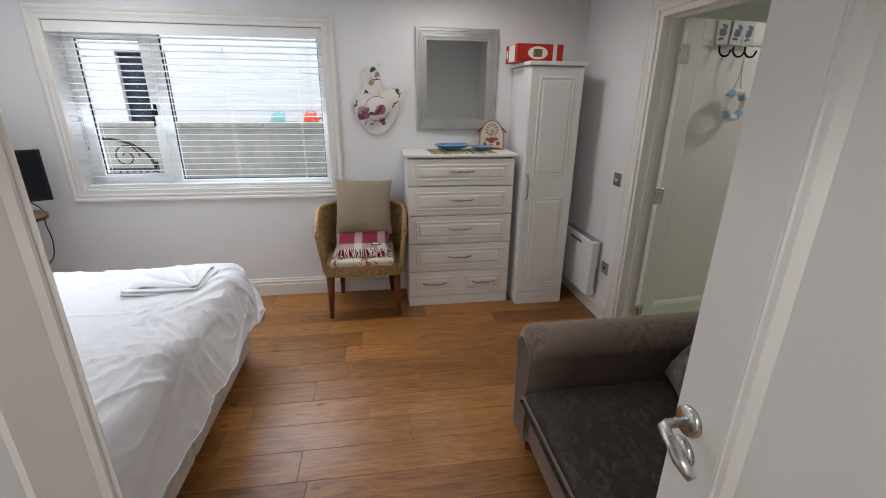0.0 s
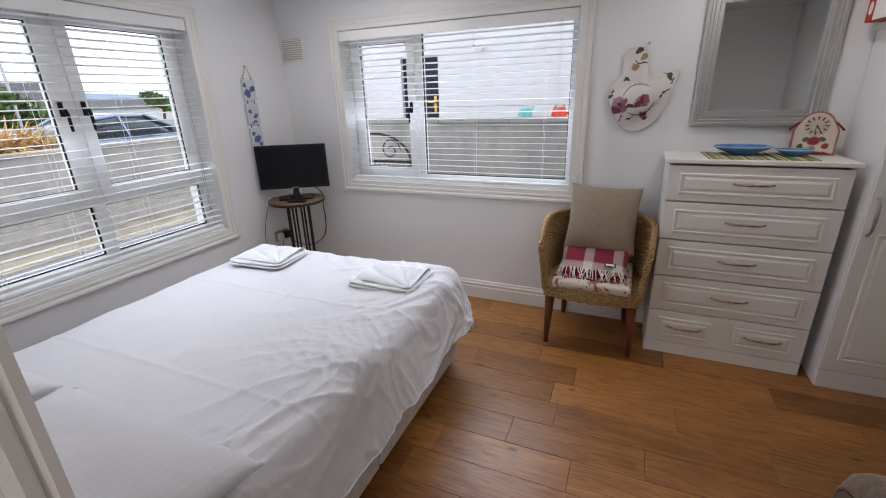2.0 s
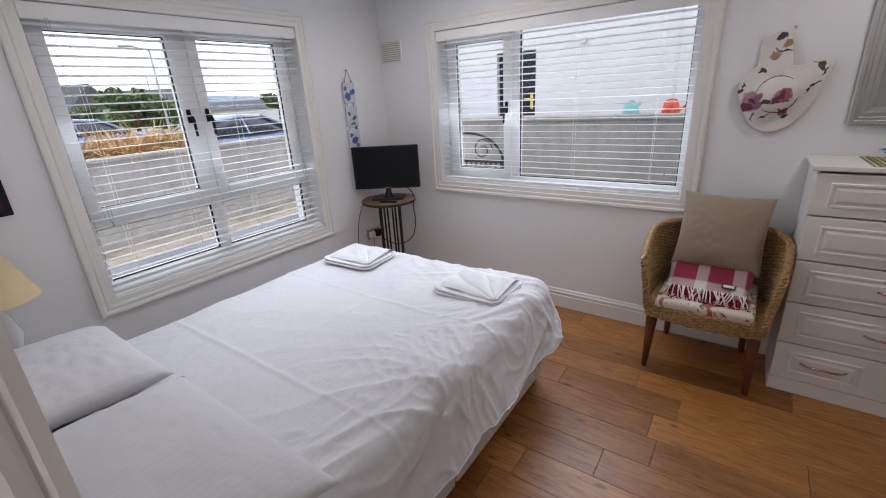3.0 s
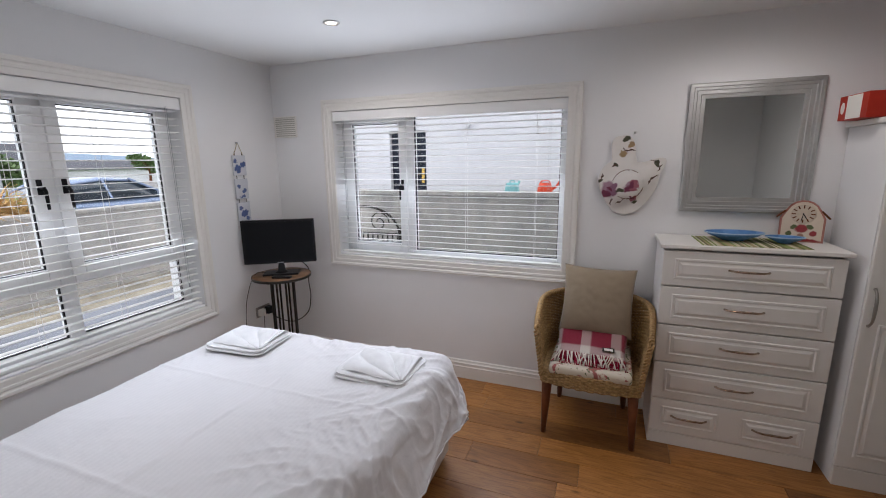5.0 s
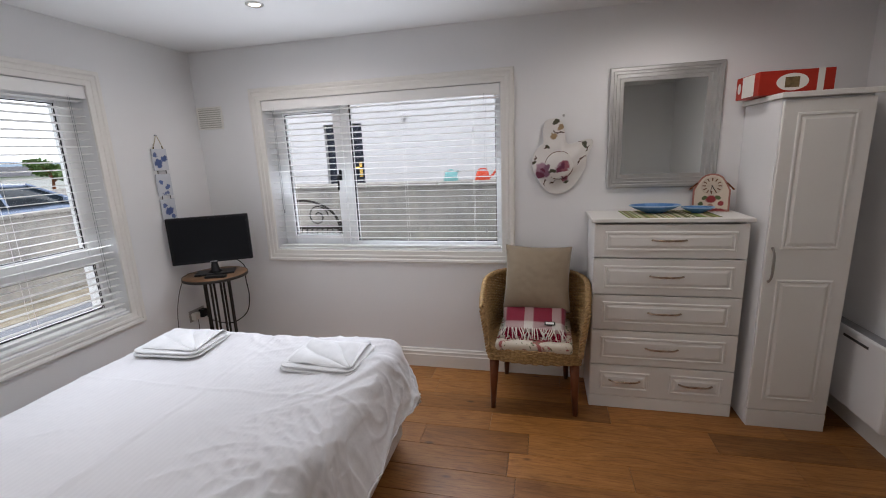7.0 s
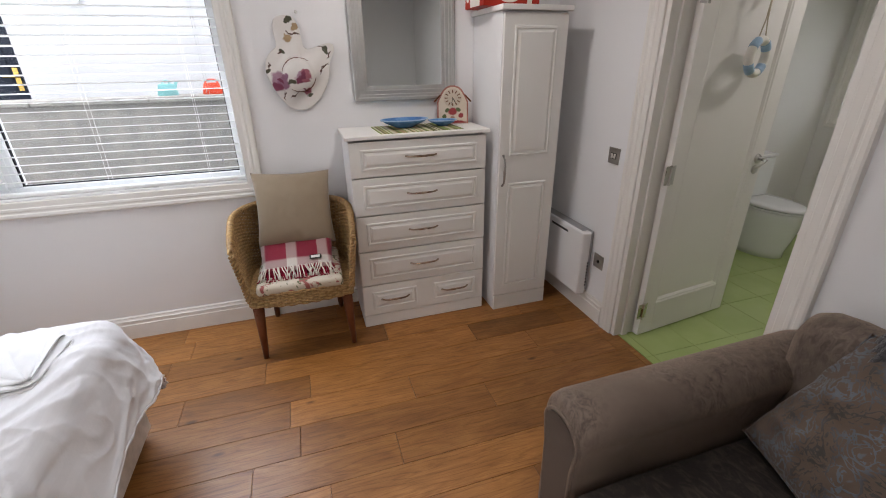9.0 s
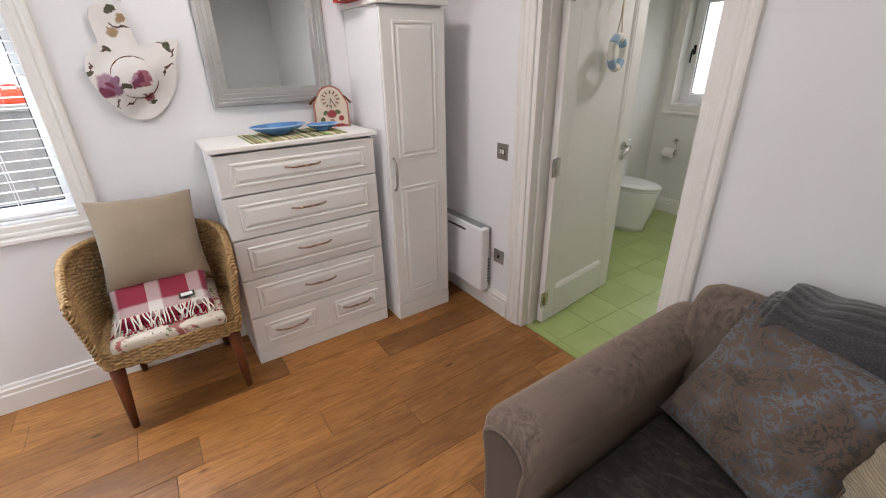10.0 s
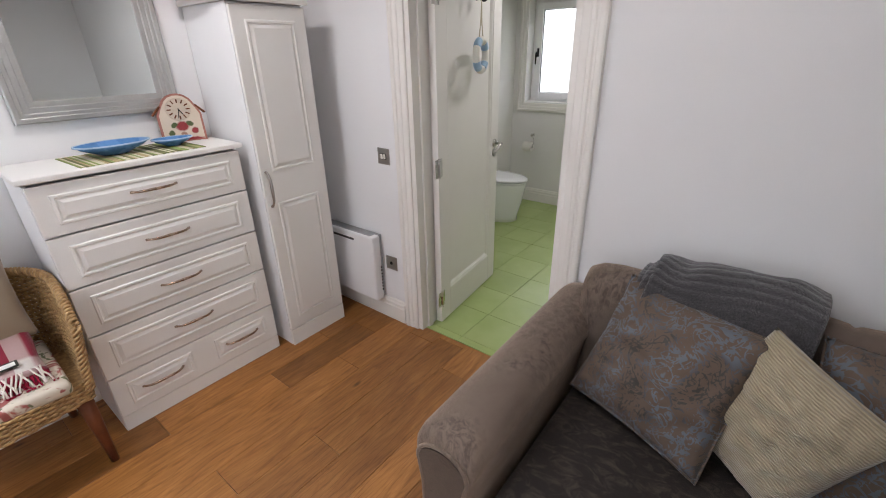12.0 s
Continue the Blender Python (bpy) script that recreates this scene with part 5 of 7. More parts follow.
def chair_cushions():
    s = thing("seat_pad", CH @ pose(0, -0.02, 0.412), "rose-patterned seat pad on the wicker chair", "cushion")
    bm = blk(-0.225, 0.225, -0.24, 0.215, 0.0, 0.055, 0.024, 4)
    part("pad", bm, FLORAL, s, smooth=True)
    p = thing("taupe_cushion", CH @ pose(0.01, 0.115, 0.765, 70, 0, 2) @ pose(0, 0, 0, 0, 0, -2), "plain taupe square cushion leaning on the chair back", "cushion")
    part("cover", pillow_mesh(0.43, 0.43, 0.15, 5, 40, 0.07, 0.005), TAUPE, p, smooth=True)
    b = thing("folded_blanket", CH @ pose(-0.005, -0.015, 0.470), "red and cream checked wool blanket, folded with a fringe", "blanket")
    z = 0.0
    for k in range(3):
        bm = bmesh.new()

        def fn(u, v, k=k):
            x, y = (u - 0.5) * 0.385, -0.14 + 0.25 * v
            e = max(0, (1 - abs(2 * u - 1) ** 8) * (1 - abs(2 * v - 1) ** 8)) ** 0.3
            droop = -0.02 * max(0, 0.25 - v) * 4 + 0.16 * max(0.0, v - 0.25)
            return (x * (1 + 0.02 * math.sin(9 * v + k)), y + 0.006 * k, k * 0.018 + 0.016 * e + droop + 0.004 * noise.noise(Vector((x * 10, y * 10, k))))
        grid(bm, 18, 16, fn)
        ly = part("fold", bm, CHECK, b, smooth=True)
        so = ly.modifiers.new("thickness", "SOLIDIFY")
        so.thickness, so.offset = 0.016, -1
    rnd = random.Random(3)
    for mat_, lo, off in ((FRINGE_W, 30, 0.0), (FRINGE_R, 40, 0.004)):
        bm = bmesh.new()
        for i in range(lo):
            x = -0.19 + 0.38 * (i + rnd.random()) / lo
            ln = rnd.uniform(0.06, 0.10)
            y0 = -0.120 if mat_ is FRINGE_W else -0.125
            zz = 0.046 if mat_ is FRINGE_W else 0.020
            sw = rnd.uniform(-0.025, 0.025)
            tube(bm, [(x, y0, zz), (x + sw * 0.3, y0 - 0.022, zz - 0.008), (x + sw, y0 - 0.045 - off, zz - ln * 0.35), (x + sw * 1.2, y0 - 0.066 - off, max(0.004, zz - ln * 0.7))], 0.0034, 5)
        f = part("fringe", bm, mat_, b, "twisted wool tassels", True)
        f["kind"] = "stuff"
    part("label", blk(0.065, 0.13, -0.075, -0.035, 0.069, 0.071, 0, 1, pose(0, 0, 0, 8)), plain("dark_woven_label", (0.06, 0.06, 0.05), 0.7), b, "small dark woven label with a pale centre")
    part("label_centre", blk(0.073, 0.122, -0.068, -0.043, 0.0712, 0.0718, 0, 1, pose(0, 0, 0, 8)), PAPER, b)


chair_cushions()


# ---- chest of drawers and what stands on it ----
def chest():
    c = thing("chest_of_drawers", pose(1.925, 3.595, 0), "white five-tier chest of drawers with moulded fronts", "chest of drawers")
    w = 0.395
    bm = bmesh.new()
    for s in (-1, 1):
        box(bm, min(s * w, s * (w - 0.016)), max(s * w, s * (w - 0.016)), 0.0195, 0.352, 0.0, 1.157, 0.001, 1)
    box(bm, -w + 0.016, w - 0.016, 0.10, 0.352, 0.0, 1.157)
    part("body", bm, FURN_SIDE, c)
    part("top", blk(-w - 0.018, w + 0.018, -0.012, 0.355, 1.160, 1.182, 0.006, 3), FURN, c, "white rounded top board")
    part("plinth", blk(-w + 0.001, w - 0.001, 0.004, 0.020, 0.0, 0.078, 0.002, 1), FURN, c)
    zs = [1.152, 0.953, 0.733, 0.512, 0.288]
    for z1, z0 in zip(zs[:-1], zs[1:]):
        d = part("drawer", raised_front(-w + 0.002, w - 0.002, z0 + 0.0035, z1 - 0.0035, [(-w + 0.058, w - 0.058, z0 + 0.042, z1 - 0.042)]), FURN, c)
        h = part("handle", bow_handle(0.175), BRONZE, d, "warm nickel bow handle", True)
        h.location = (0, -0.004, (z0 + z1) / 2 + 0.008)
    d = part("drawer", raised_front(-w + 0.002, w - 0.002, 0.083, 0.285, [(-w + 0.058, -0.055, 0.122, 0.243), (0.055, w - 0.058, 0.122, 0.243)]), FURN, c)
    for x in (-0.195, 0.195):
        h = part("handle", bow_handle(0.175), BRONZE, d, "warm nickel bow handle", True)
        h.location = (x, -0.004, 0.19)


chest()


def bowl(m, r, h, label, squash=0.62):
    b = thing("bowl", m, label, "bowl", "blue bowls")
    out = [(0.0, 0.0), (r * 0.34, 0.0), (r * 0.42, 0.006), (r * 0.8, h * 0.6), (r, h)]
    part("dish", lathe(bmesh.new(), out + [(r * 0.975, h), (r * 0.76, h * 0.62), (r * 0.38, 0.016), (0, 0.012)], 48, None, 1, squash), BLUE_GLAZE, b, smooth=True)
    part("rim", lathe(bmesh.new(), [(r * 1.004, h - 0.004), (r * 1.008, h + 0.002), (r * 0.968, h + 0.002), (r * 0.968, h - 0.004)], 48, None, 1, squash), BLUE_LIGHT, b, "pale worn rim", True)


bowl(pose(1.885, 3.79, 1.187, 0, 0, 4), 0.142, 0.046, "shallow oval blue-glazed bowl on the striped mat")
bowl(pose(2.11, 3.77, 1.187, 0, 0, -5), 0.086, 0.034, "small shallow blue-glazed bowl on the striped mat")


def mat_of_sticks():
    t = thing("placemat", pose(1.95, 3.765, 1.1825, 0, 0, 2), "green and cream striped stick placemat", "placemat")
    cols = [plain("stick_" + n, c, 0.7, vary=0.15) for n, c in (("green", (0.25, 0.32, 0.10)), ("cream", (0.62, 0.58, 0.42)), ("olive", (0.16, 0.17, 0.07)), ("tan", (0.42, 0.34, 0.18)))]
    me = {}
    for i, mt in enumerate(cols):
        bm = blk(-0.0045, 0.0045, -0.145, 0.145, 0, 0.003, 0.001, 1)
        s = part("stick", bm, mt, t)
        me[i] = s.data
        s.location.x = -0.24 + 0.0098 * i
    rnd = random.Random(2)
    for k in range(4, 49):
        s = new("stick", me[rnd.choice((0, 1, 1, 2, 3, 0))])
        s.parent = t
        s.location = (-0.24 + 0.0098 * k, rnd.uniform(-0.004, 0.004), 0)


mat_of_sticks()


def clock():
    c = thing("decorative_clock", pose(2.205, 3.86, 1.1825, -4, 0, -14) @ Matrix.Diagonal((1.12, 1, 1.05, 1)), "house-shaped painted clock with a round dial and flower pots", "clock")
    bm = bmesh.new()
    pts = [(-0.085, 0.0), (0.085, 0.0), (0.085, 0.12), (0.072, 0.15)]
    pts += [(0.066 * math.cos(a), 0.145 + 0.066 * math.sin(a)) for a in [math.radians(v) for v in (20, 40, 60, 80, 100, 120, 140, 160)]]
    pts += [(-0.072, 0.15), (-0.085, 0.12)]
    f = [bm.verts.new((x, 0, z)) for x, z in pts]
    b = [bm.verts.new((x, 0.022, z)) for x, z in pts]
    bm.faces.new(f)
    bm.faces.new(b[::-1])
    for k in range(len(pts)):
        bm.faces.new((f[k], b[k], b[(k + 1) % len(pts)], f[(k + 1) % len(pts)]))
    bmesh.ops.recalc_face_normals(bm, faces=bm.faces)
    red, grn = (0.40, 0.045, 0.05), (0.13, 0.17, 0.06)
    mt = spotted("painted_clock_face", (0.70, 0.60, 0.48), [(0.0, 0.068, 0.024, 1.2, 0, red), (-0.045, 0.04, 0.014, 1, 0, grn), (0.045, 0.045, 0.016, 1, 0, red), (-0.03, 0.075, 0.012, 1.4, 30, grn), (0.03, 0.078, 0.012, 1.4, -30, grn), (0.0, 0.03, 0.016, 0.9, 0, (0.5, 0.28, 0.2)), (0, 0.008, 0.011, 8, 0, red)], 0.5, 0.3, "XZ", 0.006, 60)
    face = bm.copy()
    bmesh.ops.scale(face, vec=(0.9, 0.12, 0.93), verts=face.verts)
    bmesh.ops.translate(face, vec=(0, -0.0022, 0.006), verts=face.verts)
    part("body", bm, plain("terracotta_clock_edge", (0.42, 0.19, 0.15), 0.6, vary=0.2, broad=20), c, "terracotta-red border")
    part("painted_face", face, mt, c, "cream painted face with pots")
    part("dial", lathe(bmesh.new(), [(0, 0.003), (0.047, 0.003), (0.049, 0.0), (0, 0.0)], 32, pose(0, -0.0028, 0.142, 90)), plain("aged_cream_dial", (0.62, 0.53, 0.42), 0.6, vary=0.12, broad=30), c, "pale round dial")
    for k in range(12):
        a = k * math.tau / 12
        m = pose(0, -0.0062, 0.142) @ pose(0, 0, 0, 0, math.degrees(a), 0)
        part("hour_mark", blk(-0.0026, 0.0026, -0.001, 0.001, 0.028, 0.044, 0, 1, m), LEG_WOOD, c)
    part("hand_hour", blk(-0.002, 0.002, -0.0085, -0.007, -0.004, 0.026, 0, 1, pose(0, 0, 0.142, 0, 150)), BLACK, c)
    part("hand_minute", blk(-0.0014, 0.0014, -0.0085, -0.007, -0.004, 0.038, 0, 1, pose(0, -0.001, 0.142, 0, 190)), BLACK, c)
    for s in (-1, 1):
        part("roof_edge", blk(-0.026, 0.026, -0.003, 0.024, -0.004, 0.004, 0.002, 1, pose(s * 0.083, 0, 0.140, 0, s * 48)), LEG_WOOD, c, "dark scalloped roof edge")


clock()


def big_mirror():
    x0, x1, z0, z1 = 1.629, 2.245, 1.324, 2.036
    m = thing("wall_mirror", pose((x0 + x1) / 2, YN - 0.002, z0), "rectangular wall mirror in a stepped silver frame", "mirror")
    w, h = (x1 - x0) / 2, z1 - z0
    prof = [(0, 0), (0, 0.026), (0.006, 0.030), (0.020, 0.030), (0.024, 0.024), (0.036, 0.024), (0.040, 0.018), (0.058, 0.018), (0.062, 0.013), (0.080, 0.012), (0.086, 0.006), (0.086, 0.0)]
    st = [((x, 0, z), (a, 0, b), (0, -1, 0)) for x, z, a, b in ((-w, 0, 1, 1), (w, 0, -1, 1), (w, h, -1, -1), (-w, h, 1, -1))]
    part("frame", sweep(bmesh.new(), prof, st, True), SILVER_FRAME, m)
    part("glass", blk(-w + 0.08, w - 0.08, -0.009, -0.004, 0.08, h - 0.08), MIRROR, m, "silvered mirror glass")


big_mirror()


def sun_hat():
    h = thing("sun_hat", pose(1.338, YN - 0.004, 1.479) @ Matrix.Diagonal((0.97, 0.97, 0.97, 1)), "white rose-patterned fabric sun hat hung on the wall", "hat")
    pink, plum, leaf, dk = (0.42, 0.14, 0.18), (0.36, 0.17, 0.26), (0.10, 0.10, 0.06), (0.13, 0.07, 0.05)
    tan, mauve, deep = (0.45, 0.31, 0.17), (0.50, 0.30, 0.38), (0.24, 0.05, 0.10)
    spots = [(-0.118, -0.028, 0.040, 1.3, 70, mauve), (-0.092, -0.05, 0.030, 1.4, 20, plum), (-0.122, -0.062, 0.026, 1.5, -20, deep), (-0.082, -0.015, 0.018, 1.8, 50, plum), (-0.10, -0.03, 0.010, 2.2, -40, deep),
             (0.022, -0.006, 0.034, 1.4, 15, mauve), (0.042, 0.004, 0.022, 1.5, -30, pink), (0.008, -0.02, 0.020, 1.7, 30, deep), (0.03, -0.026, 0.014, 2.0, -10, pink), (0.024, 0.004, 0.009, 2.2, 40, deep),
             (0.034, -0.088, 0.022, 1.3, 30, pink), (0.028, -0.082, 0.010, 2.0, -30, deep), (0.05, -0.112, 0.011, 2.0, 20, leaf), (-0.042, -0.036, 0.012, 2.2, 0, leaf),
             (-0.16, 0.022, 0.013, 1.7, 20, leaf), (-0.152, 0.05, 0.004, 6.0, 70, dk), (-0.076, 0.125, 0.011, 2.0, -40, leaf), (-0.086, 0.118, 0.006, 2.6, 30, dk),
             (0.144, 0.044, 0.008, 3.4, 25, dk), (0.125, 0.018, 0.004, 7.0, 50, dk), (0.10, 0.15, 0.004, 14.0, -12, dk), (0.16, 0.125, 0.012, 2.4, -50, leaf), (0.175, 0.10, 0.004, 8.0, 60, dk),
             (-0.09, -0.11, 0.004, 7.0, 85, dk), (-0.035, -0.105, 0.0035, 9.0, 35, dk), (-0.03, 0.188, 0.022, 1.4, 50, tan), (0.009, 0.245, 0.021, 1.3, 60, tan), (-0.022, 0.278, 0.018, 1.4, 40, leaf), (0.0, 0.212, 0.0035, 13.0, -8, dk)]
    mt = spotted("rose_print_hat_cloth", (0.76, 0.73, 0.69), spots, 0.85, 0.25, "XZ", 0.022, 30)

    def rim(t):
        d = lambda c, s: math.exp(-(((t - c + math.pi) % math.tau - math.pi) / s) ** 2)
        neck = math.exp(-(((t - radians(99) + math.pi) % math.tau - math.pi) / radians(19)) ** 4)
        return 0.170 + 0.142 * neck + 0.075 * d(radians(37), radians(12)) + 0.012 * math.sin(3 * t) - 0.02 * d(radians(66), radians(14)) + 0.012 * d(radians(255), radians(30))

    def fn(u, v):
        t = u * math.tau
        r = rim(t)
        q = r * v
        crown = 0.088
        if q < crown:
            z = 0.045 + 0.055 * math.sqrt(max(0, 1 - (q / crown) ** 2.2))
        else:
            z = 0.045 - 0.012 * math.sin((q - crown) / (r - crown) * math.pi) + 0.012 * math.sin(2 * t + 1)
            z += 0.012 * noise.noise(Vector((q * 12 * math.cos(t), q * 12 * math.sin(t), 2)))
            z *= 1 - 0.45 * ((q - crown) / (r - crown)) ** 2
        return (q * math.cos(t), -max(0.008, z), q * math.sin(t))
    bm = bmesh.new()
    grid(bm, 96, 36, fn)
    bmesh.ops.remove_doubles(bm, verts=bm.verts, dist=0.0006)
    bmesh.ops.recalc_face_normals(bm, faces=bm.faces)
    b = part("brim_and_crown", bm, mt, h, smooth=True)
    so = b.modifiers.new("thickness", "SOLIDIFY")
    so.thickness = 0.004
    part("piping", tube(bmesh.new(), [(0.089 * math.cos(a), -0.047, 0.089 * math.sin(a)) for a in [k * math.tau / 40 for k in range(40)]], 0.0028, 6, True), LEG_WOOD, h, "thin dark piping round the crown")
    part("hook", lathe(bmesh.new(), [(0, 0), (0.008, 0), (0.008, 0.012), (0.004, 0.02), (0, 0.022)], 12, pose(0.025, 0, 0.315, 90)), CHROME, h)


sun_hat()


# ---- wardrobe and the things near it ----
def wardrobe():
    w = thing("wardrobe", pose(2.562, 3.53, 0), "tall narrow white wardrobe with one moulded door", "wardrobe")
    part("body", blk(-0.19, 0.19, 0.021, 0.425, 0.0, 1.772, 0.002, 1), FURN_SIDE, w)
    part("cornice", blk(-0.207, 0.207, -0.014, 0.43, 1.774, 1.80, 0.005, 3), FURN, w)
    part("plinth", blk(-0.189, 0.189, 0.0, 0.020, 0.0, 0.103, 0.002, 1), FURN, w)
    d = part("door", raised_front(-0.188, 0.188, 0.108, 1.762, [(-0.128, 0.128, 0.172, 0.866), (-0.128, 0.128, 1.028, 1.704)]), FURN, w)
    h = part("handle", bow_handle(0.18, 0.03, 0.006, True), STEEL_PLATE, d, "chrome bow handle", True)
    h.location = (-0.165, -0.004, 0.945)


wardrobe()


def red_box():
    b = thing("cardboard_box", pose(2.463, 3.77, 1.8015, 0, 0, 3) @ Matrix.Diagonal((0.96, 1, 1, 1)), "red and white printed cardboard box lying on the wardrobe", "box")
    part("carton", blk(-0.175, 0.175, -0.12, 0.12, 0, 0.115, 0.002, 1), RED_CARD, b)
    part("band", blk(0.095, 0.125, -0.1215, 0.1215, 0.001, 0.1155), PAPER, b, "white printed stripe")
    part("side_panel", blk(-0.1765, -0.174, -0.07, 0.05, 0.004, 0.111), PAPER, b, "white end panel")
    part("end_oval", lathe(bmesh.new(), [(0, 0), (0.028, 0), (0.028, 0.0012), (0, 0.0012)], 24, pose(-0.175, 0.085, 0.058, 0, -90) @ Matrix.Diagonal((1, 0.6, 1, 1))), PAPER, b)
    part("oval", lathe(bmesh.new(), [(0, 0), (0.05, 0), (0.05, 0.0012), (0, 0.0012)], 32, pose(-0.02, -0.1202, 0.058, 90) @ Matrix.Diagonal((1.5, 0.82, 1, 1))), PAPER, b, "white oval printed panel")
    part("printed_picture", blk(-0.055, 0.012, -0.1225, -0.1214, 0.032, 0.082, 0, 1), plain("printed_bronze", (0.20, 0.14, 0.07), 0.4, vary=0.4, broad=30), b, "small printed picture of a metal tin")


red_box()


def heater():
    h = thing("panel_heater", pose(XE - 0.004, 3.50, 0.14), "white slim electric panel heater on the wall", "heater")
    part("casing", blk(-0.085, -0.022, -0.185, 0.36, 0.0, 0.43, 0.016, 4), FURN_SIDE, h)
    part("back_box", blk(-0.022, 0.0, -0.17, 0.34, 0.02, 0.425), PALE_GREY, h)
    part("control_slot", blk(-0.0865, -0.084, -0.02, 0.17, 0.378, 0.392), plain("grey_slot", (0.07, 0.065, 0.065), 0.5), h, "dark slim control slot")
    part("top_grille", blk(-0.07, -0.03, -0.15, 0.33, 0.4295, 0.4325), PALE_GREY, h)
    for k in range(8):
        part("side_vent", blk(-0.034, -0.024, -0.1868, -0.184, 0.06 + k * 0.022, 0.072 + k * 0.022), BLACK, h)


heater()


def wall_plate(z, label, rocker):
    s = thing("light_switch" if rocker else "wall_socket", pose(XE - 0.001, 3.252, z), label, "switch" if rocker else "socket")
    part("plate", blk(-0.006, 0.0, -0.044, 0.044, -0.044, 0.044, 0.0015, 1), STEEL_PLATE, s)
    if rocker:
        part("surround", blk(-0.0072, -0.005, -0.022, 0.022, -0.016, 0.016), BLACK, s)
        for y in (-0.011, 0.011):
            part("rocker", blk(-0.0105, -0.006, y - 0.0075, y + 0.0075, -0.013, 0.013, 0.001, 1), PAPER, s, "white rocker switch")
    else:
        part("outlet", lathe(bmesh.new(), [(0, 0.004), (0.009, 0.004), (0.011, 0.0), (0, 0.0)], 16, pose(-0.006, 0, 0, 0, -90)), BLACK, s, "round dark outlet")


wall_plate(1.045, "brushed steel double light switch by the bathroom door", True)
wall_plate(0.395, "brushed steel single outlet plate above the skirting", False)


# ---- sofa ----
def sofa():
    s = thing("sofa", pose(0, 0, 0), "deep taupe velvet sofa with rolled arms against the wall", "sofa")
    xf, xb = 1.93, 2.915
    y0, y1 = 0.40, 2.165

    def arm(ya, yb, name):
        """A scrolled arm: upright slab with a fat rounded roll on top."""
        bm = bmesh.new()
        c, r = (ya + yb) / 2, (yb - ya) / 2
        prof = [(-r * 0.82, 0.115), (-r * 0.86, 0.44)]
        prof += [(r * 1.06 * math.cos(a), 0.560 + 0.088 * math.sin(a)) for a in [math.radians(v) for v in range(205, -30, -16)]]
        prof += [(r * 0.86, 0.44), (r * 0.82, 0.115)]
        n = len(prof)
        xs = [xf - 0.005, xf, xf + 0.012, xf + 0.04, xf + 0.3, xf + 0.6, xb - 0.04, xb]
        ks = [0.78, 0.9, 0.97, 1.0, 1.0, 1.0, 1.0, 0.98]
        rings = []
        for x, k in zip(xs, ks):
            rise = 0.008 * (x - xf)
            rings.append([bm.verts.new((x, c + p * k, 0.38 + (z + (rise if z > 0.3 else 0) - 0.38) * (k if z > 0.38 else 1) + 0.004 * noise.noise(Vector((x * 5, p * 9, z * 6))))) for p, z in prof])
        for a, b in zip(rings, rings[1:]):
            for k in range(n):
                bm.faces.new((a[k], a[(k + 1) % n], b[(k + 1) % n], b[k]))
        bm.faces.new(rings[0])
        bm.faces.new(rings[-1][::-1])
        bmesh.ops.recalc_face_normals(bm, faces=bm.faces)
        ob = part("arm", bm, VELVET, s, smooth=True)
        fp = [(c + p * 0.76, 0.38 + (z - 0.38) * (0.76 if z > 0.38 else 1)) for p, z in prof]
        fm = bmesh.new()
        front, back = [fm.verts.new((xf - 0.011, y, z)) for y, z in fp], [fm.verts.new((xf - 0.001, y, z)) for y, z in fp]
        fm.faces.new(front)
        fm.faces.new(back[::-1])
        for k in range(n):
            fm.faces.new((front[k], front[(k + 1) % n], back[(k + 1) % n], back[k]))
        bmesh.ops.recalc_face_normals(fm, faces=fm.faces)
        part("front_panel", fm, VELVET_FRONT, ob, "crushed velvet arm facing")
        pts = [(xf - 0.008, c + p * 0.80, 0.38 + (z - 0.38) * (0.80 if z > 0.38 else 1)) for p, z in prof]
        part("piping", tube(bmesh.new(), pts, 0.006, 6), VELVET, ob, "piped seam round the arm front", True)
        return ob
    arm(1.965, 2.165, "arm")
    arm(y0, y0 + 0.20, "arm")
    part("seat_frame", blk(xf + 0.01, xb, y0 + 0.02, y1 - 0.03, 0.11, 0.30, 0.02, 3), VELVET, s)
    for a, b in ((0.605, 1.278), (1.284, 1.962)):
        bm = bmesh.new()

        def pad(sg, a=a, b=b):
            def fn(u, v):
                x, y = xf - 0.05 + (xb - 0.30 - xf + 0.05) * u, a + (b - a) * v
                e = max(0.0, (1 - abs(2 * u - 1) ** 9) * (1 - abs(2 * v - 1) ** 9)) ** 0.25
                return (x, y, 0.365 + sg * 0.07 * e + (0.012 * math.sin(math.pi * u) * math.sin(math.pi * v) if sg > 0 else 0) + 0.004 * noise.noise(Vector((x * 6, y * 6, sg))))
            return fn
        grid(bm, 30, 30, pad(1))
        grid(bm, 30, 30, pad(-1))
        bmesh.ops.remove_doubles(bm, verts=bm.verts, dist=0.001)
        bmesh.ops.recalc_face_normals(bm, faces=bm.faces)
        # seat cushions wear the darkened velvet copy, shade included in the colour
        sc = part("seat_cushion", bm, VELVET_SHADED_SEAT, s, "thick crushed-velvet seat cushion, shade put into its colour", True)
        part("piping", tube(bmesh.new(), [(xf - 0.046, a + 0.02, 0.40), (xf - 0.046, b - 0.02, 0.40)], 0.006, 6), VELVET, sc)
    bm = bmesh.new()
    prof = [(xb + 0.01, 0.12), (2.66, 0.30), (2.70, 0.60)]
    prof += [(2.79 + 0.095 * math.cos(a), 0.735 + 0.095 * math.sin(a)) for a in [math.radians(v) for v in range(190, -20, -15)]] + [(xb + 0.01, 0.62)]
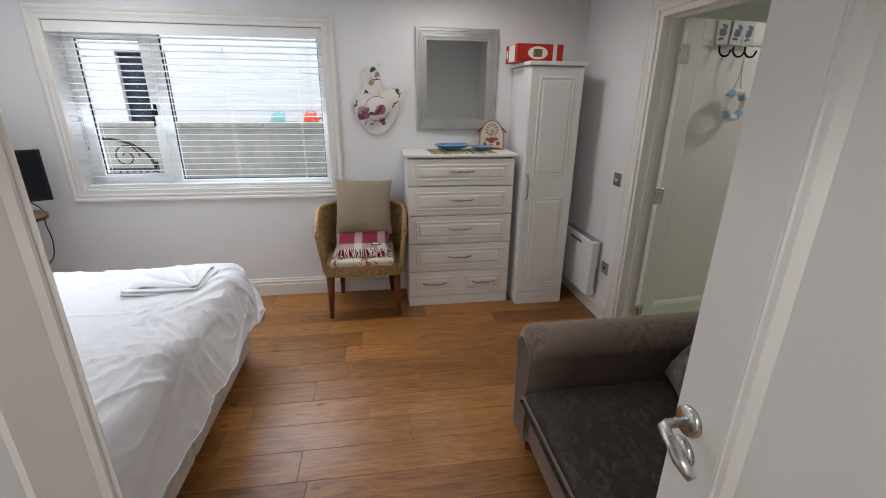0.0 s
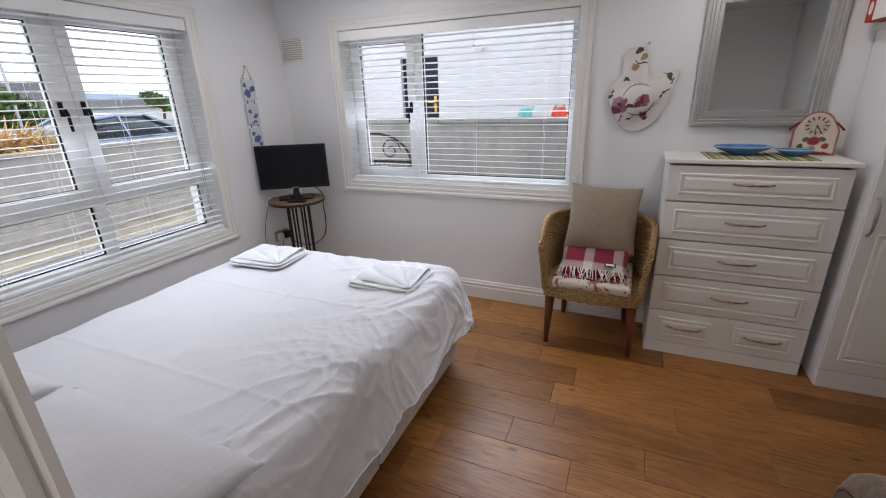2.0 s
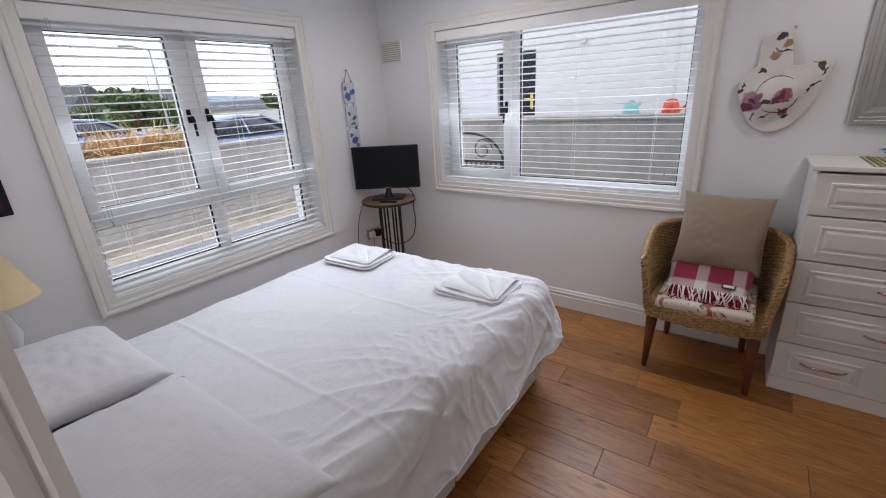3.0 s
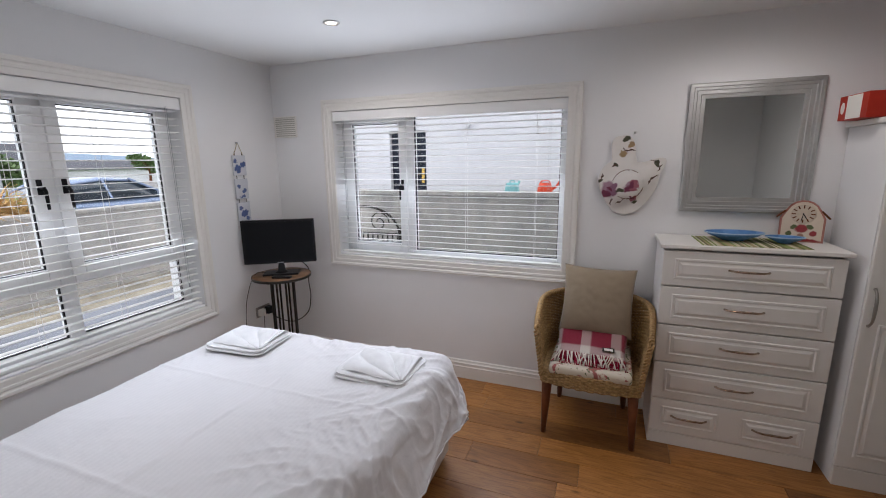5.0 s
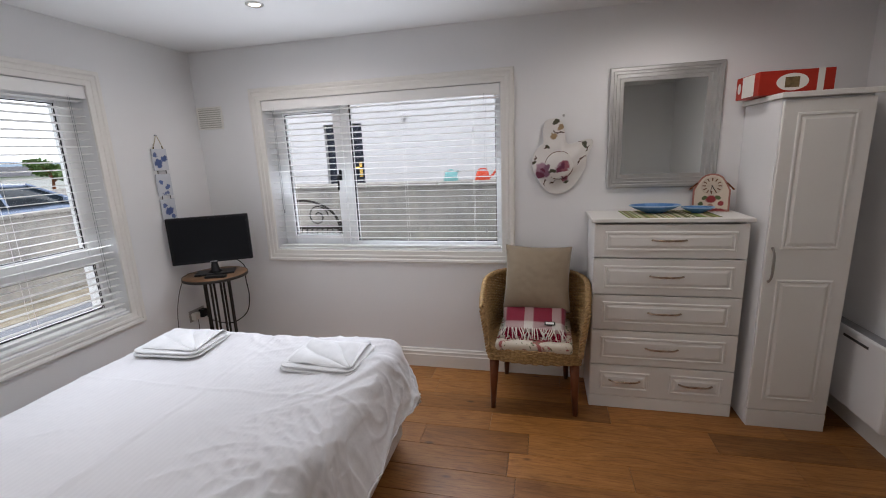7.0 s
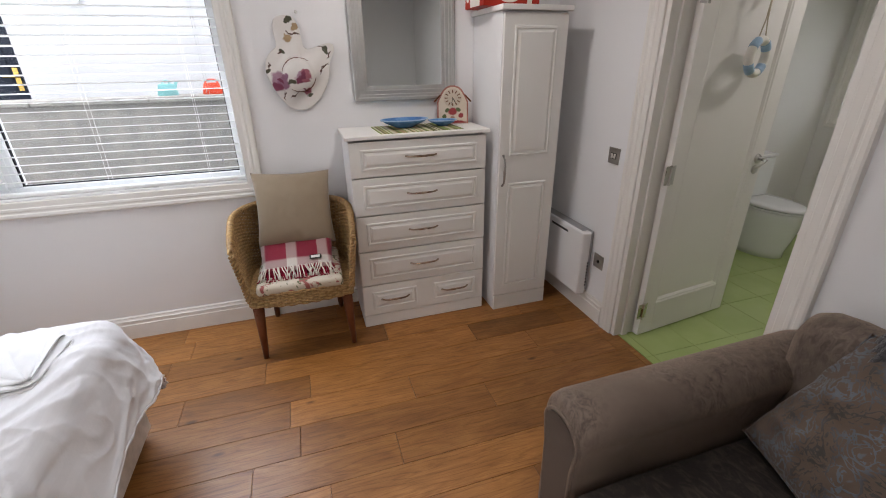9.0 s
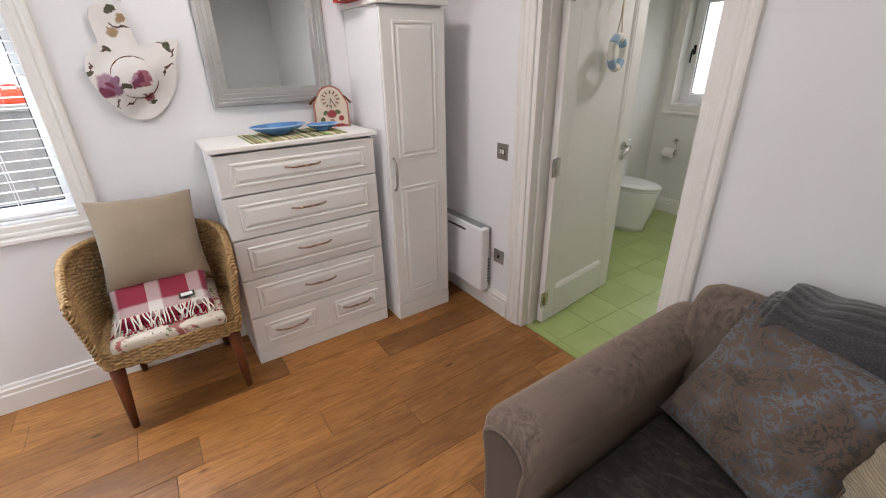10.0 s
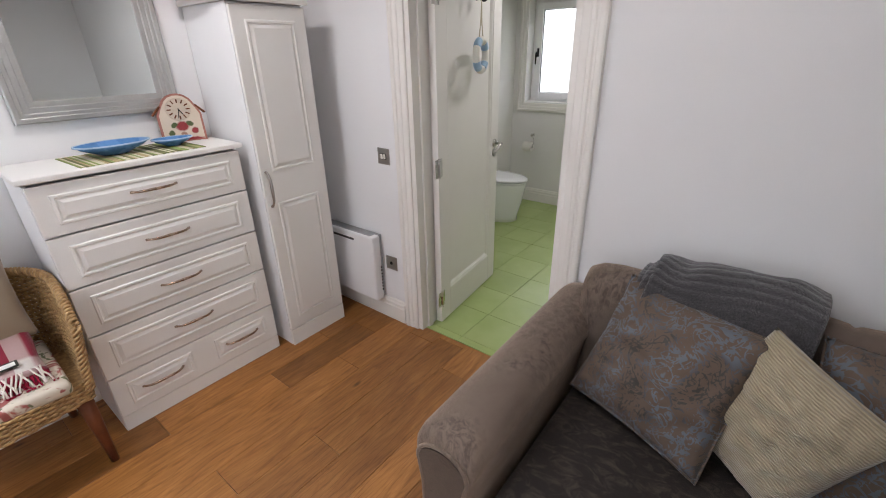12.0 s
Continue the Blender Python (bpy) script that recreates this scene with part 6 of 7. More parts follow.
    ys = [y0 + 0.16, y0 + 0.19, y0 + 0.25, 1.0, 1.2, 1.24, 1.255, 1.27, 1.31, 1.5, 1.90, 1.97, 2.01]
    sc = [0.90, 0.97, 1.0, 1.0, 1.0, 0.985, 0.955, 0.985, 1.0, 1.0, 1.0, 0.97, 0.90]
    rings = [[bm.verts.new((2.82 + (x - 2.82) * k, y, 0.5 + (z - 0.5) * k + 0.004 * noise.noise(Vector((x * 6, y * 5, z * 6))))) for x, z in prof] for y, k in zip(ys, sc)]
    for a, b in zip(rings, rings[1:]):
        for k in range(len(prof)):
            bm.faces.new((a[k], a[(k + 1) % len(prof)], b[(k + 1) % len(prof)], b[k]))
    bm.faces.new(rings[0])
    bm.faces.new(rings[-1][::-1])
    bmesh.ops.recalc_face_normals(bm, faces=bm.faces)
    part("backrest", bm, VELVET, s, "rolled velvet back", True)
    for x in (xf + 0.05, xb - 0.05):
        for y in (y0 + 0.09, y1 - 0.10):
            part("foot", lathe(bmesh.new(), [(0, 0), (0.018, 0), (0.028, 0.112), (0, 0.112)], 14, pose(x, y, 0)), LEG_WOOD, s, "dark turned wooden foot")


sofa()


def scatter(name, m, w, h, t, mt, seed, label, crease=0.016, pin=0.06, seam=True):
    c = thing(name, m, label, "cushion", "scatter cushions")
    part("cover", pillow_mesh(w, h, t, seed, 32, pin, crease), mt, c, smooth=True)
    if seam:
        part("seam", edge_loop_tube(w, h, 0.004, pin), mt, c)


def basis(centre, right, up):
    """A pose whose local x and y lie along right and up."""
    r = Vector(right).normalized()
    u = Vector(up)
    u = (u - r * u.dot(r)).normalized()
    n = r.cross(u)
    m = Matrix((r, u, n)).transposed().to_4x4()
    m.translation = centre
    return m


scatter("damask_cushion", basis((2.545, 1.68, 0.645), (-0.15, -0.40, -0.01), (0.20, -0.093, 0.34)), 0.46, 0.45, 0.17, DAMASK, 11, "brown and blue-grey damask cushion leaning on the sofa back")
scatter("ribbed_cushion", basis((2.495, 1.385, 0.635), (-0.08, -0.18, -0.08), (0.10, -0.08, 0.36)), 0.34, 0.39, 0.14, CORD, 12, "beige ribbed cushion lying between the damask cushions", 0.022, 0.04, False)
scatter("damask_cushion", basis((2.59, 1.09, 0.635), (-0.05, -1.0, 0.03), (0.15, 0.0, 0.33)), 0.47, 0.44, 0.16, DAMASK, 13, "brown and blue-grey damask cushion at the sofa's middle")


def throw():
    t = thing("throw_blanket", pose(0, 0, 0), "charcoal chenille throw folded over the sofa back", "throw")
    for layer in range(3):
        bm = bmesh.new()

        def fn(u, v, layer=layer):
            y = 1.815 - 0.012 * layer - 0.45 * u + 0.012 * math.sin(v * 5 + layer)
            s = v
            ang = math.radians(200 - 230 * s)
            r = 0.110 + 0.021 * layer
            x = 2.79 + r * math.cos(ang)
            z = 0.737 + r * math.sin(ang)
            if s < 0.25:
                k = (0.25 - s) / 0.25
                x -= 0.03 * k
                z -= (0.0 + 0.05 * u) * k
            dy = 0.0
            z += 0.018 * noise.noise(Vector((y * 9, v * 5, layer))) + 0.004 * math.sin(y * 34 + v * 4 + layer) + 0.012 * math.sin(math.pi * u)
            rib = 0.0035 * abs(math.sin((v + 0.02 * math.sin(y * 20)) * 60))
            x, z = x + rib * math.cos(ang), z + rib * math.sin(ang)
            x += 0.012 * noise.noise(Vector((y * 8, v * 5, layer + 4)))
            return (min(x, 2.93), y + dy, z)
        grid(bm, 40, 130, fn)
        bmesh.ops.recalc_face_normals(bm, faces=bm.faces)
        p = part("fold", bm, CHENILLE, t, smooth=True)
        so = p.modifiers.new("thickness", "SOLIDIFY")
        so.thickness, so.offset = 0.016, 0


throw()


# ---- ceiling lights ----
def downlight(x, y):
    d = thing("downlight", pose(x, y, ZC), "small recessed round ceiling light, switched on", "ceiling light", "ceiling downlights")
    part("bezel", lathe(bmesh.new(), [(0.030, 0.0), (0.046, -0.001), (0.046, -0.004), (0.040, -0.008), (0.031, -0.006)], 32), CHROME, d, "satin chrome ring", True)
    part("bulb", lathe(bmesh.new(), [(0, -0.003), (0.030, -0.003), (0.030, -0.001), (0, -0.001)], 24), BULB, d, "glowing warm lamp lens")


# includes a fitting for the unseen, added fourth lamp
for sx, sy in SPOTS:
    downlight(sx, sy)
downlight(4.2, 2.6)
# fitting for the added hall lamp, out of view
downlight(1.45, -0.45)


# ---- on the bathroom door ----
DOOR_M = pose(3.07, 2.972, 0.008, 0, 0, 6.4)


def hook_rack():
    r = thing("hook_rack", DOOR_M @ pose(0.33, -0.001, 1.80), "over-door hook rack with three pale illustrated cards", "hook rack")
    part("rail", blk(-0.15, 0.15, -0.004, 0.0, 0.05, 0.056), PALE_GREY, r)
    for i, x in enumerate((-0.10, 0.0, 0.085)):
        mt = spotted("plant_print", (0.62, 0.62, 0.56), [(0.0, 0.0, 0.025, 1.3, 20 * i, (0.12, 0.16, 0.22)), (0.01, 0.03, 0.015, 1.5, -30, (0.16, 0.2, 0.26)), (-0.01, -0.035, 0.008, 3, 0, (0.15, 0.14, 0.12))], 0.5, 0.3, "XZ", 0.01, 60)
        c = part("card", blk(-0.042, 0.042, -0.006, -0.001, -0.062, 0.062, 0.001, 1), mt, r)
        c.matrix_local = pose(x, -0.004 - 0.004 * (i == 1), 0.12, 0, (-3, 5, -6)[i], 0)
        pts = [(x, -0.006, 0.05), (x, -0.010, 0.02), (x + 0.006, -0.030, -0.004), (x + 0.030, -0.042, -0.002), (x + 0.046, -0.045, 0.028)]
        part("hook", tube(bmesh.new(), smooth_line(pts), 0.0055, 8), BLACK, r, "black wire coat hook", True)
    o = thing("lifebuoy_ornament", DOOR_M @ pose(0.375, -0.052, 1.53, 0, 0, 8), "small white and blue ring ornament hanging on rope", "ornament")
    pts = [(0.075 * math.cos(a), 0, 0.075 * math.sin(a)) for a in [k * math.tau / 36 for k in range(36)]]
    part("ring", tube(bmesh.new(), pts, 0.02, 12, True), PAPER, o, "white ring", True)
    for k in range(4):
        a0 = k * math.tau / 4 + 0.4
        arc = [(0.075 * math.cos(a0 + t * 0.09), 0, 0.075 * math.sin(a0 + t * 0.09)) for t in range(8)]
        part("blue_band", tube(bmesh.new(), arc, 0.0212, 12), BLUE_LIGHT, o, "blue band", True)
    part("cord", tube(bmesh.new(), [(0.03, 0, 0.09), (0.008, 0, 0.16), (0.0, 0, 0.26)], 0.003, 6), ROPE, o, "thin rope")
    part("cord", tube(bmesh.new(), [(-0.03, 0, 0.09), (-0.008, 0, 0.16), (0.0, 0, 0.26)], 0.003, 6), ROPE, o, "thin rope")


hook_rack()


# ---- bathroom ----
def toilet():
    t = thing("toilet", pose(4.93, YB1 - 0.001, 0), "white back-to-wall toilet with the lid closed", "toilet")

    def oval(z, w, y_front, k=1.0):
        pts = []
        for i in range(40):
            a = i * math.tau / 40
            x = w * math.sin(a)
            c = math.cos(a)
            y = y_front * 0.5 + y_front * 0.5 * c
            if c < -0.2:
                x = math.copysign(min(abs(w * 0.98), abs(w * math.sin(a)) ** 0.55 * w ** 0.45), x) if x else 0
            pts.append((x, min(0, y), z))
        return pts

    def loft(secs):
        bm = bmesh.new()
        rings = [[bm.verts.new(p) for p in s] for s in secs]
        for a, b in zip(rings, rings[1:]):
            for k in range(40):
                bm.faces.new((a[k], a[(k + 1) % 40], b[(k + 1) % 40], b[k]))
        bm.faces.new(rings[0][::-1])
        bm.faces.new(rings[-1])
        bmesh.ops.recalc_face_normals(bm, faces=bm.faces)
        return bm
    part("pan", loft([oval(0.0, 0.158, -0.47), oval(0.05, 0.158, -0.47), oval(0.20, 0.170, -0.515), oval(0.34, 0.176, -0.545), oval(0.385, 0.180, -0.555), oval(0.395, 0.178, -0.552)]), PORCELAIN, t, smooth=True)
    part("seat", loft([oval(0.397, 0.180, -0.56), oval(0.400, 0.183, -0.565), oval(0.410, 0.183, -0.565), oval(0.412, 0.180, -0.562)]), PORCELAIN, t)
    part("lid", loft([oval(0.4165, 0.178, -0.558), oval(0.420, 0.184, -0.567), oval(0.434, 0.182, -0.562), oval(0.442, 0.160, -0.53), oval(0.445, 0.10, -0.45)]), PORCELAIN, t, smooth=True)
    part("cistern", blk(-0.19, 0.091, -0.155, 0.0, 0.45, 0.78, 0.02, 3), PORCELAIN, t)
    part("cistern_lid", blk(-0.196, 0.097, -0.162, 0.0, 0.782, 0.805, 0.008, 2), PORCELAIN, t)
    r = thing("toilet_roll_holder", pose(XB1 - 0.001, 3.70, 0.70), "chrome toilet roll holder with a paper roll", "toilet roll holder")
    part("wall_plate", lathe(bmesh.new(), [(0, 0), (0.022, 0), (0.022, 0.008), (0, 0.010)], 20, pose(0, 0, 0.03, 0, -90)), CHROME, r)
    part("bar", tube(bmesh.new(), smooth_line([(-0.008, 0, 0.03), (-0.05, 0.0, 0.03), (-0.06, -0.03, 0.02), (-0.06, -0.045, -0.03), (-0.06, -0.03, -0.062), (-0.06, 0.06, -0.065)]), 0.005, 8), CHROME, r, smooth=True)
    part("paper_roll", lathe(bmesh.new(), [(0.018, -0.05), (0.048, -0.05), (0.050, -0.045), (0.050, 0.045), (0.048, 0.05), (0.018, 0.05)], 28, pose(-0.06, 0.02, -0.085, 90)), PAPER, r, "white paper roll", True)


toilet()


# ---- outside: ground, yard, neighbours ----
GZ = -0.28
structure("ground", blk(-400, 400, -400, 400, GZ - 1.0, GZ - 0.02), GRASS, "grassy ground reaching to the horizon", "ground")
structure("pavement", blk(-5.2, XW - 0.3, -14, 16, GZ - 0.2, GZ), TARMAC, "dark tarmac driveway beside the house", "driveway")
structure("pavement", blk(XW - 0.3, 14, YN + 0.3, 5.95, GZ - 0.2, GZ), TARMAC, "narrow tarmac path behind the house", "path")
structure("road", blk(-22, -6.35, -30, 40, GZ - 0.2, GZ + 0.20), TARMAC, "grey tarmac road beyond the low wall", "road")
structure("gravel", blk(-6.1, -5.2, -14, 16, GZ - 0.2, GZ + 0.008), GRAVEL, "pale gravel strip along the low wall", "gravel")

# the house's own eaves, unseen: a slab added to block sky light outside
structure("roof", blk(XW - 0.75, XB1 + 0.75, -4.0, YN + 0.75, 2.75, 2.95), SLATE, "unseen roof slab, added to cut sky light in the yard", "roof")


def boundary_wall(name, x0, x1, y0, y1, top, label, along):
    w = thing(name, pose(0, 0, 0), label, "garden wall")
    part("wall_face", blk(x0, x1, y0, y1, GZ - 0.1, top - 0.055), CONCRETE, w)
    a, b = (x0 - 0.03, x1 + 0.03), (y0 - 0.03, y1 + 0.03)
    n = 14
    for k in range(n):
        if along == "y":
            s0, s1 = y0 + (y1 - y0) * k / n, y0 + (y1 - y0) * (k + 1) / n - 0.006
            part("coping", blk(a[0], a[1], s0, s1, top - 0.055, top + random.uniform(-0.003, 0.003), 0.008, 1), CONCRETE, w)
        else:
            s0, s1 = x0 + (x1 - x0) * k / n, x0 + (x1 - x0) * (k + 1) / n - 0.006
            part("coping", blk(s0, s1, b[0], b[1], top - 0.055, top + random.uniform(-0.003, 0.003), 0.008, 1), CONCRETE, w)
    return w


boundary_wall("boundary_wall", -4.4, 8, 6.0, 6.2, 1.27, "weathered grey concrete boundary wall with coping", "x")
boundary_wall("front_wall", -6.32, -6.12, -10, 12, 0.985, "stained pale concrete front garden wall", "y")


def neighbour():
    h = thing("neighbour_house", pose(0, 0, 0), "white rendered neighbouring house with a dark door", "house")
    part("wall", wall_y(-4.3, 9, 7.6, 7.9, GZ, 5.2, (-2.21, -1.56, GZ, 2.12)), RENDER_WALL, h, "white render wall")
    d = part("door", blk(-2.20, -1.57, 7.66, 7.71, GZ, 2.11, 0.004, 1), NAVY_DOOR, h, "dark blue panelled door")
    part("handle", tube(bmesh.new(), [(-1.64, 7.655, 1.43), (-1.64, 7.61, 1.43), (-1.75, 7.61, 1.43)], 0.014, 8), BRASS, d, "brass lever handle")
    part("handle_plate", blk(-1.665, -1.615, 7.65, 7.658, 1.28, 1.52), BRASS, d)
    for z0, z1 in ((0.1, 0.9), (1.0, 1.95)):
        for x0, x1 in ((-2.14, -1.92), (-1.86, -1.69)):
            part("door_panel", blk(x0, x1, 7.648, 7.662, z0, z1, 0.006, 1), NAVY_DOOR, d)
    part("roof", blk(-4.6, 9.4, 7.3, 12, 5.2, 5.4), SLATE, h)
    v = part("vent_pipe", lathe(bmesh.new(), [(0, 0), (0.05, 0), (0.05, 0.05), (0, 0.055)], 16, pose(-0.85, 7.6, 2.18, 90)), RENDER_WALL, h)
    l = thing("washing_line_post", pose(1.45, 7.0, GZ), "thin metal bracket post by the neighbour's wall", "post")
    part("post", tube(bmesh.new(), [(0, 0, 0), (0, 0, 2.45)], 0.02, 8), PALE_GREY, l)
    part("arm", tube(bmesh.new(), [(0, 0, 2.35), (-0.4, 0, 2.40)], 0.015, 8), PALE_GREY, l)


neighbour()


def watering_can(m, mt, label):
    w = thing("watering_can", m @ Matrix.Diagonal((0.8, 0.8, 0.8, 1)), label, "watering can")
    part("body", lathe(bmesh.new(), [(0, 0), (0.105, 0), (0.11, 0.01), (0.085, 0.115), (0.075, 0.125), (0, 0.125)], 24), mt, w, smooth=True)
    part("handle", tube(bmesh.new(), smooth_line([(0.07, 0, 0.11), (0.05, 0, 0.155), (-0.04, 0, 0.155), (-0.075, 0, 0.10)]), 0.010, 8), mt, w, smooth=True)
    part("spout", tube(bmesh.new(), smooth_line([(0.09, 0, 0.03), (0.15, 0, 0.07), (0.20, 0, 0.14)]), [0.018] * 6 + [0.016] * 6 + [0.02], 8), mt, w, smooth=True)


watering_can(pose(0.55, 6.1, 1.27, 0, 0, 10), RED_PLASTIC, "bright orange-red plastic watering can on the wall")
watering_can(pose(0.17, 6.1, 1.27, 0, 0, 70), TEAL_PLASTIC, "pale teal plastic watering can on the wall")


def garden_gate():
    g = thing("iron_gate", pose(-1.69, 4.95, GZ), "dark wrought-iron garden gate with an arched scroll top", "gate")
    z0, zt = 0.10, 1.18
    part("rail", tube(bmesh.new(), [(-0.6, 0, z0), (0.95, 0, z0)], 0.012, 8), DARK_IRON, g)
    part("rail", tube(bmesh.new(), [(-0.6, 0, zt), (0.95, 0, zt)], 0.012, 8), DARK_IRON, g)
    k = 0
    x = -0.58
    while x < 0.95:
        part("bar", tube(bmesh.new(), [(x, 0, 0.03), (x, 0, zt)], 0.008, 6), DARK_IRON, g)
        x += 0.058
    for cx, w, h in ((-0.2, 0.36, 0.18), (0.55, 0.40, 0.28)):
        arc = [(cx - w * math.cos(a), 0, zt + h * math.sin(a)) for a in [math.pi * k / 24 for k in range(25)]]
        part("arch", tube(bmesh.new(), arc, 0.012, 8), DARK_IRON, g)
        for s in (-1, 1):
            sp = []
            for i in range(28):
                a = i * 0.34
                r = h * 0.42 * (1 - i / 34)
                sp.append((cx + s * (w * 0.42 + r * math.cos(a)), 0, zt + h * 0.42 + r * math.sin(a)))
            part("scroll", tube(bmesh.new(), sp, 0.006, 6), DARK_IRON, g)
    for x in (-0.6, 0.96):
        part("post", tube(bmesh.new(), [(x, 0, 0), (x, 0, 1.25)], 0.02, 8), DARK_IRON, g)


garden_gate()


def car(m, paint, label):
    """A saloon: lofted body, glass house, wheels, lamps, mirror. Local x runs to the nose."""
    c = thing("parked_car", m, label, "car")
    st = [(-2.25, 0.45, 0.85, 0.70), (-2.15, 0.30, 0.98, 0.80), (-1.5, 0.24, 1.02, 0.88), (-0.6, 0.22, 0.98, 0.90), (0.5, 0.22, 0.96, 0.90), (1.2, 0.24, 0.90, 0.88), (1.9, 0.28, 0.80, 0.82), (2.2, 0.35, 0.66, 0.70), (2.27, 0.42, 0.55, 0.60)]
    bm = bmesh.new()
    rings = []
    for x, a, b, w in st:
        rings.append([bm.verts.new((x, y * w, z)) for y, z in ((-0.94, a), (-1.0, a + (b - a) * 0.35), (-1.0, a + (b - a) * 0.7), (-0.92, b - 0.02), (-0.6, b + 0.01), (0.6, b + 0.01), (0.92, b - 0.02), (1.0, a + (b - a) * 0.7), (1.0, a + (b - a) * 0.35), (0.94, a))])
    for p, q in zip(rings, rings[1:]):
        for k in range(10):
            bm.faces.new((p[k], p[(k + 1) % 10], q[(k + 1) % 10], q[k]))
    bm.faces.new(rings[0])
    bm.faces.new(rings[-1][::-1])
    bmesh.ops.recalc_face_normals(bm, faces=bm.faces)
    body = part("body", bm, paint, c, smooth=True)
    roof = [(-1.75, 0.99, 0.80), (-1.05, 1.36, 0.66), (-0.4, 1.44, 0.64), (0.15, 1.40, 0.65), (1.05, 0.95, 0.80)]
    for name, mt, k0, k1 in (("window_glass", CAR_GLASS, 0.0, 1.0), ("roof", paint, 0.86, 1.02)):
        bm = bmesh.new()
        rings = []
        for x, z, w in roof:
            zb = 0.95
            lo, hi = zb + (z - zb) * k0, zb + (z - zb) * k1 + (0.004 if k0 else 0)
            wl = 0.86 + (w - 0.86) * k0 if z > 1.0 else w
            rings.append([bm.verts.new(p) for p in ((x, -wl, lo), (x, -w, hi - 0.03 * (z > 1)), (x, -w * 0.8, hi), (x, w * 0.8, hi), (x, w, hi - 0.03 * (z > 1)), (x, wl, lo))])
        rr = rings if not k0 else rings[1:4]
        for p, q in zip(rr, rr[1:]):
            for k in range(6):
                bm.faces.new((p[k], p[(k + 1) % 6], q[(k + 1) % 6], q[k]))
        bm.faces.new(rr[0])
        bm.faces.new(rr[-1][::-1])
        bmesh.ops.recalc_face_normals(bm, faces=bm.faces)
        part(name, bm, mt, c, "dark tinted glass" if not k0 else "", True)
    for s in (-1, 1):
        part("pillar", tube(bmesh.new(), [(1.02, s * 0.80, 0.96), (0.15, s * 0.66, 1.40)], 0.03, 6), paint, c)
        part("pillar", tube(bmesh.new(), [(-0.35, s * 0.86, 0.97), (-0.4, s * 0.655, 1.42)], 0.025, 6), paint, c)
        part("pillar", tube(bmesh.new(), [(-1.72, s * 0.80, 0.99), (-1.05, s * 0.67, 1.36)], 0.04, 6), paint, c)
        part("wing_mirror", blk(0.62, 0.74, s * 0.97 - 0.07, s * 0.97 + 0.07, 0.98, 1.10, 0.03, 2), paint, c)
        part("headlight", blk(1.95, 2.16, s * 0.64 - 0.13, s * 0.64 + 0.13, 0.60, 0.72, 0.03, 2), PALE_GREY, c)
        part("tail_light", blk(-2.22, -2.05, s * 0.62 - 0.14, s * 0.62 + 0.14, 0.74, 0.88, 0.03, 2), RED_PLASTIC, c)
        for x in (-1.38, 1.40):
            wh = part("wheel", lathe(bmesh.new(), [(0.19, -0.10), (0.30, -0.11), (0.325, -0.08), (0.325, 0.08), (0.30, 0.11), (0.19, 0.10)], 28, pose(x, s * 0.80, 0.325, 90)), RUBBER, c)
            part("rim", lathe(bmesh.new(), [(0, -0.09), (0.06, -0.095), (0.19, -0.075), (0.19, 0.075), (0.06, 0.095), (0, 0.09)], 20, pose(x, s * 0.80, 0.325, 90)), PALE_GREY, wh)


car(pose(-9.9, 7.75, GZ + 0.21, 0, 0, 88), CAR_PAINT, "blue-grey saloon car parked beyond the front wall")
car(pose(-16.2, 6.3, GZ + 0.30, 0, 0, 75), CAR_PALE, "silver-blue car parked farther along the road")


def strap_plant(m, n, ln, mt, label, seed, spread=1.0):
    rnd = random.Random(seed)
    p = thing("flax_plant", m, label, "plant", "flax plants")
    bm = bmesh.new()
    for _ in range(n):
        a, t = rnd.uniform(0, math.tau), rnd.uniform(0.25, 1.0) * spread
        l, w = ln * rnd.uniform(0.6, 1.1), rnd.uniform(0.014, 0.028)
        d, sd = Vector((math.cos(a), math.sin(a), 0)), Vector((-math.sin(a), math.cos(a), 0))
        o = d * rnd.uniform(0, 0.22)
        prev = None
        for k in range(7):
            s = k / 6
            c = o + d * (l * t * (s ** 1.3) * 0.8) + Vector((0, 0, l * (s * 0.95 - 0.75 * t * s ** 2.6)))
            ww = w * (1 - s ** 3)
            cur = (bm.verts.new(c - sd * ww), bm.verts.new(c + Vector((0, 0, -0.006))), bm.verts.new(c + sd * ww))
            if prev:
                bm.faces.new((prev[0], prev[1], cur[1], cur[0]))
                bm.faces.new((prev[1], prev[2], cur[2], cur[1]))
            prev = cur
    part("leaves", bm, mt, p)


for i, (x, y, mt, ln) in enumerate(((-6.9, 3.25, FLAX, 1.0), (-6.8, 3.8, FLAX, 1.1), (-7.0, 4.3, FLAX, 1.15), (-7.3, 4.75, FLAX_GREEN, 0.95), (-6.9, 2.7, FLAX, 0.85), (-6.75, 4.6, FLAX, 0.8), (-6.8, 2.1, FLAX, 0.55))):
    strap_plant(pose(x, y, 0.62), 190, ln, mt, "clump of dried orange-brown flax leaves" if mt is FLAX else "yellow-green flax clump behind the wall", 20 + i)
structure("planting_bed", blk(-7.6, -6.33, -9, 5.1, GZ - 0.1, 0.64), plain("dark_garden_soil", (0.07, 0.05, 0.035), 0.95, vary=0.4, broad=5, fine=40, bump=0.5), "raised soil bed behind the front wall", "soil")


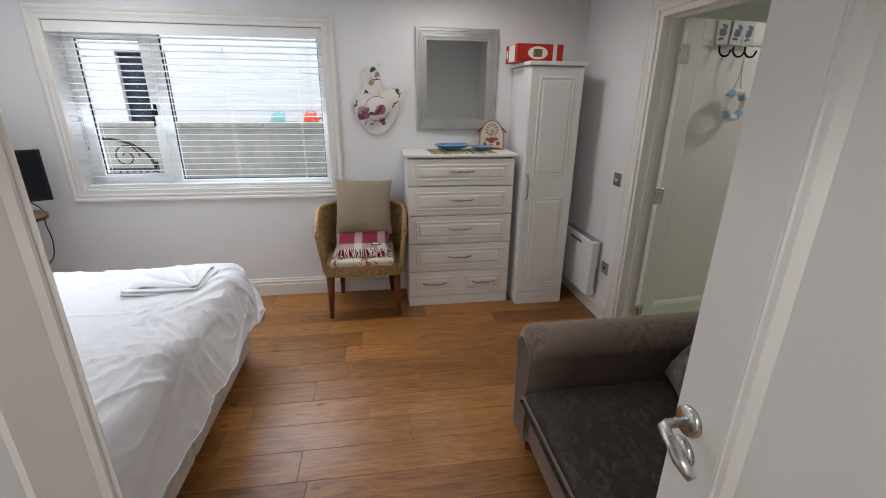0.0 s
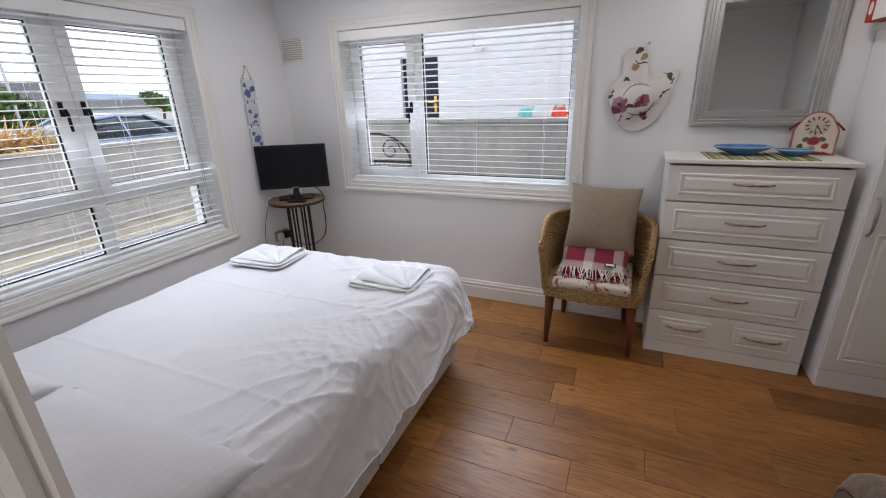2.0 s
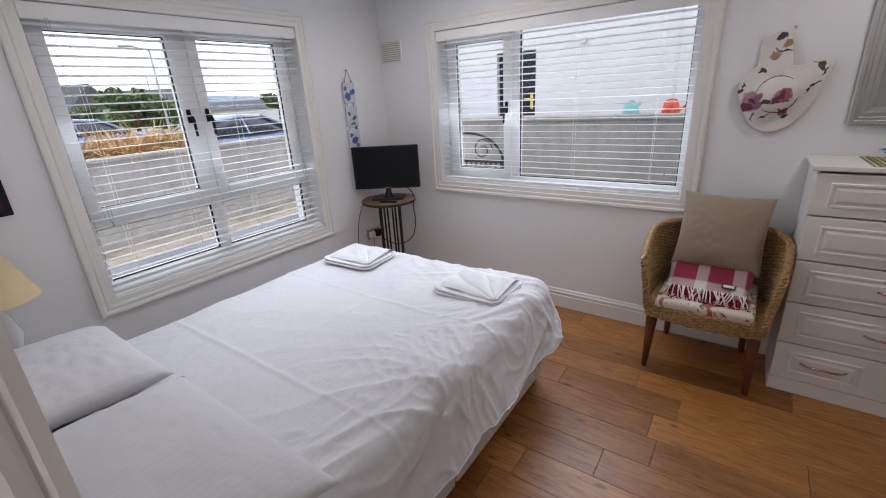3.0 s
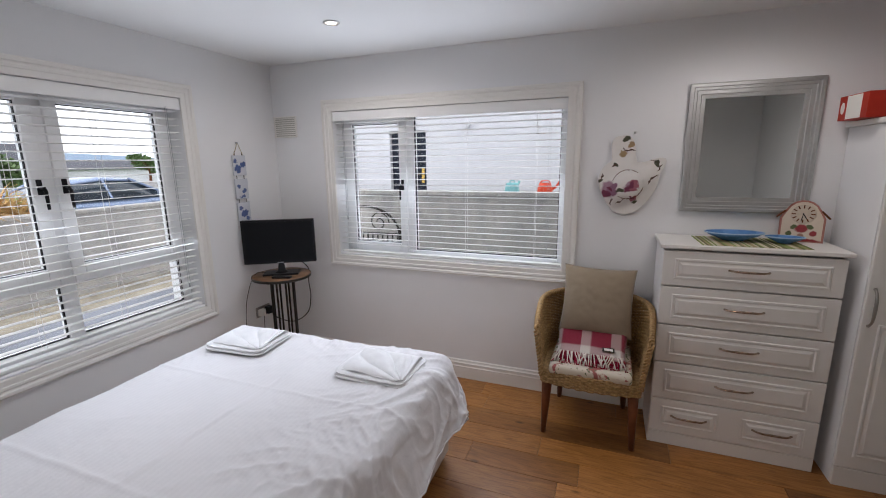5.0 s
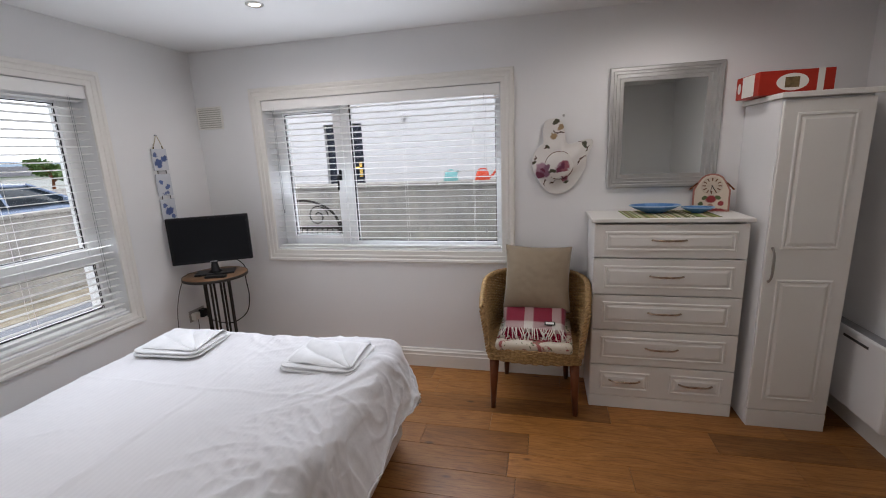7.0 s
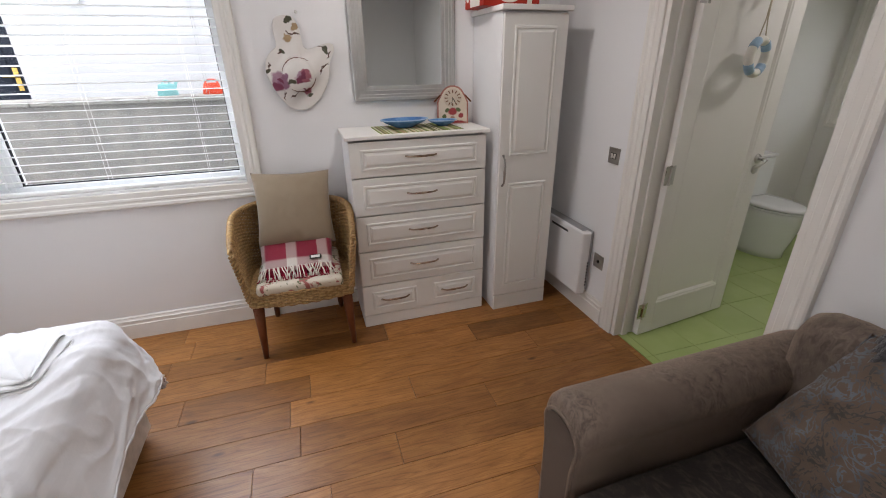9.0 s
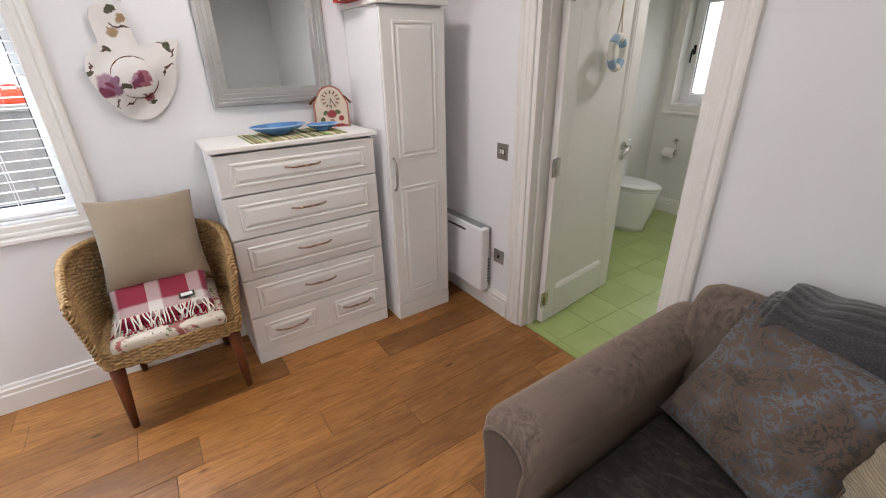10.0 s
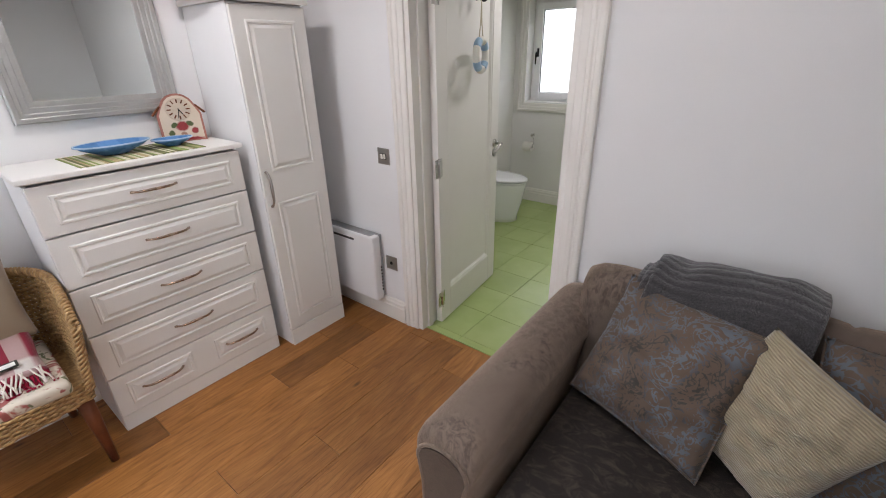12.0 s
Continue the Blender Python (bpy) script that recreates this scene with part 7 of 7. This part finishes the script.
def leaf_mass(bm, centre, size, n, rnd, leaf=0.09):
    for _ in range(n):
        while True:
            p = Vector((rnd.uniform(-1, 1), rnd.uniform(-1, 1), rnd.uniform(-1, 1)))
            if 0.25 < p.length < 1:
                break
        p *= 0.75 + 0.35 * noise.noise(p * 2.3 + Vector(centre))
        c = Vector(centre) + Vector((p.x * size[0], p.y * size[1], p.z * size[2]))
        a = Vector((rnd.uniform(-1, 1), rnd.uniform(-1, 1), rnd.uniform(-1, 1))).normalized()
        b = a.orthogonal().normalized()
        s = leaf * rnd.uniform(0.6, 1.5)
        bm.faces.new([bm.verts.new(c + v) for v in (a * s, b * s * 0.5, -a * s, -b * s * 0.5)])


def tree(x, y, h, r, seed, label):
    rnd = random.Random(seed)
    t = thing("tree", pose(x, y, GZ), label, "tree", "far trees")
    bm = bmesh.new()
    tube(bm, smooth_line([(0, 0, 0), (0.05, 0.03, h * 0.3), (0.0, 0.1, h * 0.7)]), [0.16 - 0.009 * k for k in range(13)], 8)
    for k in range(6):
        a = k * 1.05
        tube(bm, [(0, 0.05, h * (0.3 + 0.05 * k)), (math.cos(a) * r * 0.6, math.sin(a) * r * 0.6, h * (0.5 + 0.06 * k))], [0.06, 0.02], 6)
    part("trunk", bm, LEG_WOOD, t)
    bm = bmesh.new()
    for k in range(9):
        a = rnd.uniform(0, math.tau)
        q = rnd.uniform(0.1, 0.75) * r
        leaf_mass(bm, (math.cos(a) * q, math.sin(a) * q, h * rnd.uniform(0.45, 0.9)), (r * 0.5, r * 0.5, h * 0.18), 420, rnd, 0.14)
    part("crown", bm, LEAF, t)


for i, (x, y, h, r) in enumerate(((-25, 10.9, 3.1, 1.6), (-25.5, 12.6, 2.2, 1.6), (-27, 9.4, 2.2, 1.5), (-40, 30, 2.9, 2.0), (-24.5, 13.6, 1.9, 1.4))):
    tree(x, y, h, r, 40 + i, "bushy green tree beyond the road")


def far_house(m, w, d, h, rh, label):
    s = thing("far_house", m, label, "house", "far houses")
    part("wall", blk(-w, w, -d, d, 0, h), RENDER_WALL, s)
    bm = bmesh.new()
    vs = [bm.verts.new(p) for p in ((-w - 0.2, -d - 0.3, h), (w + 0.2, -d - 0.3, h), (w + 0.2, d + 0.3, h), (-w - 0.2, d + 0.3, h), (-w - 0.2, 0, h + rh), (w + 0.2, 0, h + rh))]
    for f in ((0, 1, 5, 4), (2, 3, 4, 5), (0, 4, 3), (1, 2, 5), (3, 2, 1, 0)):
        bm.faces.new([vs[k] for k in f])
    bmesh.ops.recalc_face_normals(bm, faces=bm.faces)
    part("roof", bm, SLATE, s)
    for k in (-0.55, 0.45):
        wn_ = part("window", blk(w, w + 0.04, d * k - 0.5, d * k + 0.5, 0.9, 2.0), UPVC, s)
        part("pane", blk(w + 0.03, w + 0.05, d * k - 0.42, d * k + 0.42, 0.98, 1.92), CAR_GLASS, wn_)


far_house(pose(-47, 19.5, GZ, 0, 0, 62), 5, 4, 1.9, 1.9, "white bungalow with a dark slate roof across the road")
far_house(pose(-44, 13.2, GZ, 0, 0, 20), 3.2, 1.7, 2.2, 1.9, "white gabled bungalow with a grey roof")
far_house(pose(-52, 37, GZ, 0, 0, 50), 8, 5, 1.5, 1.0, "long low bungalow with a dark roof")
structure("far_wall", blk(-17.2, -17.0, -30, 60, GZ, 0.9), CONCRETE, "long low grey wall across the road", "garden wall")


def street_lamp(x, y, h):
    s = thing("street_lamp", pose(x, y, GZ), "tall grey street lamp with a short arm", "street lamp", "street lamps")
    part("pole", tube(bmesh.new(), [(0, 0, 0), (0, 0, h)], [0.08, 0.05], 10), PALE_GREY, s)
    part("arm", tube(bmesh.new(), [(0, 0, h - 0.02), (0.2, -0.9, h + 0.08)], 0.035, 8), PALE_GREY, s)
    part("lamp_head", blk(-0.12, 0.12, -0.32, 0.32, -0.05, 0.05, 0.03, 2, pose(0.24, -1.1, h + 0.08)), PALE_GREY, s)


street_lamp(-24, 12.0, 4.75)
street_lamp(-48, 21.5, 5.0)
hill = bmesh.new()
grid(hill, 40, 4, lambda u, v: (-300 - 40 * v, -250 + 700 * u, GZ + v * (9 + 5 * noise.noise(Vector((u * 6, 0, 3))))))
structure("backdrop", hill, plain("hazy_blue_hills", (0.20, 0.26, 0.33), 1.0, vary=0.1, broad=0.02, fine=0.2, bump=0), "hazy blue hills on the horizon", "hills")

lay_boards()
lay_tiles()
